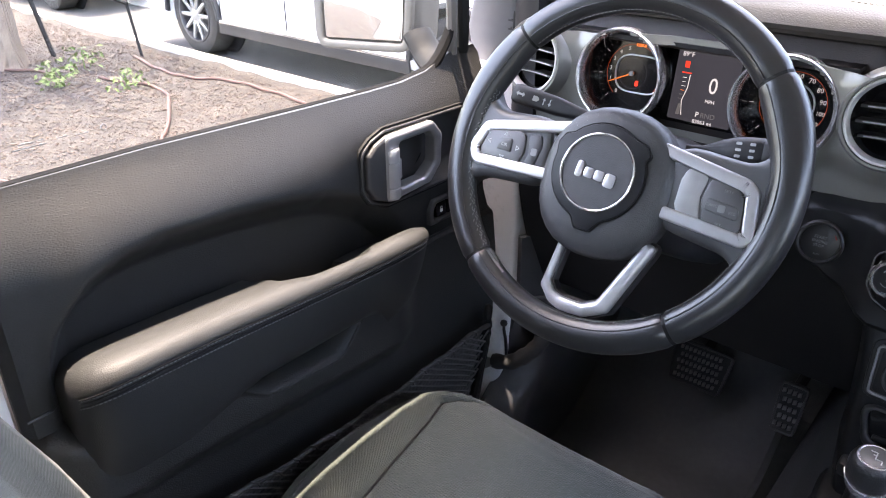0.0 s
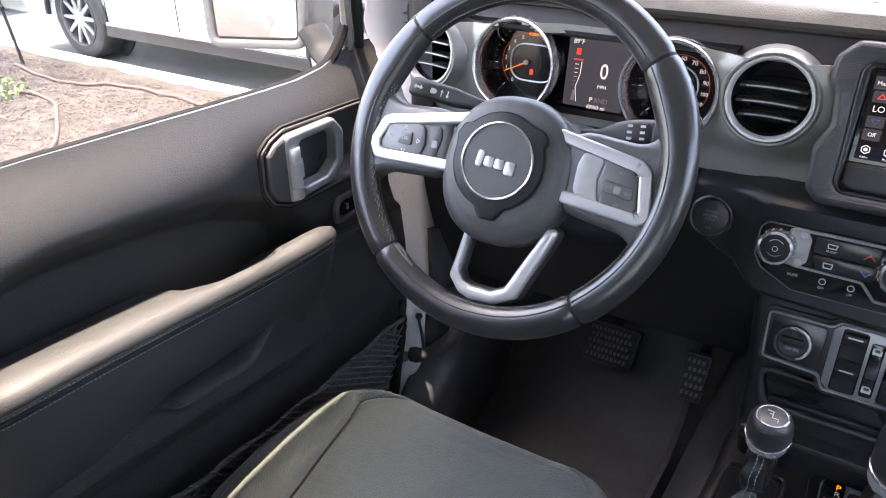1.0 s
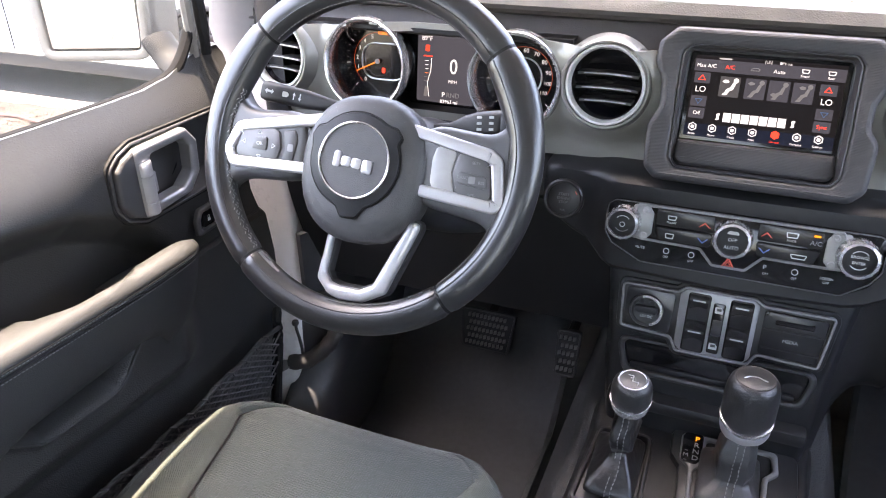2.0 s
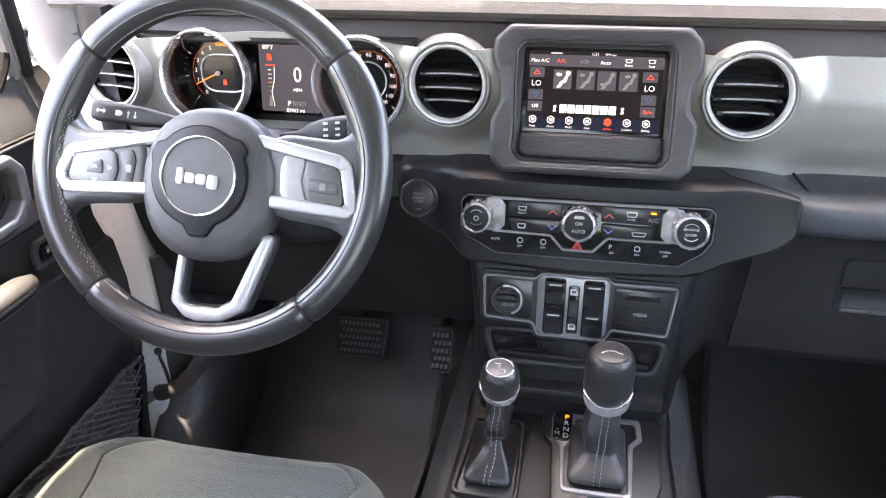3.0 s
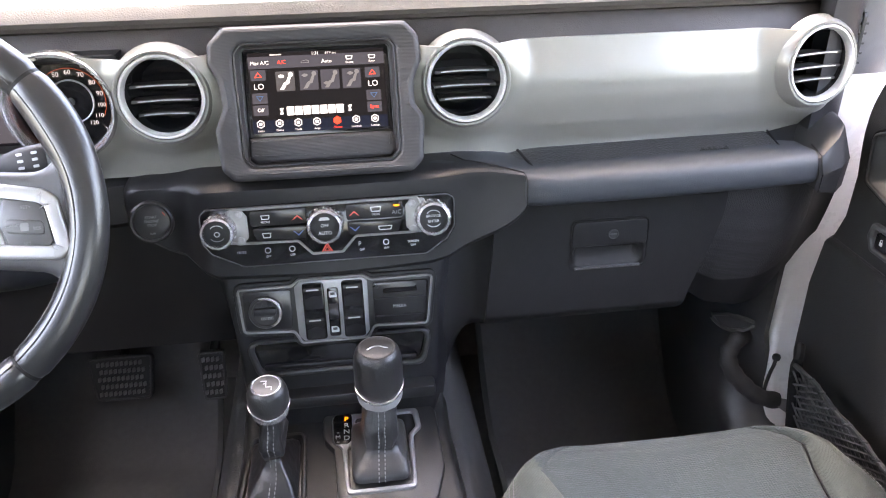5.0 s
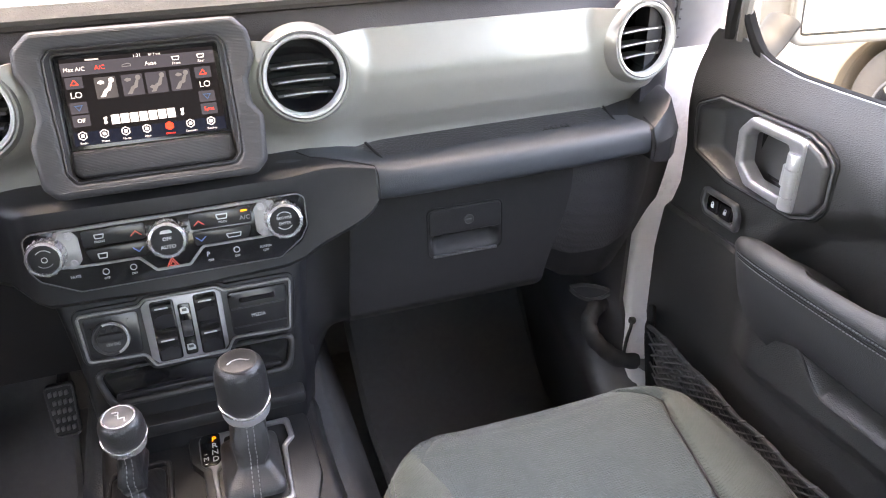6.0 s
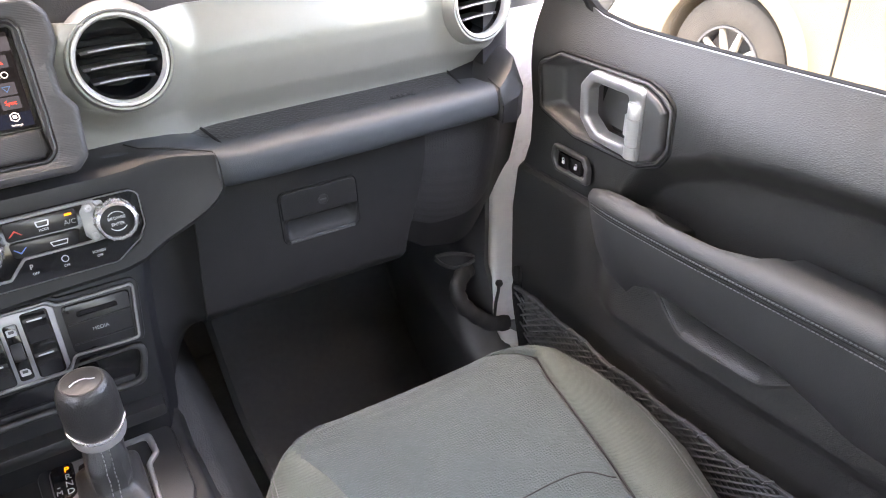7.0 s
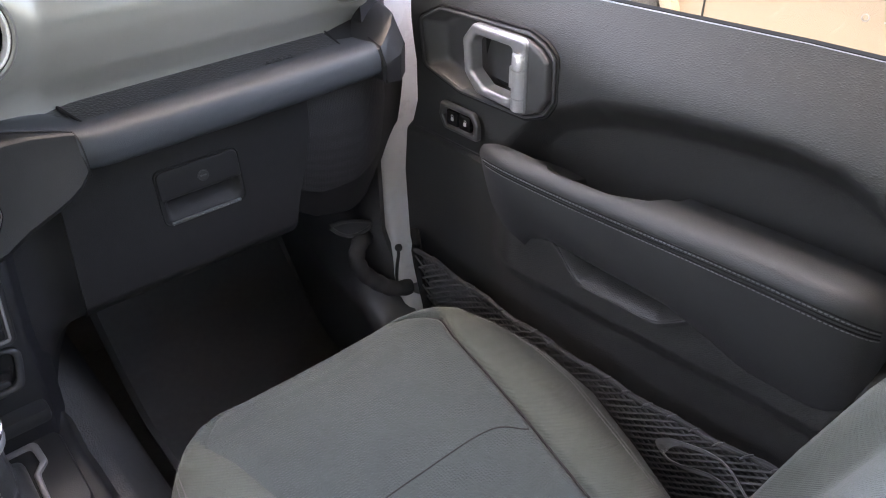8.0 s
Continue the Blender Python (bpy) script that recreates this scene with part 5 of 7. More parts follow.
part("dock_band", plate(at(T, 0, -0.0365), rect(0.149, 0.0135, 0.001, 2), 0.0003, 0.0001, 1), glowing("lit_navy", (0.012, 0.016, 0.03), 0.6), panel)
for i, (x, word) in enumerate(zip((-0.066, -0.0455, -0.0250, -0.0045, 0.0180, 0.0390, 0.0600), ("Radio", "Phone", "Media", "Apps", "Climate", "Compass", "Settings"))):
    c = G_RED if word == "Climate" else G_WHITE
    hx = [(0.0047 * math.sin(radians(60 * k)), 0.0047 * math.cos(radians(60 * k))) for k in range(6)][::-1]
    if word == "Climate":
        part("dock_icon", plate(at(I, x, -0.0335), hx, 0.0002, 0.00005, 1), c, panel)
    else:
        part("dock_icon", surround(at(I, x, -0.0335), hx, inset(hx, 0.0009), 0.0002, 0.00005, 1), c, panel)
        part("dock_icon", plate(at(I, x, -0.0335), rect(0.0036, 0.0034, 0.001, 2), 0.0002, 0.00005, 1), c, panel)
    label_at(word, x, -0.0410, 0.0035, c)

# ---- climate controls ----
climate = thing("climate_panel", (0, -0.06, 0.77), "gloss black climate panel with three bright knobs", "control panel")
CL = leaning(0, -0.052, 0.82, 0.25)
cl_out = rounded(mm((-130, -36), (-97, -51), (109, -51), (134, -36), (144, -20), (145, 14), (136, 20), (-133, 19), (-142, 12), (-142, -20)), 0.010)
part("panel", plate(CL, cl_out, 0.004, 0.0012, z0=-0.001), GLOSS, climate, "gloss black panel")
part("edge_trim", surround(CL, rounded(mm((-132, -33), (-97, -50), (109, -50), (134, -33), (143, -19), (144, 14), (136, 19), (-133, 18), (-141, 12), (-141, -20)), 0.010), inset(rounded(mm((-132, -33), (-97, -50), (109, -50), (134, -33), (143, -19), (144, 14), (136, 19), (-133, 18), (-141, 12), (-141, -20)), 0.010), 0.0012), 0.0045, 0.0005), SATIN_DARK, climate, "grey edge trim")
bright = mm((-108, 17), (102, 18), (120, -22), (92, -24), (30, -24), (14, -41), (-21, -41), (-36, -25), (-100, -24), (-120, -18))
part("bright_trim", surround(CL, rounded(bright, 0.004), inset(rounded(bright, 0.004), 0.0026), 0.006, 0.001), BRUSHED, climate, "brushed grey trim")
part("trim_wing", plate(CL, rounded(mm((-112, 16), (-95, 16), (-89, 8), (-89, -16), (-95, -23), (-112, -23)), 0.004), 0.0045, 0.0008), BRUSHED, climate, "brushed grey wing")
part("trim_wing", plate(CL, rounded(mm((93, 16), (110, 16), (110, -23), (93, -23), (87, -16), (87, 8)), 0.004), 0.0045, 0.0008), BRUSHED, climate, "brushed grey wing")
for x, y in ((-0.0975, 0.0105), (-0.0975, -0.0185), (0.095, 0.0105), (0.095, -0.0185)):
    part("screw", lathe(at(CL, x, y, 0.0045), [(0.004, 0), (0.004, 0.001), (0.0033, 0.0016), (0.0015, 0.0016), (0.0012, 0.0008), (0.0001, 0.0008)], 18), GUNMETAL, climate)
for pts in (mm((-86, 14), (-24, 15), (-24, -4), (-86, -4)), mm((-86, -6), (-24, -5), (-26, -21), (-80, -21)), mm((20, 15), (84, 15), (84, -4), (20, -4)), mm((20, -5), (84, -6), (78, -21), (22, -21))):
    part("key_block", plate(CL, rounded(pts, 0.004), 0.0065, 0.0015), PIANO, climate, "black key block")


def knob(x, y, r, label):
    k = part("knob", lathe(at(CL, x, y, 0.003), [(r * 1.02, 0), (r * 1.02, 0.004), (r, 0.006), (r * 0.99, 0.018), (r * 0.93, 0.0215), (r * 0.80, 0.0225), (r * 0.76, 0.0205)], 48, cap=False), CHROME, climate, label)
    part("knob_face", plate(at(CL, x, y, 0.02), circle(r * 0.78, 40), 0.0015, 0.0005), FINE, k, "black knob face")
    for i in range(16):
        a = 2 * math.pi * i / 16
        c_, s_ = math.cos(a), math.sin(a)
        part("grip", tube([at(CL, x, y) @ Vector((r * c_, r * s_, 0.009)), at(CL, x, y) @ Vector((r * 0.985 * c_, r * 0.985 * s_, 0.020))], 0.0009, 6), SATIN_DARK, k)
    return k, at(CL, x, y, 0.0217)


k, K = knob(-0.120, -0.0055, 0.0185, "bright ringed volume knob")
part("power_icon", surround(at(K, 0, -0.001), circle(0.003, 20), circle(0.0022, 20), 0.0003, 0.0001, 1), PRINT, k)
arc(K, 0.0088, 0.0008, 40, 140, PRINT, k, "arc", 14)
arc(K, 0.0088, 0.0008, 220, 320, PRINT_DIM, k, "arc", 14)
k, K = knob(-0.004, -0.006, 0.0200, "bright ringed fan knob")
writing("OFF", at(K, 0, 0.001), 0.0052, PRINT, k, "words")
writing("AUTO", at(K, 0, -0.0075), 0.0055, PRINT, k, "words")
part("fan_icon", plate(at(K, 0, 0.0085), rounded([(-0.007, -0.0015), (0.007, -0.0015), (0.004, 0.002), (-0.004, 0.002)], 0.001, 2), 0.0003, 0.0001, 1), PRINT, k)
k, K = knob(0.117, -0.0055, 0.0200, "bright ringed browse knob")
writing("BROWSE", at(K, 0, 0.003), 0.0042, PRINT, k, "words")
writing("ENTER", at(K, 0, -0.003), 0.0042, PRINT, k, "words")
arc(K, 0.0095, 0.0008, 40, 140, PRINT, k, "arc", 14)
arc(K, 0.0095, 0.0008, 220, 320, PRINT, k, "arc", 14)
KB = at(CL, 0, 0, 0.0066)


def icon_box(x, y, w, h, c=None, base=KB, parent=None):
    o = rounded([(-w / 2, -h / 2), (w / 2, -h / 2), (w * 0.65, h / 2), (-w * 0.65, h / 2)], min(w, h) * 0.15, 2)
    part("icon", surround(at(base, x, y), o, inset(o, min(w, h) * 0.18), 0.0003, 0.0001, 1), c or PRINT, parent or climate)


icon_box(-0.069, 0.006, 0.008, 0.005)
writing("FRONT", at(KB, -0.069, 0.0005), 0.0032, PRINT, climate, "words")
icon_box(-0.069, -0.0145, 0.008, 0.006)
icon_box(0.0535, 0.007, 0.010, 0.006)
writing("MODE", at(KB, 0.0535, 0.001), 0.0032, PRINT, climate, "words")
writing("A/C", at(KB, 0.077, 0.002), 0.0068, PRINT_DIM, climate, "words")
icon_box(0.063, -0.015, 0.013, 0.005)
part("lamp", plate(at(KB, 0.077, 0.0098), rect(0.0065, 0.0022, 0.0006, 2), 0.0004, 0.0001, 1), G_AMBER, climate)
for x in (-0.034, 0.029):
    for y, c, k in ((0.004, PRINT_RED, 1), (-0.0145, PRINT_BLUE, -1)):
        part("chevron", plate(at(KB, x, y), [(-0.006, -0.003 * k), (-0.0045, -0.003 * k), (0, 0.0008 * k), (0.0045, -0.003 * k), (0.006, -0.003 * k), (0, 0.0026 * k)][::k], 0.0003, 0.0001, 1), c, climate)
FR = at(CL, 0, 0, 0.0032)
writing("MUTE", at(FR, -0.099, -0.033), 0.004, PRINT, climate, "words")
for x in (-0.070, -0.043, 0.063):
    part("icon", surround(at(FR, x, -0.0325), circle(0.0035, 16), circle(0.0026, 16), 0.0003, 0.0001, 1), PRINT, climate)
    writing("OFF", at(FR, x, -0.0395), 0.0034, PRINT, climate, "words")
writing("P", at(FR, 0.033, -0.0325), 0.007, PRINT, climate, "words")
writing("OFF", at(FR, 0.035, -0.0395), 0.0034, PRINT, climate, "words")
writing("SCREEN", at(FR, 0.094, -0.034), 0.0036, PRINT, climate, "words")
writing("OFF", at(FR, 0.094, -0.0385), 0.0036, PRINT, climate, "words")
part("hazard_mark", surround(at(CL, -0.004, -0.0355, 0.0045), [(-0.0078, -0.0048), (0.0078, -0.0048), (0, 0.008)], [(-0.0052, -0.0034), (0.0052, -0.0034), (0, 0.0052)], 0.0004, 0.0001, 1), PRINT_RED, climate, "red warning triangle")
part("hazard_mark", surround(at(CL, -0.004, -0.0355, 0.0045), [(-0.0038, -0.0025), (0.0038, -0.0025), (0, 0.0038)], [(-0.0022, -0.0016), (0.0022, -0.0016), (0, 0.002)], 0.0004, 0.0001, 1), PRINT_RED, climate)

# ---- start button ----
start = thing("start_button", (-0.196, -0.03, 0.80), "round black engine start button", "button")
ST = leaning(-0.199, -0.0262, 0.8170, 0.235)
part("ring", lathe(ST, [(0.0245, -0.004), (0.0245, 0.0015), (0.0225, 0.003), (0.0205, 0.0022), (0.020, -0.002)], 40, cap=False), CONSOLE, start)
part("button", plate(ST, circle(0.0200, 36), 0.002, 0.0008, z0=-0.002), CONSOLE, start)
for i, w in enumerate(("START", "ENGINE", "STOP")):
    writing(w, at(ST, 0, 0.0055 - 0.0047 * i, 0.0002), 0.0046, PRINT_DIM, start, "words")
part("mark", plate(at(ST, 0.0145, 0.009, 0.0002, -60), rect(0.005, 0.001, 0.0003, 2), 0.0003, 0.0001, 1), PRINT_RED, start)
writing("RUN", at(ST, 0.0, -0.0135, 0.0002), 0.003, PRINT_DIM, start, "words")

# ---- window switches, socket and media flap ----
sw = thing("switch_panel", (0, -0.08, 0.66), "black switch panel in a brushed grey frame", "switch panel")
SW = leaning(0, -0.070, 0.70, 0.25)
sw_out = rounded(mm((-110, -14), (-52, -17), (-44, -32), (36, -32), (44, -18), (108, -20), (116, 38), (113, 42), (42, 42), (34, 48), (-42, 48), (-50, 41), (-110, 41), (-113, 37)), 0.006)
part("surround", surround(SW, inset(sw_out, -0.005), inset(sw_out, 0.001), 0.005, 0.002, z0=-0.008), FINE, sw)
part("backing", plate(SW, inset(sw_out, 0.0005), 0.010, 0.001, z0=-0.012), HARD, sw)
part("frame", surround(SW, sw_out, inset(sw_out, 0.0026), 0.006, 0.001, z0=-0.004), BRUSHED, sw, "brushed grey frame")
lb = rounded(mm((-106, -10), (-53, -12), (-51, 36), (-107, 36)), 0.005)
part("socket_plate", plate(SW, lb, 0.002, 0.0005, z0=-0.002), PIANO, sw, "black socket plate")
sock = part("socket_cap", lathe(at(SW, -0.082, 0.011), [(0.0195, -0.002), (0.0195, 0.003), (0.0185, 0.0045), (0.0160, 0.0045), (0.0150, 0.003), (0.0001, 0.003)], 40), CONSOLE, sw, "round socket cap")
arc(at(SW, -0.082, 0.011, 0.0045), 0.0175, 0.0028, -70, 110, CHROME, sock, "bright_arc", 24)
part("cap_bar", plate(at(SW, -0.082, 0.013, 0.003), rect(0.027, 0.009, 0.004), 0.006, 0.002), FINE, sock)
for a in (-62, 62):
    part("cap_lug", plate(at(SW, -0.082 + 0.006 * math.copysign(1, a), 0.0215, 0.003, a * 0.3), rect(0.006, 0.005, 0.0015), 0.003, 0.0008), FINE, sock)
writing("12V DC", at(SW, -0.081, 0.0040, 0.0035), 0.0045, PRINT, sock, "words")
mid = rounded(mm((-46, -22), (-39, -29), (31, -29), (37, -22), (38, 40), (32, 45), (-40, 45), (-47, 38)), 0.004)
part("switch_plate", plate(SW, mid, 0.0035, 0.001, z0=-0.002), GUNMETAL, sw, "grey metallic switch plate")
for x in (-0.0255, 0.0200):
    part("well", plate(at(SW, x, 0.0075, 0.0), rect(0.025, 0.070, 0.004), 0.0025, 0.0006), GLOSS, sw)
    for y in (0.0265, -0.0105):
        rk = part("rocker", loft([[at(SW, x, y) @ Vector((px, py, 0.002 + pz)) for px in (-0.0105, 0.0105)] + [at(SW, x, y) @ Vector((px, py, 0.0)) for px in (0.0105, -0.0105)] for py, pz in ((-0.0155, 0.0015), (-0.008, 0.0025), (0.0, 0.0045), (0.006, 0.0075), (0.009, 0.010), (0.0125, 0.010), (0.0150, 0.006), (0.0155, 0.001))]), PIANO, sw, "black window rocker")
        part("rocker_mark", plate(at(SW, x, y + 0.0100, 0.0122), rect(0.014, 0.0016, 0.0004, 2), 0.0004, 0.0001, 1), PRINT, rk)
part("well", plate(at(SW, -0.0032, 0.005, 0.0), rect(0.013, 0.060, 0.003), 0.0025, 0.0006), GLOSS, sw)
part("lock_wheel", lathe(onto(SW @ Vector((-0.008, 0.006, 0.002)), SW.to_3x3() @ Vector((0, 1, 0)), SW.to_3x3() @ Vector((0, 0, 1))), [(0.009, 0), (0.0095, 0.001), (0.0095, 0.009), (0.009, 0.010)], 20), RIBBED, sw, "small ribbed thumb wheel")
for y in (0.0268, -0.0165):
    o = rounded(mm((-4.5, -3.5), (4.5, -3.5), (4.5, 1), (2, 4), (-4.5, 4)), 0.001, 2)
    part("window_icon", plate(at(SW, -0.0032, y, 0.0026), o, 0.0004, 0.0001, 1), PRINT, sw)
    part("window_icon", plate(at(SW, -0.0032, y + 0.001, 0.0030), rect(0.005, 0.003, 0.0005, 2), 0.0004, 0.0001, 1), HARD, sw)
flap = part("media_flap", plate(SW, rounded(mm((44, -14), (104, -15), (110, 36), (44, 37)), 0.004), 0.004, 0.0012, z0=-0.002), PIANO, sw, "black flap over the media sockets")
part("finger_slot", plate(at(SW, 0.076, 0.026, 0.002), rect(0.040, 0.006, 0.002), 0.0008, 0.0003, 1), GLOSS, flap)
part("flap_edge", plate(at(SW, 0.076, 0.017, 0.002), rect(0.060, 0.0016, 0.0005), 0.0012, 0.0004, 1), FINE, flap)
part("flap_edge", plate(at(SW, 0.076, -0.005, 0.002), rect(0.060, 0.0016, 0.0005), 0.0010, 0.0004, 1), FINE, flap)
writing("MEDIA", at(SW, 0.0745, 0.006, 0.0022), 0.0055, PRINT, flap, "words")

# ---- centre console ----
console = thing("centre_console", (0, -0.25, 0.40), "black plastic centre console around the gear levers", "console")


def console_section(y, w, top, low):
    return [(x, y, z) for x, z in rounded([(-w - 0.03, low), (w + 0.03, low), (w + 0.006, top - 0.03), (w - 0.004, top, 0.010), (-w + 0.004, top, 0.010), (-w - 0.006, top - 0.03)], 0.012, 4)]


part("body", loft([console_section(y, w, t, 0.36) for y, w, t in ((-0.055, 0.128, 0.560), (-0.10, 0.126, 0.549), (-0.16, 0.128, 0.5455), (-0.23, 0.131, 0.5435), (-0.32, 0.134, 0.541), (-0.42, 0.136, 0.538), (-0.60, 0.136, 0.536), (-0.95, 0.134, 0.534))]), CONSOLE, console, "black grained console body")


def level(x, y, z=0.0):
    return onto((x, y, 0.5465 + 0.06 * (y + 0.15) + z), (1, 0, 0), (0, 1, 0.06))


TB = level(-0.085, -0.165)
tc_out = rounded(mm((-40, -66), (38, -68), (36, 62), (-30, 60)), 0.012)
part("lever_tray", surround(TB, tc_out, inset(tc_out, 0.0055), 0.009, 0.0025), CONSOLE, console, "raised tray edge")
part("tray_floor", plate(TB, inset(tc_out, 0.003), 0.003, 0.001), HARD, console)
SP = level(0.036, -0.150)
sp_out = rounded(mm((-42, -76), (56, -76), (70, -30), (70, 62), (52, 76), (-48, 74), (-60, 62), (-58, 30), (-46, 12)), 0.010)
part("shift_plinth", plate(SP, inset(sp_out, -0.006), 0.010, 0.004), CONSOLE, console, "raised plinth")
chr_out = rounded(mm((-38, -62), (41, -62), (44, 18), (55, 30), (53, 64), (-54, 62), (-53, 20), (-42, 8)), 0.008)
chr_in = rounded(mm((-33, -56), (36, -56), (38, 20), (48, 33), (46, 57), (-25, 57), (-29, 14), (-36, 4)), 0.006)
part("shift_frame", surround(SP, chr_out, chr_in, 0.013, 0.0025, z0=0.001), HANDLEMETAL, console, "satin silver shift frame")
part("shift_floor", plate(SP, inset(chr_in, -0.001), 0.0085, 0.001), CONSOLE, console)
GP = at(SP, -0.040, 0.036, 0.0155)
ind = part("gear_indicator", plate(GP, rounded(mm((-11, -22), (5, -24), (11, -16), (11, 25), (-9, 25), (-12, 18)), 0.005), 0.0022, 0.0008, z0=-0.002), GLOSS, console, "black gear indicator with a lit letter")
for i, (ch, c) in enumerate((("P", G_AMBER), ("R", PRINT), ("N", PRINT), ("D", PRINT))):
    writing(ch, at(GP, 0.004, 0.0155 - 0.0105 * i, 0.0006), 0.0105, c, ind, "letter")
writing("M", at(GP, -0.0065, -0.0135, 0.0006), 0.0085, PRINT, ind, "letter")
for y in (-0.006, -0.021):
    part("mark", plate(at(GP, -0.0065, y, 0.0004), rect(0.003, 0.0008, 0.0002, 2), 0.0003, 0.0001, 1), PRINT, ind)


def boot(base, outline, foot, stem, rings, folds, seed):
    """A leather gaiter: a creased skin from a frame up to a collar."""
    rnd = random.Random(seed)
    ph = [rnd.uniform(0, 6.28) for _ in range(6)]
    secs, k = [], len(outline)
    n = 40
    for i in range(n + 1):
        t = i / n
        sec = []
        c = Vector(foot).lerp(Vector(stem), t)
        for j, (x, y) in enumerate(outline):
            a = math.atan2(y, x)
            w = lerp(t, [r[0] for r in rings], [r[1] for r in rings])
            neck = lerp(t, [r[0] for r in rings], [r[2] for r in rings])
            p = base @ Vector((x, y, 0))
            q = c + Vector((neck * math.cos(a), neck * math.sin(a), 0))
            v = Vector((p.x, p.y, c.z)).lerp(q, 1 - w)
            d = Vector((v.x - c.x, v.y - c.y, 0))
            crease = folds * math.sin(math.pi * min(t * 1.1, 1)) * (math.sin(2 * a + ph[0] + 5 * t) * 0.3 + math.sin(5 * a + ph[1] - 9 * t) * 0.45 + math.sin(9 * a + ph[3] + 6 * t) * 0.25 + math.sin(19 * t + ph[2] + math.sin(3 * a + ph[4]) * 2.2) * 0.4)
            d.normalize() if d.length > 1e-6 else None
            sec.append(v + d * crease)
        secs.append(sec)
    return secs


tc = thing("transfer_lever", (-0.08, -0.165, 0.55), "transfer case lever with a round black knob and leather gaiter", "gear lever", "gear levers")
secs = boot(TB, rect(0.056, 0.100, 0.008, 14, 0.001, -0.003), (-0.082, -0.168, 0.5535), (-0.0765, -0.173, 0.651), ((0, 1, 0.021), (0.05, 0.98, 0.020), (0.12, 0.80, 0.019), (0.20, 0.5, 0.017), (0.30, 0.16, 0.0145), (0.38, 0.0, 0.0125), (0.44, 0.0, 0.0165), (0.52, 0, 0.0225), (0.62, 0, 0.0250), (0.74, 0, 0.0225), (0.88, 0, 0.0175), (1, 0, 0.0155)), 0.0052, 3)
part("gaiter", loft(secs, cap=False), GAITERDARK, tc, "creased black leather gaiter", sharp=70)
def ridge(secs, off):
    """The line down the rear face of a gaiter, off to one side of its middle."""
    out = []
    for q in secs:
        cx, cy = sum(p.x for p in q) / len(q), sum(p.y for p in q) / len(q)
        p = min((p for p in q if p.y < cy), key=lambda p: abs(p.x - cx - off))
        out.append((cx + off, p.y - 0.0010, p.z))
    return out


for off in (-0.003, 0.003):
    part("stitching", stitches(ridge(secs, off), 0.005, 0.0008), THREAD, tc)
TK = onto((-0.0762, -0.174, 0.6485), (1, 0, 0), (0, 1, 0.10))
part("collar", saddle(TK, [(0.0145, -0.004, 0), (0.0180, 0.0, 0), (0.0200, 0.003, 0.2), (0.0212, 0.007, 0.7), (0.0220, 0.0095, 1), (0.0226, 0.0110, 1), (0.0222, 0.0122, 1), (0.0205, 0.0124, 1)], 0.0045), BRIGHT, tc, "chrome collar")
kn = part("knob", lathe(TK, [(0.0185, 0.006), (0.0206, 0.011), (0.0218, 0.017), (0.0220, 0.026), (0.0213, 0.033), (0.0195, 0.0385), (0.0165, 0.0410), (0.0160, 0.0413)], 40), GRIP, tc, "round black knob")
part("cap_ring", lathe(at(TK, 0, 0, 0.0410), [(0.0162, -0.001), (0.016, 0.001), (0.0148, 0.0017), (0.0140, 0.0012), (0.0140, -0.001)], 36, cap=False), BRIGHT, kn, "chrome cap ring")
part("cap", plate(at(TK, 0, 0, 0.0400), circle(0.0141, 36), 0.0018, 0.0004), BEZEL, kn, "grey metallic cap")
for p in (((-0.006, 0.006), (0.0, 0.006)), ((0.0, 0.006), (0.0, -0.003)), ((0.0, -0.003), (0.006, -0.003)), ((0.006, -0.003), (0.006, -0.008)), ((-0.003, 0.002), (0.0, 0.002))):
    part("shift_line", tube([at(TK, 0, 0, 0.0420) @ Vector((*q, 0)) for q in p], 0.0006, 5), SATIN, kn)

gs = thing("gear_shifter", (0.04, -0.15, 0.56), "automatic gear lever with a tall leather knob", "gear lever", "gear levers")
secs = boot(SP, rect(0.066, 0.096, 0.012, 14, 0.002, -0.004), (0.0385, -0.152, 0.558), (0.0425, -0.143, 0.636), ((0, 1, 0.03), (0.05, 1.0, 0.03), (0.10, 0.94, 0.03), (0.15, 0.75, 0.030), (0.20, 0.38, 0.0295), (0.25, 0.10, 0.029), (0.30, 0, 0.0285), (0.42, 0, 0.0288), (0.6, 0, 0.0282), (0.78, 0, 0.0262), (0.9, 0, 0.0232), (1, 0, 0.0205)), 0.0022, 8)
part("gaiter", loft(secs, cap=False), GAITER, gs, "creased black leather gaiter", sharp=70)
for off in (-0.0035, 0.0035):
    part("stitching", stitches(ridge(secs, off), 0.005, 0.0008), THREAD, gs)
GK = onto((0.0428, -0.142, 0.631), (1, 0, 0), (0, 1, 0.06))
part("collar", saddle(GK, [(0.021, -0.006, 0), (0.0248, 0.0, 0), (0.0262, 0.004, 0.2), (0.0266, 0.0095, 0.9), (0.0262, 0.0105, 1)], 0.006), SATIN, gs, "satin silver collar")
part("collar_ring", saddle(GK, [(0.0262, 0.0100, 1), (0.0278, 0.0112, 1), (0.0284, 0.0130, 1), (0.0280, 0.0148, 1), (0.0262, 0.0154, 1)], 0.006), BRIGHT, gs, "chrome ring")
kn = part("knob", lathe(GK, [(0.0245, 0.008), (0.0266, 0.014), (0.0275, 0.026), (0.0275, 0.050), (0.0266, 0.060), (0.0248, 0.0665), (0.0222, 0.0705), (0.020, 0.0718), (0.0185, 0.0716)], 44), GRIP, gs, "tall black leather knob")
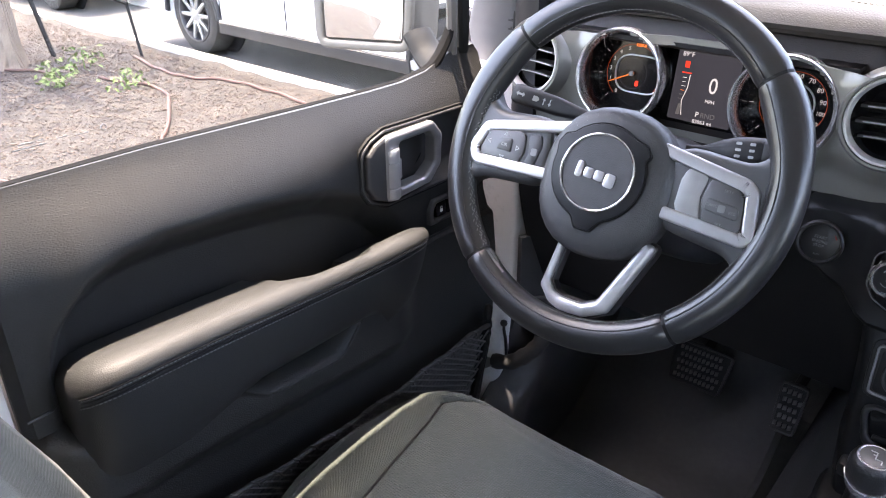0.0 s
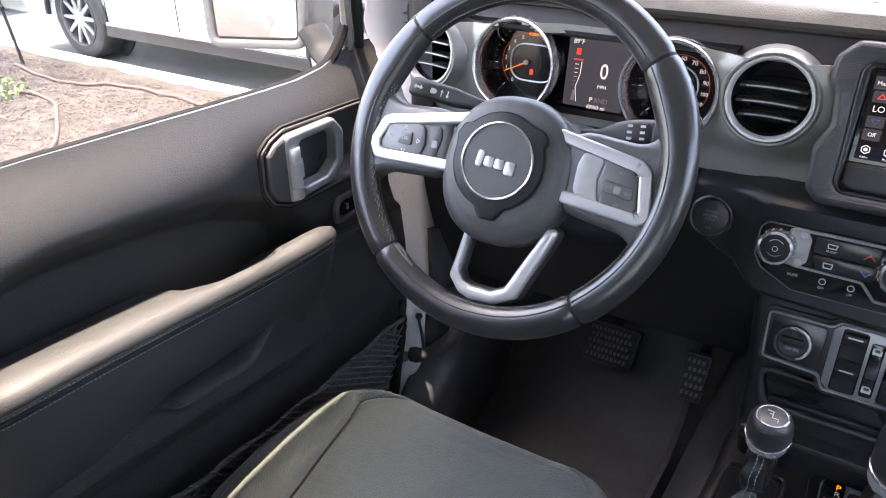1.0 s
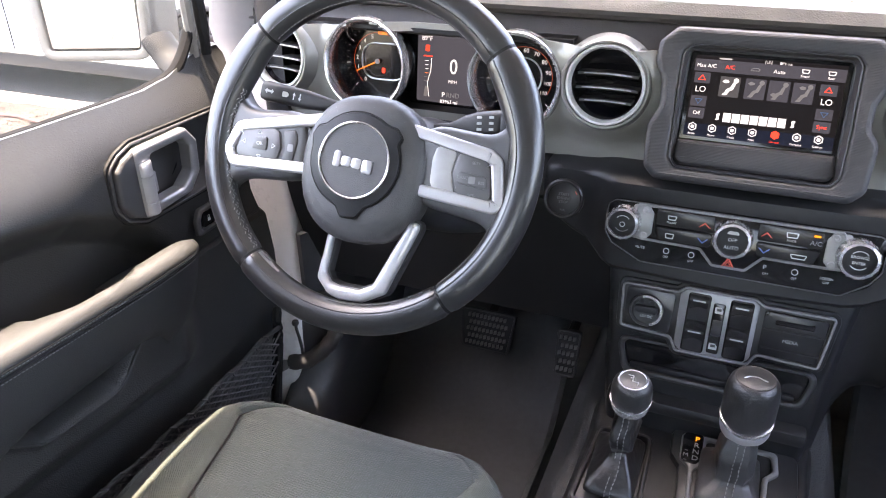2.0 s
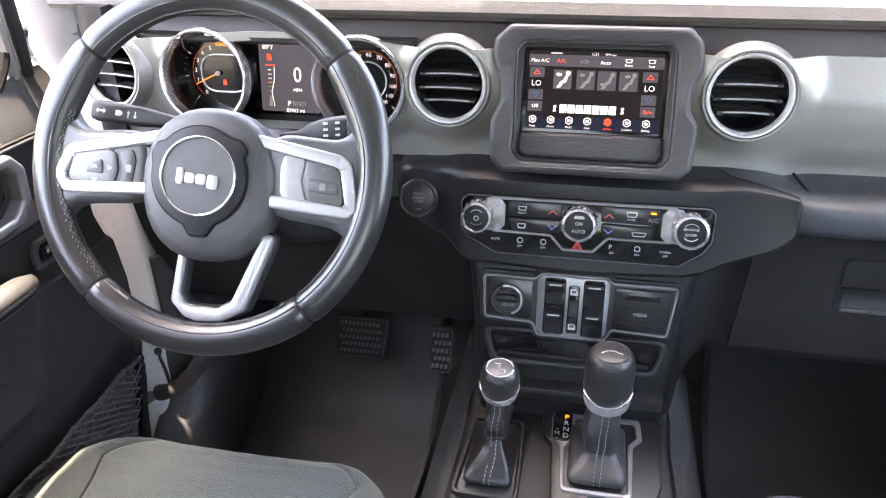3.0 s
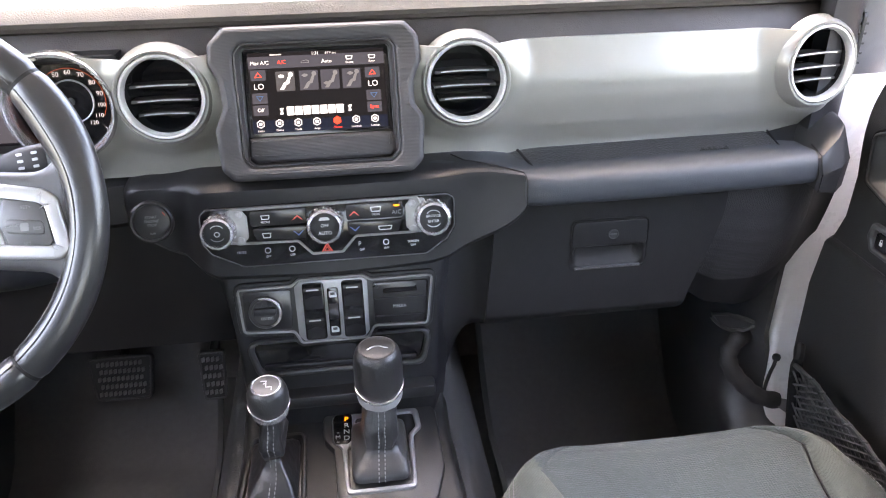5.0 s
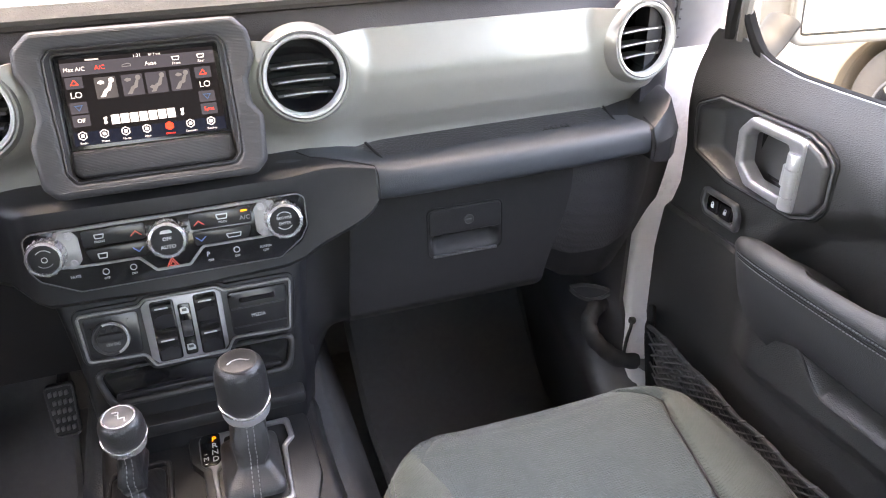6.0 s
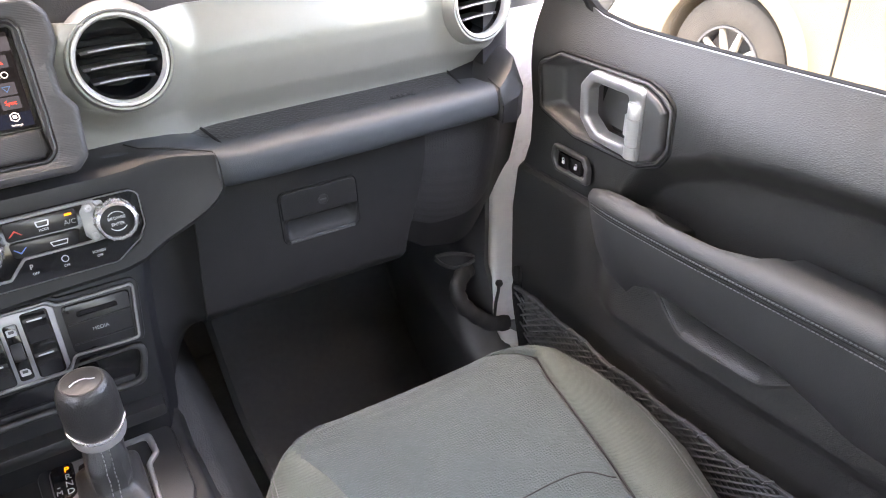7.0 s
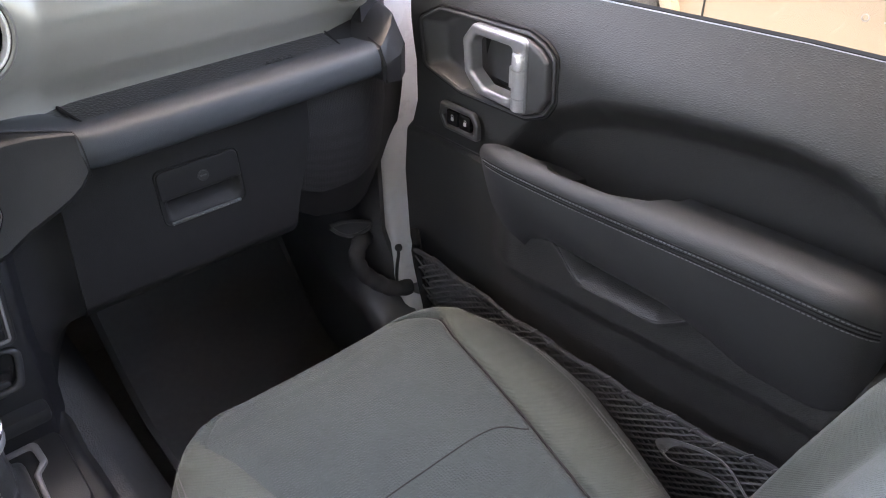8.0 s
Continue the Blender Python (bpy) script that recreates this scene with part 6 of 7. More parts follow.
part("cap", plate(at(GK, 0, 0, 0.0703), circle(0.0185, 36), 0.0018, 0.0006), CONSOLE, kn, "dark grey cap")
part("cap_mark", tube([at(GK, 0, 0, 0.0724) @ Vector(p) for p in ((-0.011, -0.003, 0), (-0.006, 0.001, 0), (-0.002, 0.002, 0), (0.003, 0.002, 0), (0.008, -0.001, 0), (0.012, -0.002, 0))], 0.0007, 5), SATIN, kn)

# ---- doors ----
RECESS = [(-0.012, 0.862), (-0.055, 0.883), (-0.209, 0.886), (-0.232, 0.878), (-0.248, 0.866), (-0.250, 0.818), (-0.236, 0.797), (-0.207, 0.785), (-0.090, 0.784), (-0.018, 0.802)]
SCALLOP_Y = [-0.66, -0.645, -0.605, -0.57, -0.52, -0.41, -0.31, -0.23, -0.175, -0.16]
SCALLOP_Z = [0.74, 0.79, 0.832, 0.846, 0.851, 0.842, 0.826, 0.787, 0.735, 0.72]


def within(y, z, poly):
    """A signed distance to a convex outline, positive inside."""
    d = 1.0
    k = len(poly)
    cy, cz = sum(p[0] for p in poly) / k, sum(p[1] for p in poly) / k
    for i in range(k):
        a, b = poly[i], poly[(i + 1) % k]
        n = Vector((b[1] - a[1], a[0] - b[0])).normalized()
        e = (y - a[0]) * n.x + (z - a[1]) * n.y
        if (cy - a[0]) * n.x + (cz - a[1]) * n.y < 0:
            e = -e
        d = min(d, e)
    return d


def door_front(z):
    return lerp(z, [0.30, 0.36, 0.42, 0.50, 0.62, 0.69, 0.74, 0.80, 0.87, 0.915, 0.94, 0.955], [-0.05, -0.012, 0.02, 0.045, 0.048, 0.038, 0.018, 0.012, 0.020, 0.032, 0.036, 0.026])


def sill_line(y):
    return lerp(y, [-0.70, -0.50, -0.30, -0.20, -0.14, -0.09, -0.045, -0.015, 0.02], [0.938, 0.937, 0.931, 0.929, 0.929, 0.934, 0.947, 0.954, 0.952])


def panel_x(y, z):
    """How far out from the car's middle the door's inner face stands."""
    x = 0.690 + 0.036 * ease(z, 0.840, 0.955) ** 1.7 - 0.006 * ease(z, 0.70, 0.84)
    zs = lerp(y, SCALLOP_Y, SCALLOP_Z)
    # the upper panel swells inward to the edge of the hollow
    x -= 0.009 * math.exp(-((z - zs - 0.010) / 0.05) ** 2) * ease(-y, 0.225, 0.33) * ease(y, -0.67, -0.60)
    x += 0.040 * ease(zs - z, -0.018, 0.034) * ease(z, 0.665, 0.690) * ease(-y, 0.155, 0.215) * ease(y, -0.665, -0.615)
    low = ease(0.70 - z, 0.0, 0.02) * ease(-y, 0.15, 0.22) * ease(y, -0.70, -0.64)
    fold = lerp(y, [-0.56, -0.165], [0.601, 0.572])
    x -= low * (0.010 * ease(z, 0.48, 0.58) + 0.018 * ease(z, fold - 0.028, fold + 0.010) + 0.006)
    x -= 0.008 * ease(0.698 - z, 0.0, 0.004) * (1 - low)
    # the pull pocket and its raised lip
    px = within(y, z, [(-0.288, 0.668), (-0.335, 0.627), (-0.441, 0.634), (-0.476, 0.658), (-0.46, 0.674)])
    x += 0.030 * ease(px, -0.001, 0.016)
    lip = 1.0
    for (ya, za), (yb, zb) in (((-0.280, 0.668), (-0.333, 0.622)), ((-0.333, 0.622), (-0.442, 0.629)), ((-0.442, 0.629), (-0.480, 0.656))):
        t = min(max(((y - ya) * (yb - ya) + (z - za) * (zb - za)) / ((yb - ya) ** 2 + (zb - za) ** 2), 0), 1)
        lip = min(lip, math.hypot(y - ya - t * (yb - ya), z - za - t * (zb - za)))
    x -= 0.006 * math.exp(-(lip / 0.0045) ** 2)
    hx = within(y, z, RECESS)
    x += 0.030 * ease(hx, 0.001, 0.010) * ease(y, -0.245, -0.20)
    return x


def car_door(s, label):
    d = thing("door_1" if s > 0 else "door_2", (s * 0.73, -0.33, 0.26), label, "car door", "front doors", "structure")
    P = lambda x, y, z: (s * x, y, z)

    def skin(u, v):
        z = 0.31 + (sill_line(-0.7 + 0.72 * (1 - u)) - 0.31) * v
        y0 = door_front(z)
        y = y0 + (-0.688 - y0) * u
        z = 0.31 + (sill_line(y) - 0.31) * v
        e = ease(u, 0.0, 0.012) * ease(1 - u, 0.0, 0.012)
        return P(panel_x(y, z) + 0.012 * (1 - e), y, z)

    part("inner_panel", sheet(skin, 250, 220, (s * 0.006, 0, 0)), SOFT, d, "grained soft black inner panel")
    part("outer_skin", sheet(lambda u, v: P(0.775, 0.06 - 0.76 * u, 0.27 + (0.895 - 0.27) * v), 2, 2, (-s * 0.03, 0, 0)), WHITE, d, "white outer skin")
    part("rear_edge", box((min(s * 0.70, s * 0.772), -0.712, 0.28), (max(s * 0.70, s * 0.772), -0.690, 0.93), 0.006), WHITE, d, "white painted rear edge")
    part("seam", tube([P(panel_x(y, 0.699) - 0.0008, y, 0.699) for y in [0.02 - 0.02 * i for i in range(9)]], 0.0016, 6), HARD, d)
    part("seam", tube([P(panel_x(y, 0.722) - 0.001, y, 0.722) for y in (-0.645, -0.66, -0.675, -0.684)], 0.0016, 6), HARD, d)

    # window: weather strip, pane and upper frame
    ys = [-0.70 + 0.02 * i for i in range(31)] + [-0.085, -0.075, -0.066, -0.057, -0.049, -0.043, -0.038, -0.034, -0.031]
    part("weather_strip", loft([[P(0.722 + a, y, sill_line(y) + b + 0.034 * max((y + 0.080) / 0.049, 0.0) ** 2) for a, b in ((0.0, -0.016), (-0.006, -0.013), (-0.007, -0.006), (-0.003, 0.0006), (0.005, 0.0012), (0.008, -0.001), (0.008, -0.012))] for y in ys]), SEAL, d, "black rubber weather strip")
    pane = part("window_pane", sheet(lambda u, v: P(0.733 - 0.055 * v, (-0.70 + 0.70 * u) if v < 0.1 else (-0.70 + (0.70 - 0.10 * v) * u), 0.90 + 0.52 * v), 2, 3, (s * 0.004, 0, 0)), GLASS, d, "clear side window")
    pane.visible_shadow = False
    part("window_frame", tube(smooth_line([P(0.720, -0.006, 0.945), P(0.716, -0.010, 1.0), P(0.708, -0.024, 1.12), P(0.692, -0.060, 1.30), P(0.682, -0.085, 1.40), P(0.68, -0.20, 1.425), P(0.68, -0.68, 1.43)], 6), 0.009, 8, flat=0.9), RUBBER, d, "black window seal")
    # White painted upright; taupe puts its shade into the colour.
    part("frame_upright", tube(smooth_line([P(0.724, -0.025, 0.945), P(0.720, -0.029, 1.0), P(0.712, -0.043, 1.12), P(0.696, -0.079, 1.30), P(0.686, -0.104, 1.40)], 6), 0.008, 8, flat=0.9), MIRRORCASE, d, "window upright, white paint toned to taupe for shade")
    for gy, gz, gw in ((-0.602, 0.9665, 0.022), (-0.604, 0.9625, 0.030), (-0.574, 0.9645, 0.010), (-0.556, 0.9630, 0.012)):
        part("glass_mark", plate(sided(0.7285, gy, gz, s), rect(gw, 0.0012, 0.0004, 2), 0.0004, 0.0001, 1), PRINT_DIM, pane)
    part("glass_mark", surround(sided(0.7285, -0.535, 0.9640, s), circle(0.0032, 20), circle(0.0024, 20), 0.0004, 0.0001, 1), PRINT_DIM, pane)

    # armrest: the side face, the stitched top and the grip cup
    def arm_section(y, k, cup):
        back = 0.745 - 0.054 * cup
        pts = [(0.715, 0.64), (0.715, back), (0.690, back + 0.006 * (1 - cup)), (0.670 - 0.010 * cup, back + 0.016 * (1 - cup)), (0.655 - 0.018 * cup, 0.766 - 0.036 * cup), (0.640 - 0.011 * cup, 0.7690 - 0.0015 * cup), (0.622 - 0.002 * cup, 0.7700), (0.613, 0.7660), (0.6085, 0.7585), (0.610, 0.751), (0.613, 0.7475), (0.613, 0.7445), (0.617, 0.730), (0.627, 0.70), (0.640, 0.672), (0.654, 0.656), (0.674, 0.646)]
        low = 0.026 * (1 - ease(-y, 0.28, 0.42))
        # away from the pull pocket the side runs down smoothly into the panel
        skirt = max(ease(-y, 0.480, 0.515), ease(y, -0.275, -0.245))
        for i, a, b in ((13, 0.6265, 0.698), (14, 0.6365, 0.670), (15, 0.6450, 0.648), (16, 0.6600, 0.622)):
            pts[i] = (pts[i][0] + (a - pts[i][0]) * skirt, pts[i][1] + (b - pts[i][1]) * skirt)
        for i, c in ((1, 1.0), (2, 0.95), (3, 0.8), (4, 0.5), (5, 0.14)):
            pts[i] = (pts[i][0], pts[i][1] - low * c * (1 - 0.7 * cup))
        return [P(0.715 + (a - 0.715) * k, y, arm_z(b, y, k)) for a, b in pts]

    def arm_z(b, y, k):
        return 0.665 + (b - 0.665) * (0.30 + 0.70 * k) + 0.017 * ease(-y, 0.25, 0.64) * ease(b, 0.68, 0.77)
    secs = []
    arm_rows = ((-0.132, 0.22), (-0.137, 0.34), (-0.147, 0.48), (-0.162, 0.62), (-0.180, 0.76), (-0.198, 0.88), (-0.217, 0.955), (-0.24, 1.0), (-0.265, 1.0), (-0.28, 1.0), (-0.286, 1.0), (-0.291, 1.0), (-0.296, 1.0), (-0.31, 1.0), (-0.34, 1.0), (-0.37, 1.0), (-0.38, 1.0), (-0.39, 1.0), (-0.40, 1.0), (-0.41, 1.0), (-0.42, 1.0), (-0.45, 1.0), (-0.50, 1.0), (-0.55, 1.0), (-0.60, 1.0), (-0.616, 0.985), (-0.628, 0.95), (-0.638, 0.885), (-0.645, 0.79), (-0.649, 0.66), (-0.651, 0.50))
    for y, k in arm_rows:
        cup = ease(-y, 0.278, 0.297) * (1 - ease(-y, 0.372, 0.420))
        secs.append(arm_section(y, k, cup))
    arm = part("armrest", loft(secs), ARMHIDE, d, "padded black armrest with grey stitching", sharp=50)
    for zz, xx in ((0.7535, 0.6085), (0.7435, 0.6130)):
        part("stitching", stitches([P(0.715 + (xx - 0.715) * k, y, arm_z(zz, y, k)) for y, k in arm_rows[5:-1]], 0.0045, 0.0008, 0.72), MIDTHREAD, arm)

    for zz, xx in ((0.7555, 0.6088), (0.7505, 0.6102), (0.7455, 0.6129)):
        part("seam_groove", tube([P(0.715 + (xx - 0.0002 - 0.715) * k, y, arm_z(zz, y, k)) for y, k in arm_rows[5:-1]], 0.0008, 6), RUBBER, arm)

    lip_line = smooth_line([(-0.279, 0.671), (-0.300, 0.652), (-0.322, 0.6305), (-0.336, 0.6225), (-0.36, 0.6225), (-0.40, 0.6252), (-0.436, 0.6282), (-0.455, 0.637), (-0.481, 0.657)], 6)
    part("pocket_lip", tube([P(panel_x(q[0], q[1]) + 0.0005, q[0], q[1]) for q in lip_line], 0.0020, 8), SOFT, d, "raised edge of the pull pocket")
    # inside handle
    m = sided(0.686, 0.0, 0.0, s)
    flip = lambda pts: [(-s * a, b) for a, b in pts][::-s]
    ring = rounded(flip(RECESS), 0.012)
    part("handle_bezel", surround(m, inset(ring, -0.002), inset(ring, 0.002), 0.0065, 0.0018, 3), BEZEL, d, "dark grey handle bezel")
    dish = bmesh.new()
    rows_ = []
    mx, my = sum(q[0] for q in ring) / len(ring), sum(q[1] for q in ring) / len(ring)
    for kk in (0.995, 0.985, 0.97, 0.95, 0.92, 0.89, 0.86, 0.82, 0.78, 0.70):
        rows_.append([dish.verts.new(m @ Vector((mx + (px - mx) * kk, my + (py - my) * kk, 0.0035 - 0.0245 * ease(1 - kk, 0.008, 0.19) * ease(-s * (mx + (px - mx) * kk), -0.235, -0.19)))) for px, py in ring])
    for ra, rb in zip(rows_, rows_[1:]):
        bridge(dish, ra, rb)
    dish.faces.new(rows_[-1])
    part("handle_dish", dish, BEZEL, d, "smooth dark grey dish behind the handle", sharp=60)
    part("bezel_gap", surround(m, inset(ring, -0.0055), inset(ring, -0.0025), 0.004, 0.001), RUBBER, d)
    back = rounded(flip([(-0.200, 0.882), (-0.210, 0.882), (-0.231, 0.874), (-0.244, 0.863), (-0.246, 0.820), (-0.234, 0.801), (-0.207, 0.789), (-0.196, 0.789)]), 0.006)
    part("bezel_block", plate(m, back, 0.013, 0.005, 3), BEZEL, d, "dark grey rear half of the bezel")
    handle = part("door_handle", surround(at(m, 0, 0, -0.003), rounded(flip([(-0.216, 0.791), (-0.132, 0.796), (-0.110, 0.818), (-0.107, 0.861), (-0.125, 0.882), (-0.216, 0.882)]), 0.010), rounded(flip([(-0.192, 0.806), (-0.146, 0.807), (-0.124, 0.823), (-0.122, 0.857), (-0.132, 0.869), (-0.192, 0.869)]), 0.007), 0.0195, 0.005, 4), HANDLEMETAL, d, "satin silver pull handle")
    part("pivot", lathe(onto((s * 0.6745, -0.2035, 0.7955), (1, 0, 0), (0, 1, 0)), [(0.010, 0.0), (0.0108, 0.001), (0.0108, 0.0155), (0.0098, 0.016), (0.0098, 0.0170), (0.0108, 0.0175), (0.0108, 0.0495), (0.0098, 0.050), (0.0098, 0.051), (0.0108, 0.0515), (0.0108, 0.067), (0.0098, 0.0685)], 28), SATIN, handle, "satin silver hinge barrel")
    part("lock_tab", plate(at(m, 0, 0, 0.004), rounded(flip([(-0.196, 0.818), (-0.186, 0.819), (-0.1865, 0.846), (-0.196, 0.846)]), 0.002), 0.010, 0.002), SATIN, handle)
    # Black plate stands in for the deep shade behind the handle.
    part("well_shade", plate(at(m, 0, 0, -0.0205), rounded(flip([(-0.200, 0.803), (-0.140, 0.803), (-0.116, 0.822), (-0.114, 0.858), (-0.128, 0.874), (-0.200, 0.874)]), 0.008), 0.003, 0.001), RUBBER, d, "black plate for the shade in the finger well")
    # lock switch
    lm = sided(0.6815, -0.0915, 0.7435, s) @ Matrix.Diagonal((1.08, 1.15, 1, 1))
    pad = part("lock_switch", surround(lm, rounded(flip([(-0.036, -0.016), (0.026, -0.016), (0.036, 0.0), (0.032, 0.017), (-0.028, 0.017), (-0.036, 0.004)]), 0.006), rounded(flip([(-0.028, -0.010), (0.021, -0.010), (0.028, 0.0), (0.025, 0.011), (-0.022, 0.011), (-0.028, 0.003)]), 0.004), 0.007, 0.0028, 3), BEZEL, d, "small black lock switch")
    for k in (-1, 1):
        b = part("button", plate(at(lm, k * 0.0115, 0, 0.0), rect(0.021, 0.018, 0.003), 0.005, 0.001), GLOSS, pad)
        part("icon", plate(at(lm, k * 0.0115, -0.001, 0.005), rect(0.005, 0.004, 0.0008, 2), 0.0004, 0.0001, 1), PRINT, b)
        part("icon", surround(at(lm, k * 0.0115 + (0.001 if k > 0 else 0), 0.0025, 0.005), circle(0.0022, 12), circle(0.0014, 12), 0.0004, 0.0001, 1), PRINT, b)

    # net pocket
    net = part("net_pocket", tube(smooth_line([P(0.662, -0.038, 0.33), P(0.655, -0.032, 0.42), P(0.65, -0.02, 0.50), P(0.645, -0.028, 0.535), P(0.652, -0.016, 0.545), P(0.66, -0.012, 0.50), P(0.668, -0.02, 0.42), P(0.672, -0.034, 0.33)], 4), 0.007, 8), RUBBER, d, "black cord net pocket")
    top = lambda y: lerp(y, [-0.66, -0.598, -0.506, -0.443, -0.333, -0.25, -0.14, -0.09, -0.035], [0.555, 0.547, 0.532, 0.526, 0.522, 0.520, 0.526, 0.529, 0.528])
    edge = [P(0.638 + 0.002 * math.sin(y * 60), y, top(y)) for y in [-0.035 - 0.01 * i for i in range(62)]]
    part("net_edge", tube(edge, [0.0034 + 0.0007 * math.sin(i * 1.7) for i in range(62)], 8), NETROPE, net, "twisted black edge cord")
    for i in range(3, 60, 3):
        a, b = Vector(edge[i]), Vector(edge[i + 1])
        part("binding", tube([a + Vector((s * -0.002, 0, -0.006)), a.lerp(b, 0.3) + Vector((s * -0.0045, 0, 0.001)), b + Vector((0, 0, 0.0052))], 0.0016, 5), NET, net)
    bm = bmesh.new()
    for i in range(70):
        for w in (1, -1):
            y0 = 0.24 - 0.016 * i + (0.0 if w > 0 else -0.10)
            pts = []
            for j in range(13):
                t = j / 12
                y = y0 - w * 0.30 * t
                z = top(max(min(y, -0.04), -0.65)) - 0.003 - 0.20 * t
                yf = -0.02 - 0.05 * ease(0.52 - z, 0.0, 0.18)
                if y > yf or y < -0.66:
                    continue
                pts.append(P(0.642 + 0.012 * t + 0.001 * w, y, z))
            if len(pts) > 2:
                tube(pts, 0.0017, 4, bm)
    part("net_mesh", bm, NET, net, kind="stuff")
    return d


car_door(1, "grained black passenger's car door with armrest and net pocket")
car_door(-1, "grained black driver's car door with armrest and net pocket")


def pull_strap():
    st = thing("pull_strap", (0.625, -0.54, 0.42), "looped grey webbing strap between seat and door", "strap")
    line = smooth_line([(0.60, -0.66, 0.465), (0.612, -0.605, 0.500), (0.622, -0.565, 0.506), (0.627, -0.522, 0.484), (0.628, -0.499, 0.480), (0.629, -0.4905, 0.489), (0.628, -0.497, 0.503), (0.627, -0.5145, 0.516), (0.623, -0.562, 0.533), (0.613, -0.60, 0.519), (0.60, -0.66, 0.480)], 6)
    part("webbing", tube(line, 0.0085, 8, flat=0.16, up=(0.8, 0, 0.6)), WEB, st)


pull_strap()


# ---- seats ----
def seat(cx, dy, label):
    st = thing("bucket_seat", (cx, -0.40 + dy, 0.16), label, "car seat", "front seats")
    W = 0.2535

    XS = [1.0, 0.992, 0.975, 0.95, 0.92, 0.885, 0.85, 0.81, 0.775, 0.745, 0.725, 0.712, 0.704, 0.698, 0.690, 0.678, 0.66, 0.62, 0.55, 0.45, 0.33, 0.2, 0.07]

    def crown(q, k):
        """The cushion's height over its top line, from the middle (0) to its side (1)."""
        return k * (0.013 * ease(q, 0.62, 0.84) - 0.004 * (1 - ease(q, 0.0, 0.6))) - 0.064 * (1 - math.sqrt(max(0.0, 1 - ease(q, 0.70, 1.0) ** 2.2)))

    def seam_x(y):
        """How far from the middle the sewn seam runs; it draws in towards the rear."""
        return lerp(y, [-0.70, -0.56, -0.512, -0.467, -0.382, -0.326, -0.244, -0.199, -0.17], [0.088, 0.091, 0.098, 0.107, 0.125, 0.135, 0.149, 0.163, 0.170])

    def section(y, w, top, bot, k):
        """One slice across the cushion; k fades the bolsters in towards the rear."""
        half = []
        sx = min(seam_x(y), w * 0.75)
        for q in XS:
            x = q / 0.698 * sx if q <= 0.698 else sx + (q - 0.698) / 0.302 * (w - sx)
            groove = math.exp(-((x - sx) / 0.0035) ** 2) * ease(k, 0.3, 0.6)
            half.append((x, top + crown(q, k), groove))
        # deep seam towards the door, flat seam towards the console
        deep = (0.008, 0.0022) if cx > 0 else (0.0022, 0.008)
        line = [(x, z - deep[0] * g) for x, z, g in half] + [(-x, z - deep[1] * g) for x, z, g in half[::-1]]
        low = [(-w * 1.0, bot + 0.02), (-w * 0.93, bot), (0, bot), (w * 0.93, bot), (w * 1.0, bot + 0.02)]
        return [(cx + x, y + dy, z) for x, z in line + low]
    rows = [(-0.140, 0.22, 0.500, 0.45, 0.0), (-0.141, 0.36, 0.512, 0.42, 0.1), (-0.146, 0.48, 0.524, 0.40, 0.2), (-0.154, 0.61, 0.533, 0.38, 0.35), (-0.167, 0.72, 0.540, 0.36, 0.5), (-0.185, 0.80, 0.545, 0.35, 0.65), (-0.21, 0.87, 0.548, 0.34, 0.8), (-0.255, 0.945, 0.549, 0.33, 1), (-0.32, 1.0, 0.547, 0.33, 1), (-0.385, 0.985, 0.543, 0.33, 1), (-0.47, 0.88, 0.538, 0.33, 1), (-0.54, 0.78, 0.533, 0.33, 1), (-0.60, 0.72, 0.530, 0.33, 1), (-0.68, 0.70, 0.528, 0.33, 1)]
    fine = []
    for (a, b) in zip(rows, rows[1:]):
        for j in range(4):
            t = j / 4
            fine.append([p + (q - p) * t for p, q in zip(a, b)])
    fine.append(list(rows[-1]))
    full = loft([section(y, W * w, t, b, k) for y, w, t, b, k in fine])
    # the middle panel and the bolsters are sewn of two cloths
    mid, side = full.copy(), full.copy()
    for bm, keep in ((mid, True), (side, False)):
        gone = [f for f in bm.faces if (abs(f.calc_center_median().x - cx) < seam_x(f.calc_center_median().y - dy) - 0.0005 and f.calc_center_median().z > 0.44) != keep]
        bmesh.ops.delete(bm, geom=gone, context="FACES")
    full.free()
    part("cushion", mid, FABRIC, st, "grey woven cloth cushion", sharp=60)
    part("bolster", side, BOLSTER, st, "grey twill side bolsters", sharp=60)

    def on_top(y, q):
        """A place on the cushion at y, q of the way from the middle past the seam to the side."""
        w = W * lerp(y, [r[0] for r in rows][::-1], [r[1] for r in rows][::-1])
        sx = min(seam_x(y), w * 0.75)
        x = q / 0.698 * sx if q <= 0.698 else sx + (q - 0.698) / 0.302 * (w - sx)
        t = lerp(y, [r[0] for r in rows][::-1], [r[2] for r in rows][::-1])
        k = lerp(y, [r[0] for r in rows][::-1], [r[4] for r in rows][::-1])
        return x, t + crown(q, k)

    for sd in (1, -1):
        line = []
        for i in range(38):
            y = -0.178 - 0.0125 * i
            x, z = on_top(y, 0.698)
            line.append((cx + sd * x, y + dy, z - (0.0062 if sd * cx > 0 else 0.0028)))
        # A thin dark tube drawn as the dark line of the plain seam.
        part("seam_line", tube(line, 0.0015 if sd * cx > 0 else 0.0009, 6), SEAMBLACK if sd * cx > 0 else DARKTHREAD, st, "dark line of the sewn seam")
        for q in (0.892, 0.912):
            line = []
            for i in range(38):
                y = -0.19 - 0.0125 * i
                x, z = on_top(y, q)
                line.append((cx + sd * x, y + dy, z + 0.0014))
            part("stitching", stitches(line, 0.005, 0.0008), MIDTHREAD, st)
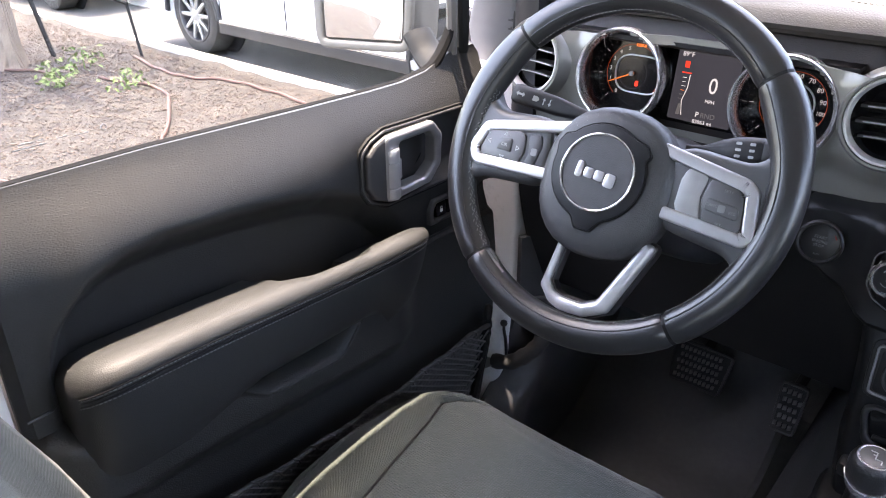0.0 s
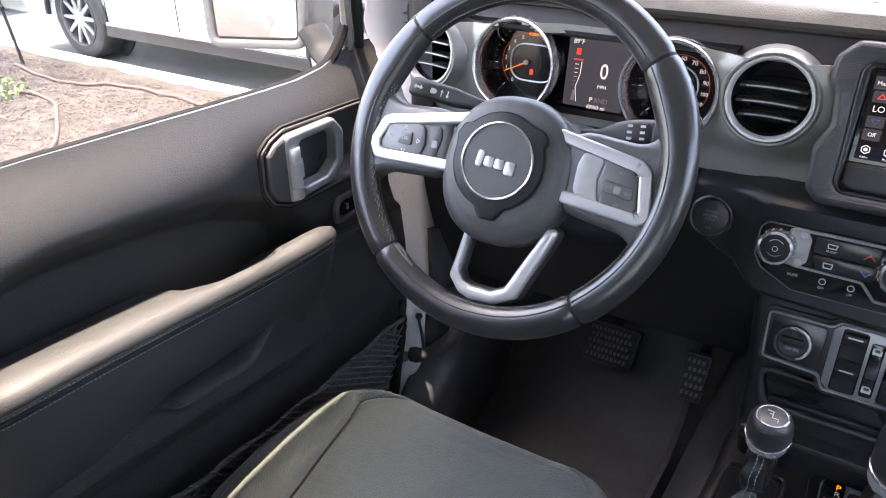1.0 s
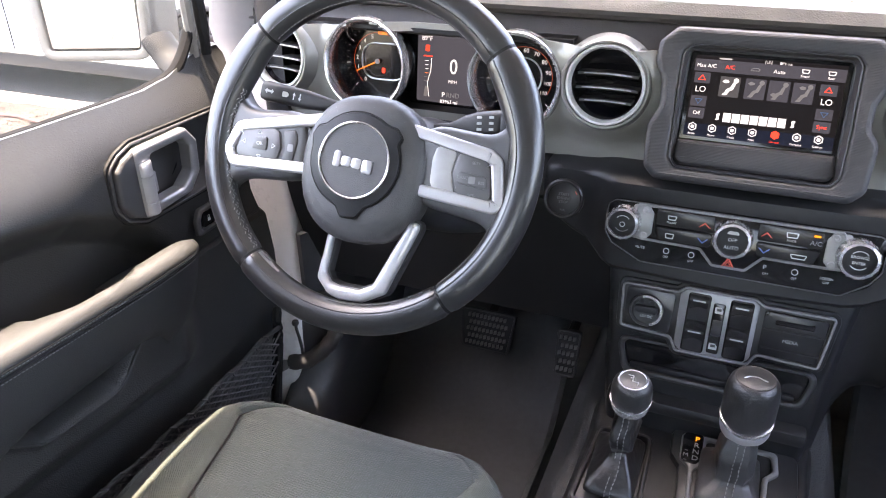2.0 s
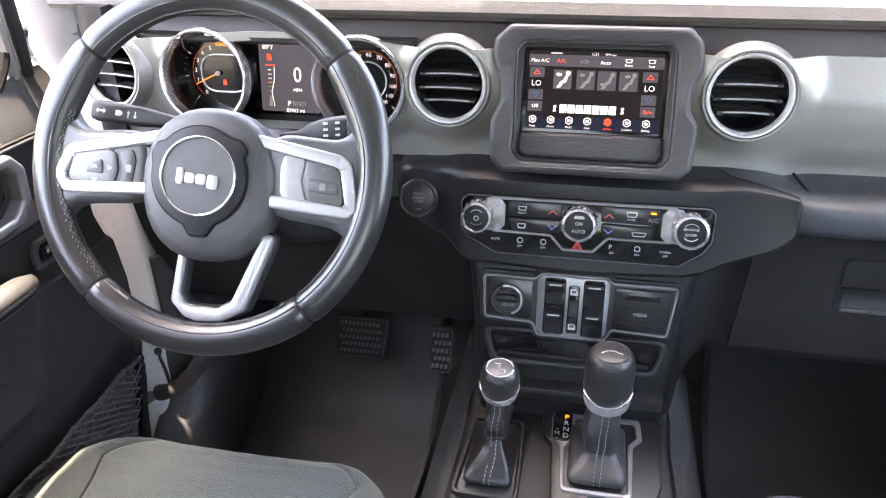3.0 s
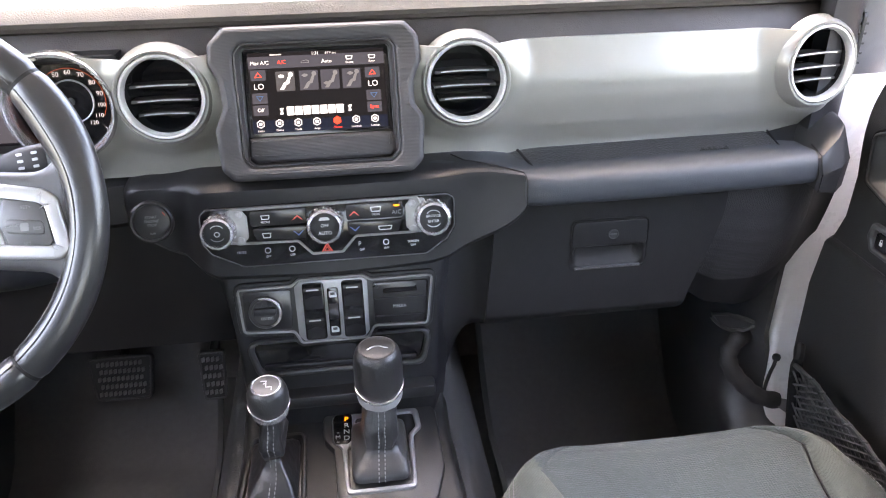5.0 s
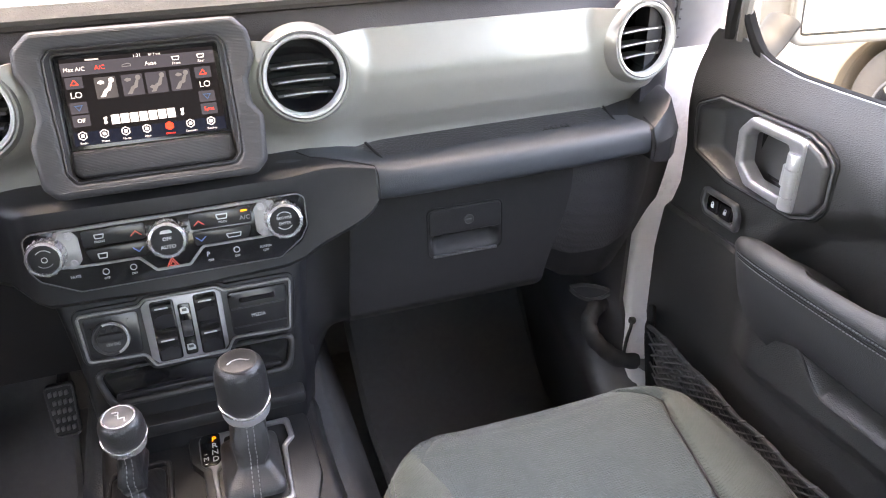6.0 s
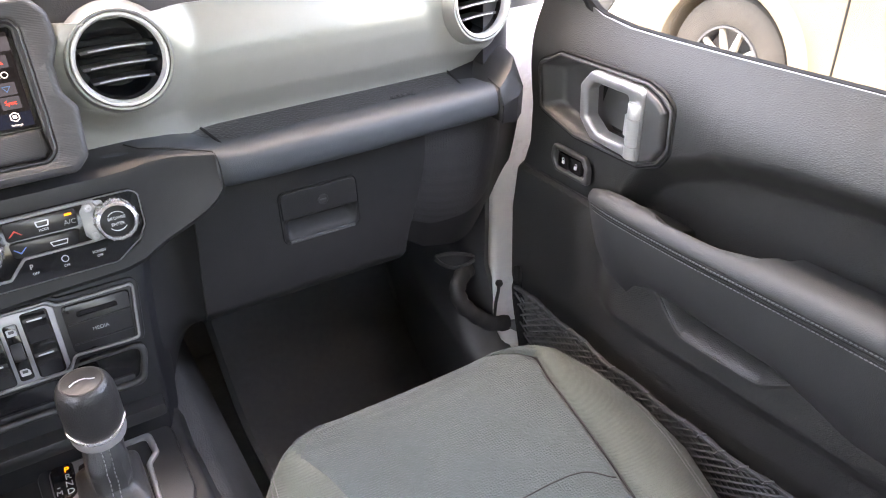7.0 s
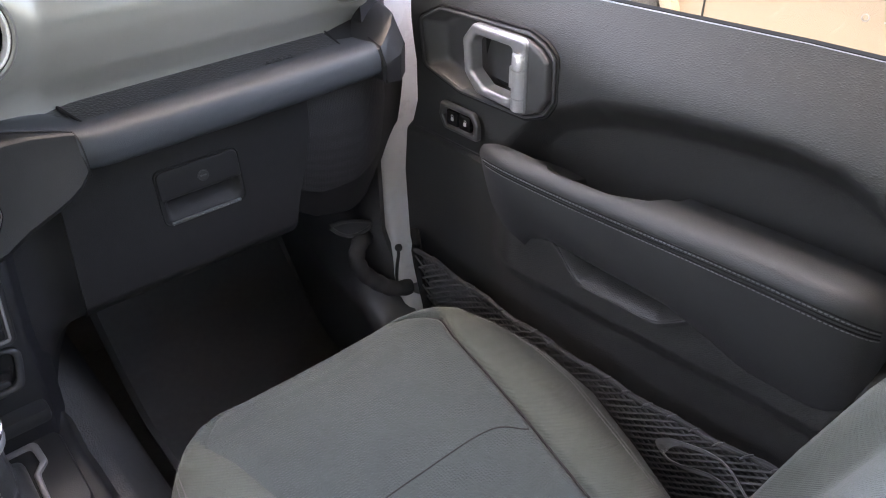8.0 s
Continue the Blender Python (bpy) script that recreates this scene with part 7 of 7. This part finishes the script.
    cross = smooth_line([(-0.66, -0.405, 0), (-0.45, -0.378, 0), (0, -0.372, 0), (0.45, -0.378, 0), (0.66, -0.405, 0)], 8)
    pts = []
    for p in cross:
        x, z = on_top(p.y, abs(p.x))
        pts.append((cx + math.copysign(x, p.x), p.y + dy, z + 0.0003))
    part("seam_line", tube(pts, 0.0009, 6), SEAMBLACK, st)

    # backrest
    def back_section(z, w, th, k):
        y = -0.645 + dy * 0.6 - (z - 0.5) * 0.33
        out = []
        n = 56
        for i in range(n):
            a = 2 * math.pi * i / n
            c, s_ = math.cos(a), math.sin(a)
            x = w * math.copysign(abs(c) ** 0.6, c)
            d = math.copysign(abs(s_) ** 0.6, s_) * th
            if s_ > 0:
                d += k * 0.045 * ease(abs(x) / w, 0.62, 0.88) * (1 - ease(abs(x) / w, 0.93, 1.0) * 0.4)
                d -= 0.006 * math.exp(-((abs(x) - w * 0.66) / 0.006) ** 2)
            out.append((cx + x, y + d - 0.06, z + d * 0.3))
        return out
    rowsb = [(0.42, 0.21, 0.06, 0.8), (0.50, 0.235, 0.075, 1.0), (0.60, 0.245, 0.08, 1.0), (0.70, 0.245, 0.08, 1.0), (0.80, 0.24, 0.078, 0.9), (0.90, 0.225, 0.072, 0.7), (1.00, 0.205, 0.066, 0.4), (1.05, 0.185, 0.058, 0.25), (1.08, 0.15, 0.04, 0.1), (1.09, 0.10, 0.015, 0.0)]
    part("backrest", loft([back_section(*r) for r in rowsb]), BOLSTER, st, "grey cloth backrest", sharp=60)
    part("headrest", plate(leaning(cx, -0.93 + dy * 0.6, 1.20, 0.3), rect(0.25, 0.17, 0.05, 6), 0.09, 0.03, 4), BOLSTER, st)
    for sd in (1, -1):
        part("post", tube([(cx + sd * 0.06, -0.895 + dy * 0.6, 1.05), (cx + sd * 0.06, -0.92 + dy * 0.6, 1.17)], 0.006, 8), CHROME, st)
    part("seat_base", box((cx - 0.21, -0.66 + dy, 0.165), (cx + 0.21, -0.22 + dy, 0.36), 0.02), HARD, st)
    return st


seat(0.385, 0.0, "grey cloth front passenger seat with stitched bolsters")
seat(-0.392, -0.045, "grey cloth driver's seat with stitched bolsters")

# ---- door mirrors ----
def door_mirror(s, label):
    mir = thing("door_mirror", (s * 0.86, 0.12, 0.84), label, "door mirror", "door mirrors")
    M = onto((s * 1.047, 0.12, 0.973), (1, -s * 0.25, 0), (0, 0.06, 1))
    o = rounded(mm((-100, -95), (100, -88), (108, 90), (-108, 96)), 0.030, 8)
    part("housing", plate(M, o, 0.10, 0.035, 5, z0=-0.09), MIRRORCASE, mir, "taupe mirror housing")
    part("rim", surround(M, o, inset(o, 0.016), 0.012, 0.005, 3, z0=0.004), MIRRORCASE, mir, "taupe rim")
    part("mirror_glass", plate(M, inset(o, 0.020), 0.003, 0.001, z0=0.0075), MIRROR, mir, "mirror glass")
    part("arm", tube(smooth_line([(s * 0.76, 0.05, 0.875), (s * 0.82, 0.09, 0.872), (s * 0.90, 0.13, 0.885), (s * 0.94, 0.14, 0.92)], 5), 0.030, 12, flat=0.6), RUBBER, mir, "black mirror arm")


door_mirror(1, "taupe door mirror outside the passenger's window")
door_mirror(-1, "taupe door mirror outside the driver's window")

# ---- ground ----
ASPHALT = material("asphalt", (0.05, 0.049, 0.047), 0.9, grain=(("noise", 60, 0.006), ("pebble", 120, 0.004)), tint=(0.085, 0.08, 0.072), tint_scale=0.5)
MULCH = material("mulch", (0.026, 0.021, 0.017), 0.95, grain=(("noise", 40, 0.02), ("noise", 160, 0.012)), tint=(0.08, 0.066, 0.054), tint_scale=9)
CONCRETE = material("pale_concrete", (0.30, 0.29, 0.27), 0.85, grain=(("noise", 90, 0.003),), tint=(0.36, 0.345, 0.32), tint_scale=2)
BARK = material("bark", (0.16, 0.12, 0.09), 0.95, grain=(("ribs_x", 12, 0.02), ("noise", 60, 0.01)), tint=(0.26, 0.21, 0.16), tint_scale=4)
LEAF = material("leaves", (0.06, 0.10, 0.025), 0.6, tint=(0.11, 0.155, 0.045), tint_scale=3)
CHIP = material("bark_chips", (0.045, 0.03, 0.023), 0.95, tint=(0.13, 0.098, 0.078), tint_scale=8)
HOSE = material("brown_hose", (0.055, 0.025, 0.018), 0.6)
TYRE = material("tyre_rubber", (0.022, 0.021, 0.02), 0.8, grain=(("noise", 150, 0.002),), tint=(0.045, 0.04, 0.034), tint_scale=4)
DUSTY = material("dusty_tyre_wall", (0.03, 0.026, 0.021), 0.85, tint=(0.055, 0.046, 0.036), tint_scale=5)
ALLOY = material("alloy", (0.36, 0.36, 0.35), 0.35, metal=0.7)
TANALLOY = material("dusty_tan_alloy", (0.36, 0.32, 0.26), 0.5, metal=0.3, tint=(0.28, 0.245, 0.195))
DARKALLOY = material("dark_alloy", (0.10, 0.10, 0.105), 0.35, metal=0.7)
SAND = material("sand_car_paint", (0.140, 0.108, 0.075), 0.4, tint=(0.155, 0.12, 0.084), coat=0.3)
TINTED = material("tinted_glass", (0.01, 0.012, 0.012), 0.05, rough_var=0.02)

part("ground", sheet(lambda u, v: (-150 + 300 * u, -150 + 300 * v, GROUND - 0.01 + 0.008 * math.sin(u * 90) * math.sin(v * 70)), 60, 60), ASPHALT, None, "grey asphalt car park", kind="structure", category="ground")


def bed(u, v):
    x, y = -1.45 - 13 * u, -8 + 10.93 * v
    return (x, y, GROUND + 0.045 + 0.04 * noise.noise(Vector((x * 0.9, y * 0.9, 0))) + 0.03 * noise.noise(Vector((x * 4, y * 4, 2))))


part("planting_bed", sheet(bed, 130, 110), MULCH, None, "brown mulched planting bed beside the car", kind="structure", category="planting bed")
part("kerb", box((-14.5, 2.92, GROUND - 0.02), (-1.4, 3.05, GROUND + 0.07), 0.02), CONCRETE, None, "pale concrete kerb along the bed", kind="structure", category="kerb")
part("pavement", box((-40, 4.2, GROUND - 0.015), (-7.6, 9.5, GROUND + 0.012)), CONCRETE, None, "pale sunlit concrete parking bays", kind="structure", category="pavement")

bm = bmesh.new()
rnd = random.Random(4)
for i in range(14000):
    x, y = -1.6 - 7.5 * rnd.random() ** 0.8, -0.6 + 3.4 * rnd.random()
    z = bed((-1.45 - x) / 13, (y + 8) / 10.93)[2]
    l, w = rnd.uniform(0.004, 0.015), rnd.uniform(0.002, 0.006)
    m = Matrix.Translation((x, y, z + 0.006)) @ Euler((rnd.uniform(-0.5, 0.5), rnd.uniform(-0.5, 0.5), rnd.uniform(0, 6.28))).to_matrix().to_4x4()
    plate(m, [(-l, -w), (l * 0.8, -w * 0.6), (l, w * 0.7), (-l * 0.7, w)], 0.006, 0.001, 1, bm)
part("bark_chips", bm, CHIP, None, "scattered brown bark chips on the bed", kind="stuff", category="mulch")


def tree(x, y, r, h, label):
    t = thing("tree", (x, y, GROUND), label, "tree")
    rnd = random.Random(11)
    part("trunk", loft([[(x + 0.02 * math.sin(z * 3) + r * k * (1 + 0.08 * math.sin(3 * a + z)) * math.cos(a), y + r * k * (1 + 0.08 * math.cos(4 * a + z)) * math.sin(a), GROUND + z) for a in [2 * math.pi * i / 18 for i in range(18)]] for z, k in ((-0.1, 1.5), (0.05, 1.2), (0.2, 1.05), (0.6, 1.0), (1.4, 0.9), (2.2, 0.8), (h, 0.5))]), BARK, t, "rough brown trunk")
    for i in range(7):
        a = i * 0.9
        part("limb", tube([(x, y, GROUND + h - 0.3 - 0.1 * i), (x + 0.7 * math.cos(a), y + 0.7 * math.sin(a), GROUND + h + 0.5), (x + 1.5 * math.cos(a), y + 1.5 * math.sin(a), GROUND + h + 1.2)], [0.08, 0.05, 0.02], 8), BARK, t)
    leaves(t, "crown", (x, y, GROUND + h + 1.4), (2.0, 2.0, 1.3), 2600, 0.10, rnd)
    return t


def leaves(parent, name, c, size, n, l, rnd):
    bm = bmesh.new()
    for i in range(n):
        d = Vector((rnd.gauss(0, 1), rnd.gauss(0, 1), rnd.gauss(0, 1))).normalized() * rnd.random() ** 0.35
        d *= 0.75 + 0.35 * noise.noise(d * 2.2)
        p = Vector((c[0] + d.x * size[0], c[1] + d.y * size[1], c[2] + d.z * size[2]))
        m = Matrix.Translation(p) @ Euler((rnd.uniform(-1, 1), rnd.uniform(-1, 1), rnd.uniform(0, 6.28))).to_matrix().to_4x4()
        q = [m @ Vector(v) for v in ((-l / 2, 0, 0), (0, -l * 0.25, l * 0.08), (l / 2, 0, 0), (0, l * 0.25, l * 0.08))]
        vs = [bm.verts.new(v) for v in q]
        bm.faces.new((vs[0], vs[1], vs[2]))
        bm.faces.new((vs[0], vs[2], vs[3]))
    return part(name, bm, LEAF, parent, "green leaves", smooth=False)


tree(-7.35, 1.62, 0.19, 3.0, "young tree with a rough brown trunk in the bed")
for x, y, h, n in ((-6.25, 1.62, 0.20, 110), (-5.75, 1.95, 0.16, 60), (-6.65, 2.05, 0.22, 60)):
    w = thing("weed", (x, y, GROUND), "small bright green weed in the mulch", "plant", "weeds")
    leaves(w, "foliage", (x, y, GROUND + h * 0.7), (0.26, 0.22, h * 0.8), n, 0.055, random.Random(int(-x * 10)))
    part("stem", tube([(x, y, GROUND), (x + 0.02, y, GROUND + h)], 0.006, 6), LEAF, w)

stake = thing("tree_stake", (-7.2, 2.1, GROUND), "thin black pole bracing the young tree", "stake", "tree stakes")
part("pole", tube([(-7.28, 2.09, GROUND - 0.05), (-7.75, 2.05, 0.75), (-7.9, 2.03, 1.4)], 0.022, 8), RUBBER, stake)
stake = thing("tree_stake", (-6.67, 2.62, GROUND), "thin black pole bracing the young tree", "stake", "tree stakes")
part("pole", tube([(-6.67, 2.62, GROUND - 0.05), (-7.05, 2.70, 0.45), (-7.3, 2.75, 1.2)], 0.014, 8), RUBBER, stake)
part("tie", tube([(-7.62, 2.06, 0.30), (-7.3, 2.4, 0.22), (-6.86, 2.66, 0.05)], 0.020, 8), RUBBER, stake)
for pts in (((-6.7, 2.55), (-5.9, 2.45), (-5.2, 2.62), (-4.3, 2.55), (-3.6, 2.2)), ((-6.3, 2.0), (-5.5, 2.1), (-4.8, 1.75), (-4.0, 1.2), (-3.2, 1.1)), ((-9.0, 1.25), (-7.6, 1.32), (-6.9, 1.75), (-6.5, 1.7)), ((-5.0, 0.4), (-4.0, 0.55), (-3.3, 0.2), (-2.6, 0.3))):
    hs = thing("irrigation_hose", (pts[0][0], pts[0][1], GROUND), "thin brown irrigation hose lying on the mulch", "hose", "irrigation hoses")
    line = smooth_line([(x, y, 0) for x, y in pts], 8)
    part("pipe", tube([(p.x, p.y, bed((-1.45 - p.x) / 13, (p.y + 8) / 10.93)[2] + 0.012) for p in line], 0.013, 8), HOSE, hs)


# ---- parked cars ----
def road_wheel(parent, m, r, rim, width, spokes, alloy, wall):
    w = part("wheel", lathe(m, [(rim * 1.0, -width), (r * 0.93, -width), (r, -width * 0.85), (r, -width * 0.15), (r * 0.965, -0.012), (r * 0.90, 0.0), (rim * 1.12, 0.004), (rim * 1.02, -0.004), (rim * 1.0, -0.03)], 56, cap=False), wall, parent, "black tyre")
    bm = bmesh.new()
    for i in range(48):
        a = 2 * math.pi * i / 48
        for k in (0, 1):
            plate(m @ pose(0, 0, -width * (0.18 + 0.42 * k), 0, 0, math.degrees(a) + 3 * k) @ onto((r - 0.004, 0, 0), (0, 1, 0), (0, 0, -1)), [(-0.012, 0), (0.010, 0.01), (0.012, width * 0.36), (-0.010, width * 0.34)], 0.012, 0.003, 1, bm)
    part("tread", bm, TYRE, w, kind="stuff")
    part("rim", lathe(m, [(rim * 1.02, -0.01), (rim * 1.01, 0.003), (rim * 0.95, 0.004), (rim * 0.92, -0.02), (rim * 0.90, -0.10), (0.02, -0.12)], 48, cap=False), DARKALLOY, w, "dark alloy rim")
    for i in range(spokes):
        a = 360 / spokes * i
        part("spoke", plate(m @ pose(0, 0, -0.03, 0, 0, a), rounded([(0.03, -0.022), (rim * 0.95, -0.014), (rim * 0.95, 0.014), (0.03, 0.022)], 0.004, 2), 0.022, 0.006), alloy, w)
    part("hub", lathe(m, [(0.06, -0.06), (0.055, -0.005), (0.03, 0.0), (0.0001, 0.0)], 24), alloy, w)
    return w


def parked_car(name, base, side, label, paint, length, wheels, r, rim, wall, alloy, spokes, flare, clad, belt, roof, front_x):
    """A parked car seen from one side: its flank lies in the local plane side (x along it, y up), its body behind it."""
    c = thing(name, base, label, "car")
    sill = r * 0.75
    arch = r * 1.16
    low = []
    for wx in wheels:
        half = math.sqrt(max(arch ** 2 - (sill - r) ** 2, 0.01))
        a0 = math.atan2(sill - r, half)
        low += [(wx + arch * math.cos(math.pi - a0 - (math.pi - 2 * a0) * i / 14), r + arch * math.sin(math.pi - a0 - (math.pi - 2 * a0) * i / 14)) for i in range(15)]
    x0, x1 = front_x, front_x + length
    outline = [(x0 + 0.10, sill)] + low + [(x1 - 0.08, sill), (x1, sill + 0.25), (x1 - 0.04, belt - 0.15), (x1 - 0.12, belt), (x0 + 0.9, belt), (x0 + 0.14, belt - 0.12), (x0, belt - 0.35), (x0 + 0.01, sill + 0.2)]
    part("body", plate(side, outline, 1.80, 0.05, 3, z0=-1.80), paint, c, "painted body")
    g = [(x0 + 1.15, belt), (x1 - 0.25, belt), (x1 - 0.55, roof), (x0 + 1.75, roof)]
    part("cabin", plate(side, rounded(g, 0.10, 4), 1.55, 0.10, 3, z0=-1.70), paint, c)
    wins = [[(x0 + 1.45, belt + 0.05), (x0 + 2.25, belt + 0.05), (x0 + 2.25, roof - 0.10), (x0 + 1.88, roof - 0.10)], [(x0 + 2.33, belt + 0.05), (x0 + 3.15, belt + 0.05), (x0 + 3.05, roof - 0.10), (x0 + 2.33, roof - 0.10)], [(x0 + 3.22, belt + 0.05), (x1 - 0.50, belt + 0.05), (x1 - 0.68, roof - 0.12), (x0 + 3.14, roof - 0.10)]]
    for w in wins:
        part("window", plate(side, rounded(w, 0.03, 4), 0.02, 0.004, z0=-0.155), TINTED, c, "tinted window")
    for x in (x0 + 1.35, x0 + 2.29, x0 + 3.18):
        part("door_seam", tube([side @ Vector((x, sill + 0.08, 0.0015)), side @ Vector((x, belt, 0.0015))], 0.006, 6), RUBBER, c)
    for x in (x0 + 2.05, x0 + 2.95):
        part("door_handle", plate(side, rect(0.20, 0.035, 0.014, 4, x, belt - 0.12), 0.035, 0.012), paint, c)
    part("sill_clad", plate(side, rounded([(wheels[0] + arch, sill - 0.02), (wheels[1] - arch, sill - 0.02), (wheels[1] - arch - 0.02, sill + clad), (wheels[0] + arch + 0.02, sill + clad)], 0.01, 2), 0.02, 0.006), HARD, c, "black lower cladding")
    part("sill_strip", plate(side, rect(wheels[1] - wheels[0] - 2 * arch - 0.05, 0.03, 0.01, 3, (wheels[0] + wheels[1]) / 2, sill + clad - 0.01), 0.03, 0.008), CHROME, c, "bright sill strip")
    for wx in wheels:
        road_wheel(c, at(side, wx, r, 0.0), r, rim, 0.24, spokes, alloy, wall)
        a = [math.pi * (1 - i / 20) for i in range(21)]
        o = [(wx + (arch + flare) * math.cos(t), r + (arch + flare) * math.sin(t)) for t in a] + [(wx + (arch - 0.012) * math.cos(t), r + (arch - 0.012) * math.sin(t)) for t in a[::-1]]
        part("wheel_arch", plate(side, o, 0.02 + flare * 0.6, 0.008), HARD if flare < 0.05 else paint, c, "black wheel arch" if flare < 0.05 else "body coloured wheel arch")
        part("wheel_well", plate(side, circle(arch, 30, wx, r), 0.02, 0.004, z0=-0.30), RUBBER, c)
    return c


white_car = parked_car("parked_car", (-5.0, 4.1, GROUND), onto((-5.12, 3.15, GROUND), (1, 0, 0), (0, 0, 1)), "white parked car beyond the kerb with spoked alloy wheels", WHITE, 4.9, (-1.45, 1.78), 0.36, 0.245, TYRE, ALLOY, 10, 0.03, 0.10, 1.02, 1.62, -2.35)
copy_thing(white_car, Matrix.Translation((-11.8, 4.3, GROUND)))
parked_car("parked_car", (4.2, 0.0, GROUND), onto((3.32, 0.0, GROUND), (0, -1, 0), (0, 0, 1)), "sand coloured off-road car with large dusty tyres", SAND, 4.5, (-1.75, 1.15), 0.375, 0.215, DUSTY, TANALLOY, 10, 0.06, 0.05, 1.28, 1.95, -2.5)

for x, y, w, n in ((-3.0, 16.0, 3.2, 2600), (2.5, 17.0, 3.6, 2600), (7.5, 13.0, 3.0, 2600), (-9.5, 18.0, 3.2, 2200), (5.5, 9.0, 1.6, 1600)):
    hd = thing("hedge", (x, y, GROUND), "leafy green shrub at the edge of the car park", "shrub", "shrubs")
    leaves(hd, "foliage", (x, y, GROUND + 1.1), (w, 1.4, 1.5), n, 0.22, random.Random(int(y * 10 + x)))
    part("stem", tube([(x, y, GROUND - 0.05), (x, y + 0.1, GROUND + 1.0)], 0.06, 8), BARK, hd)
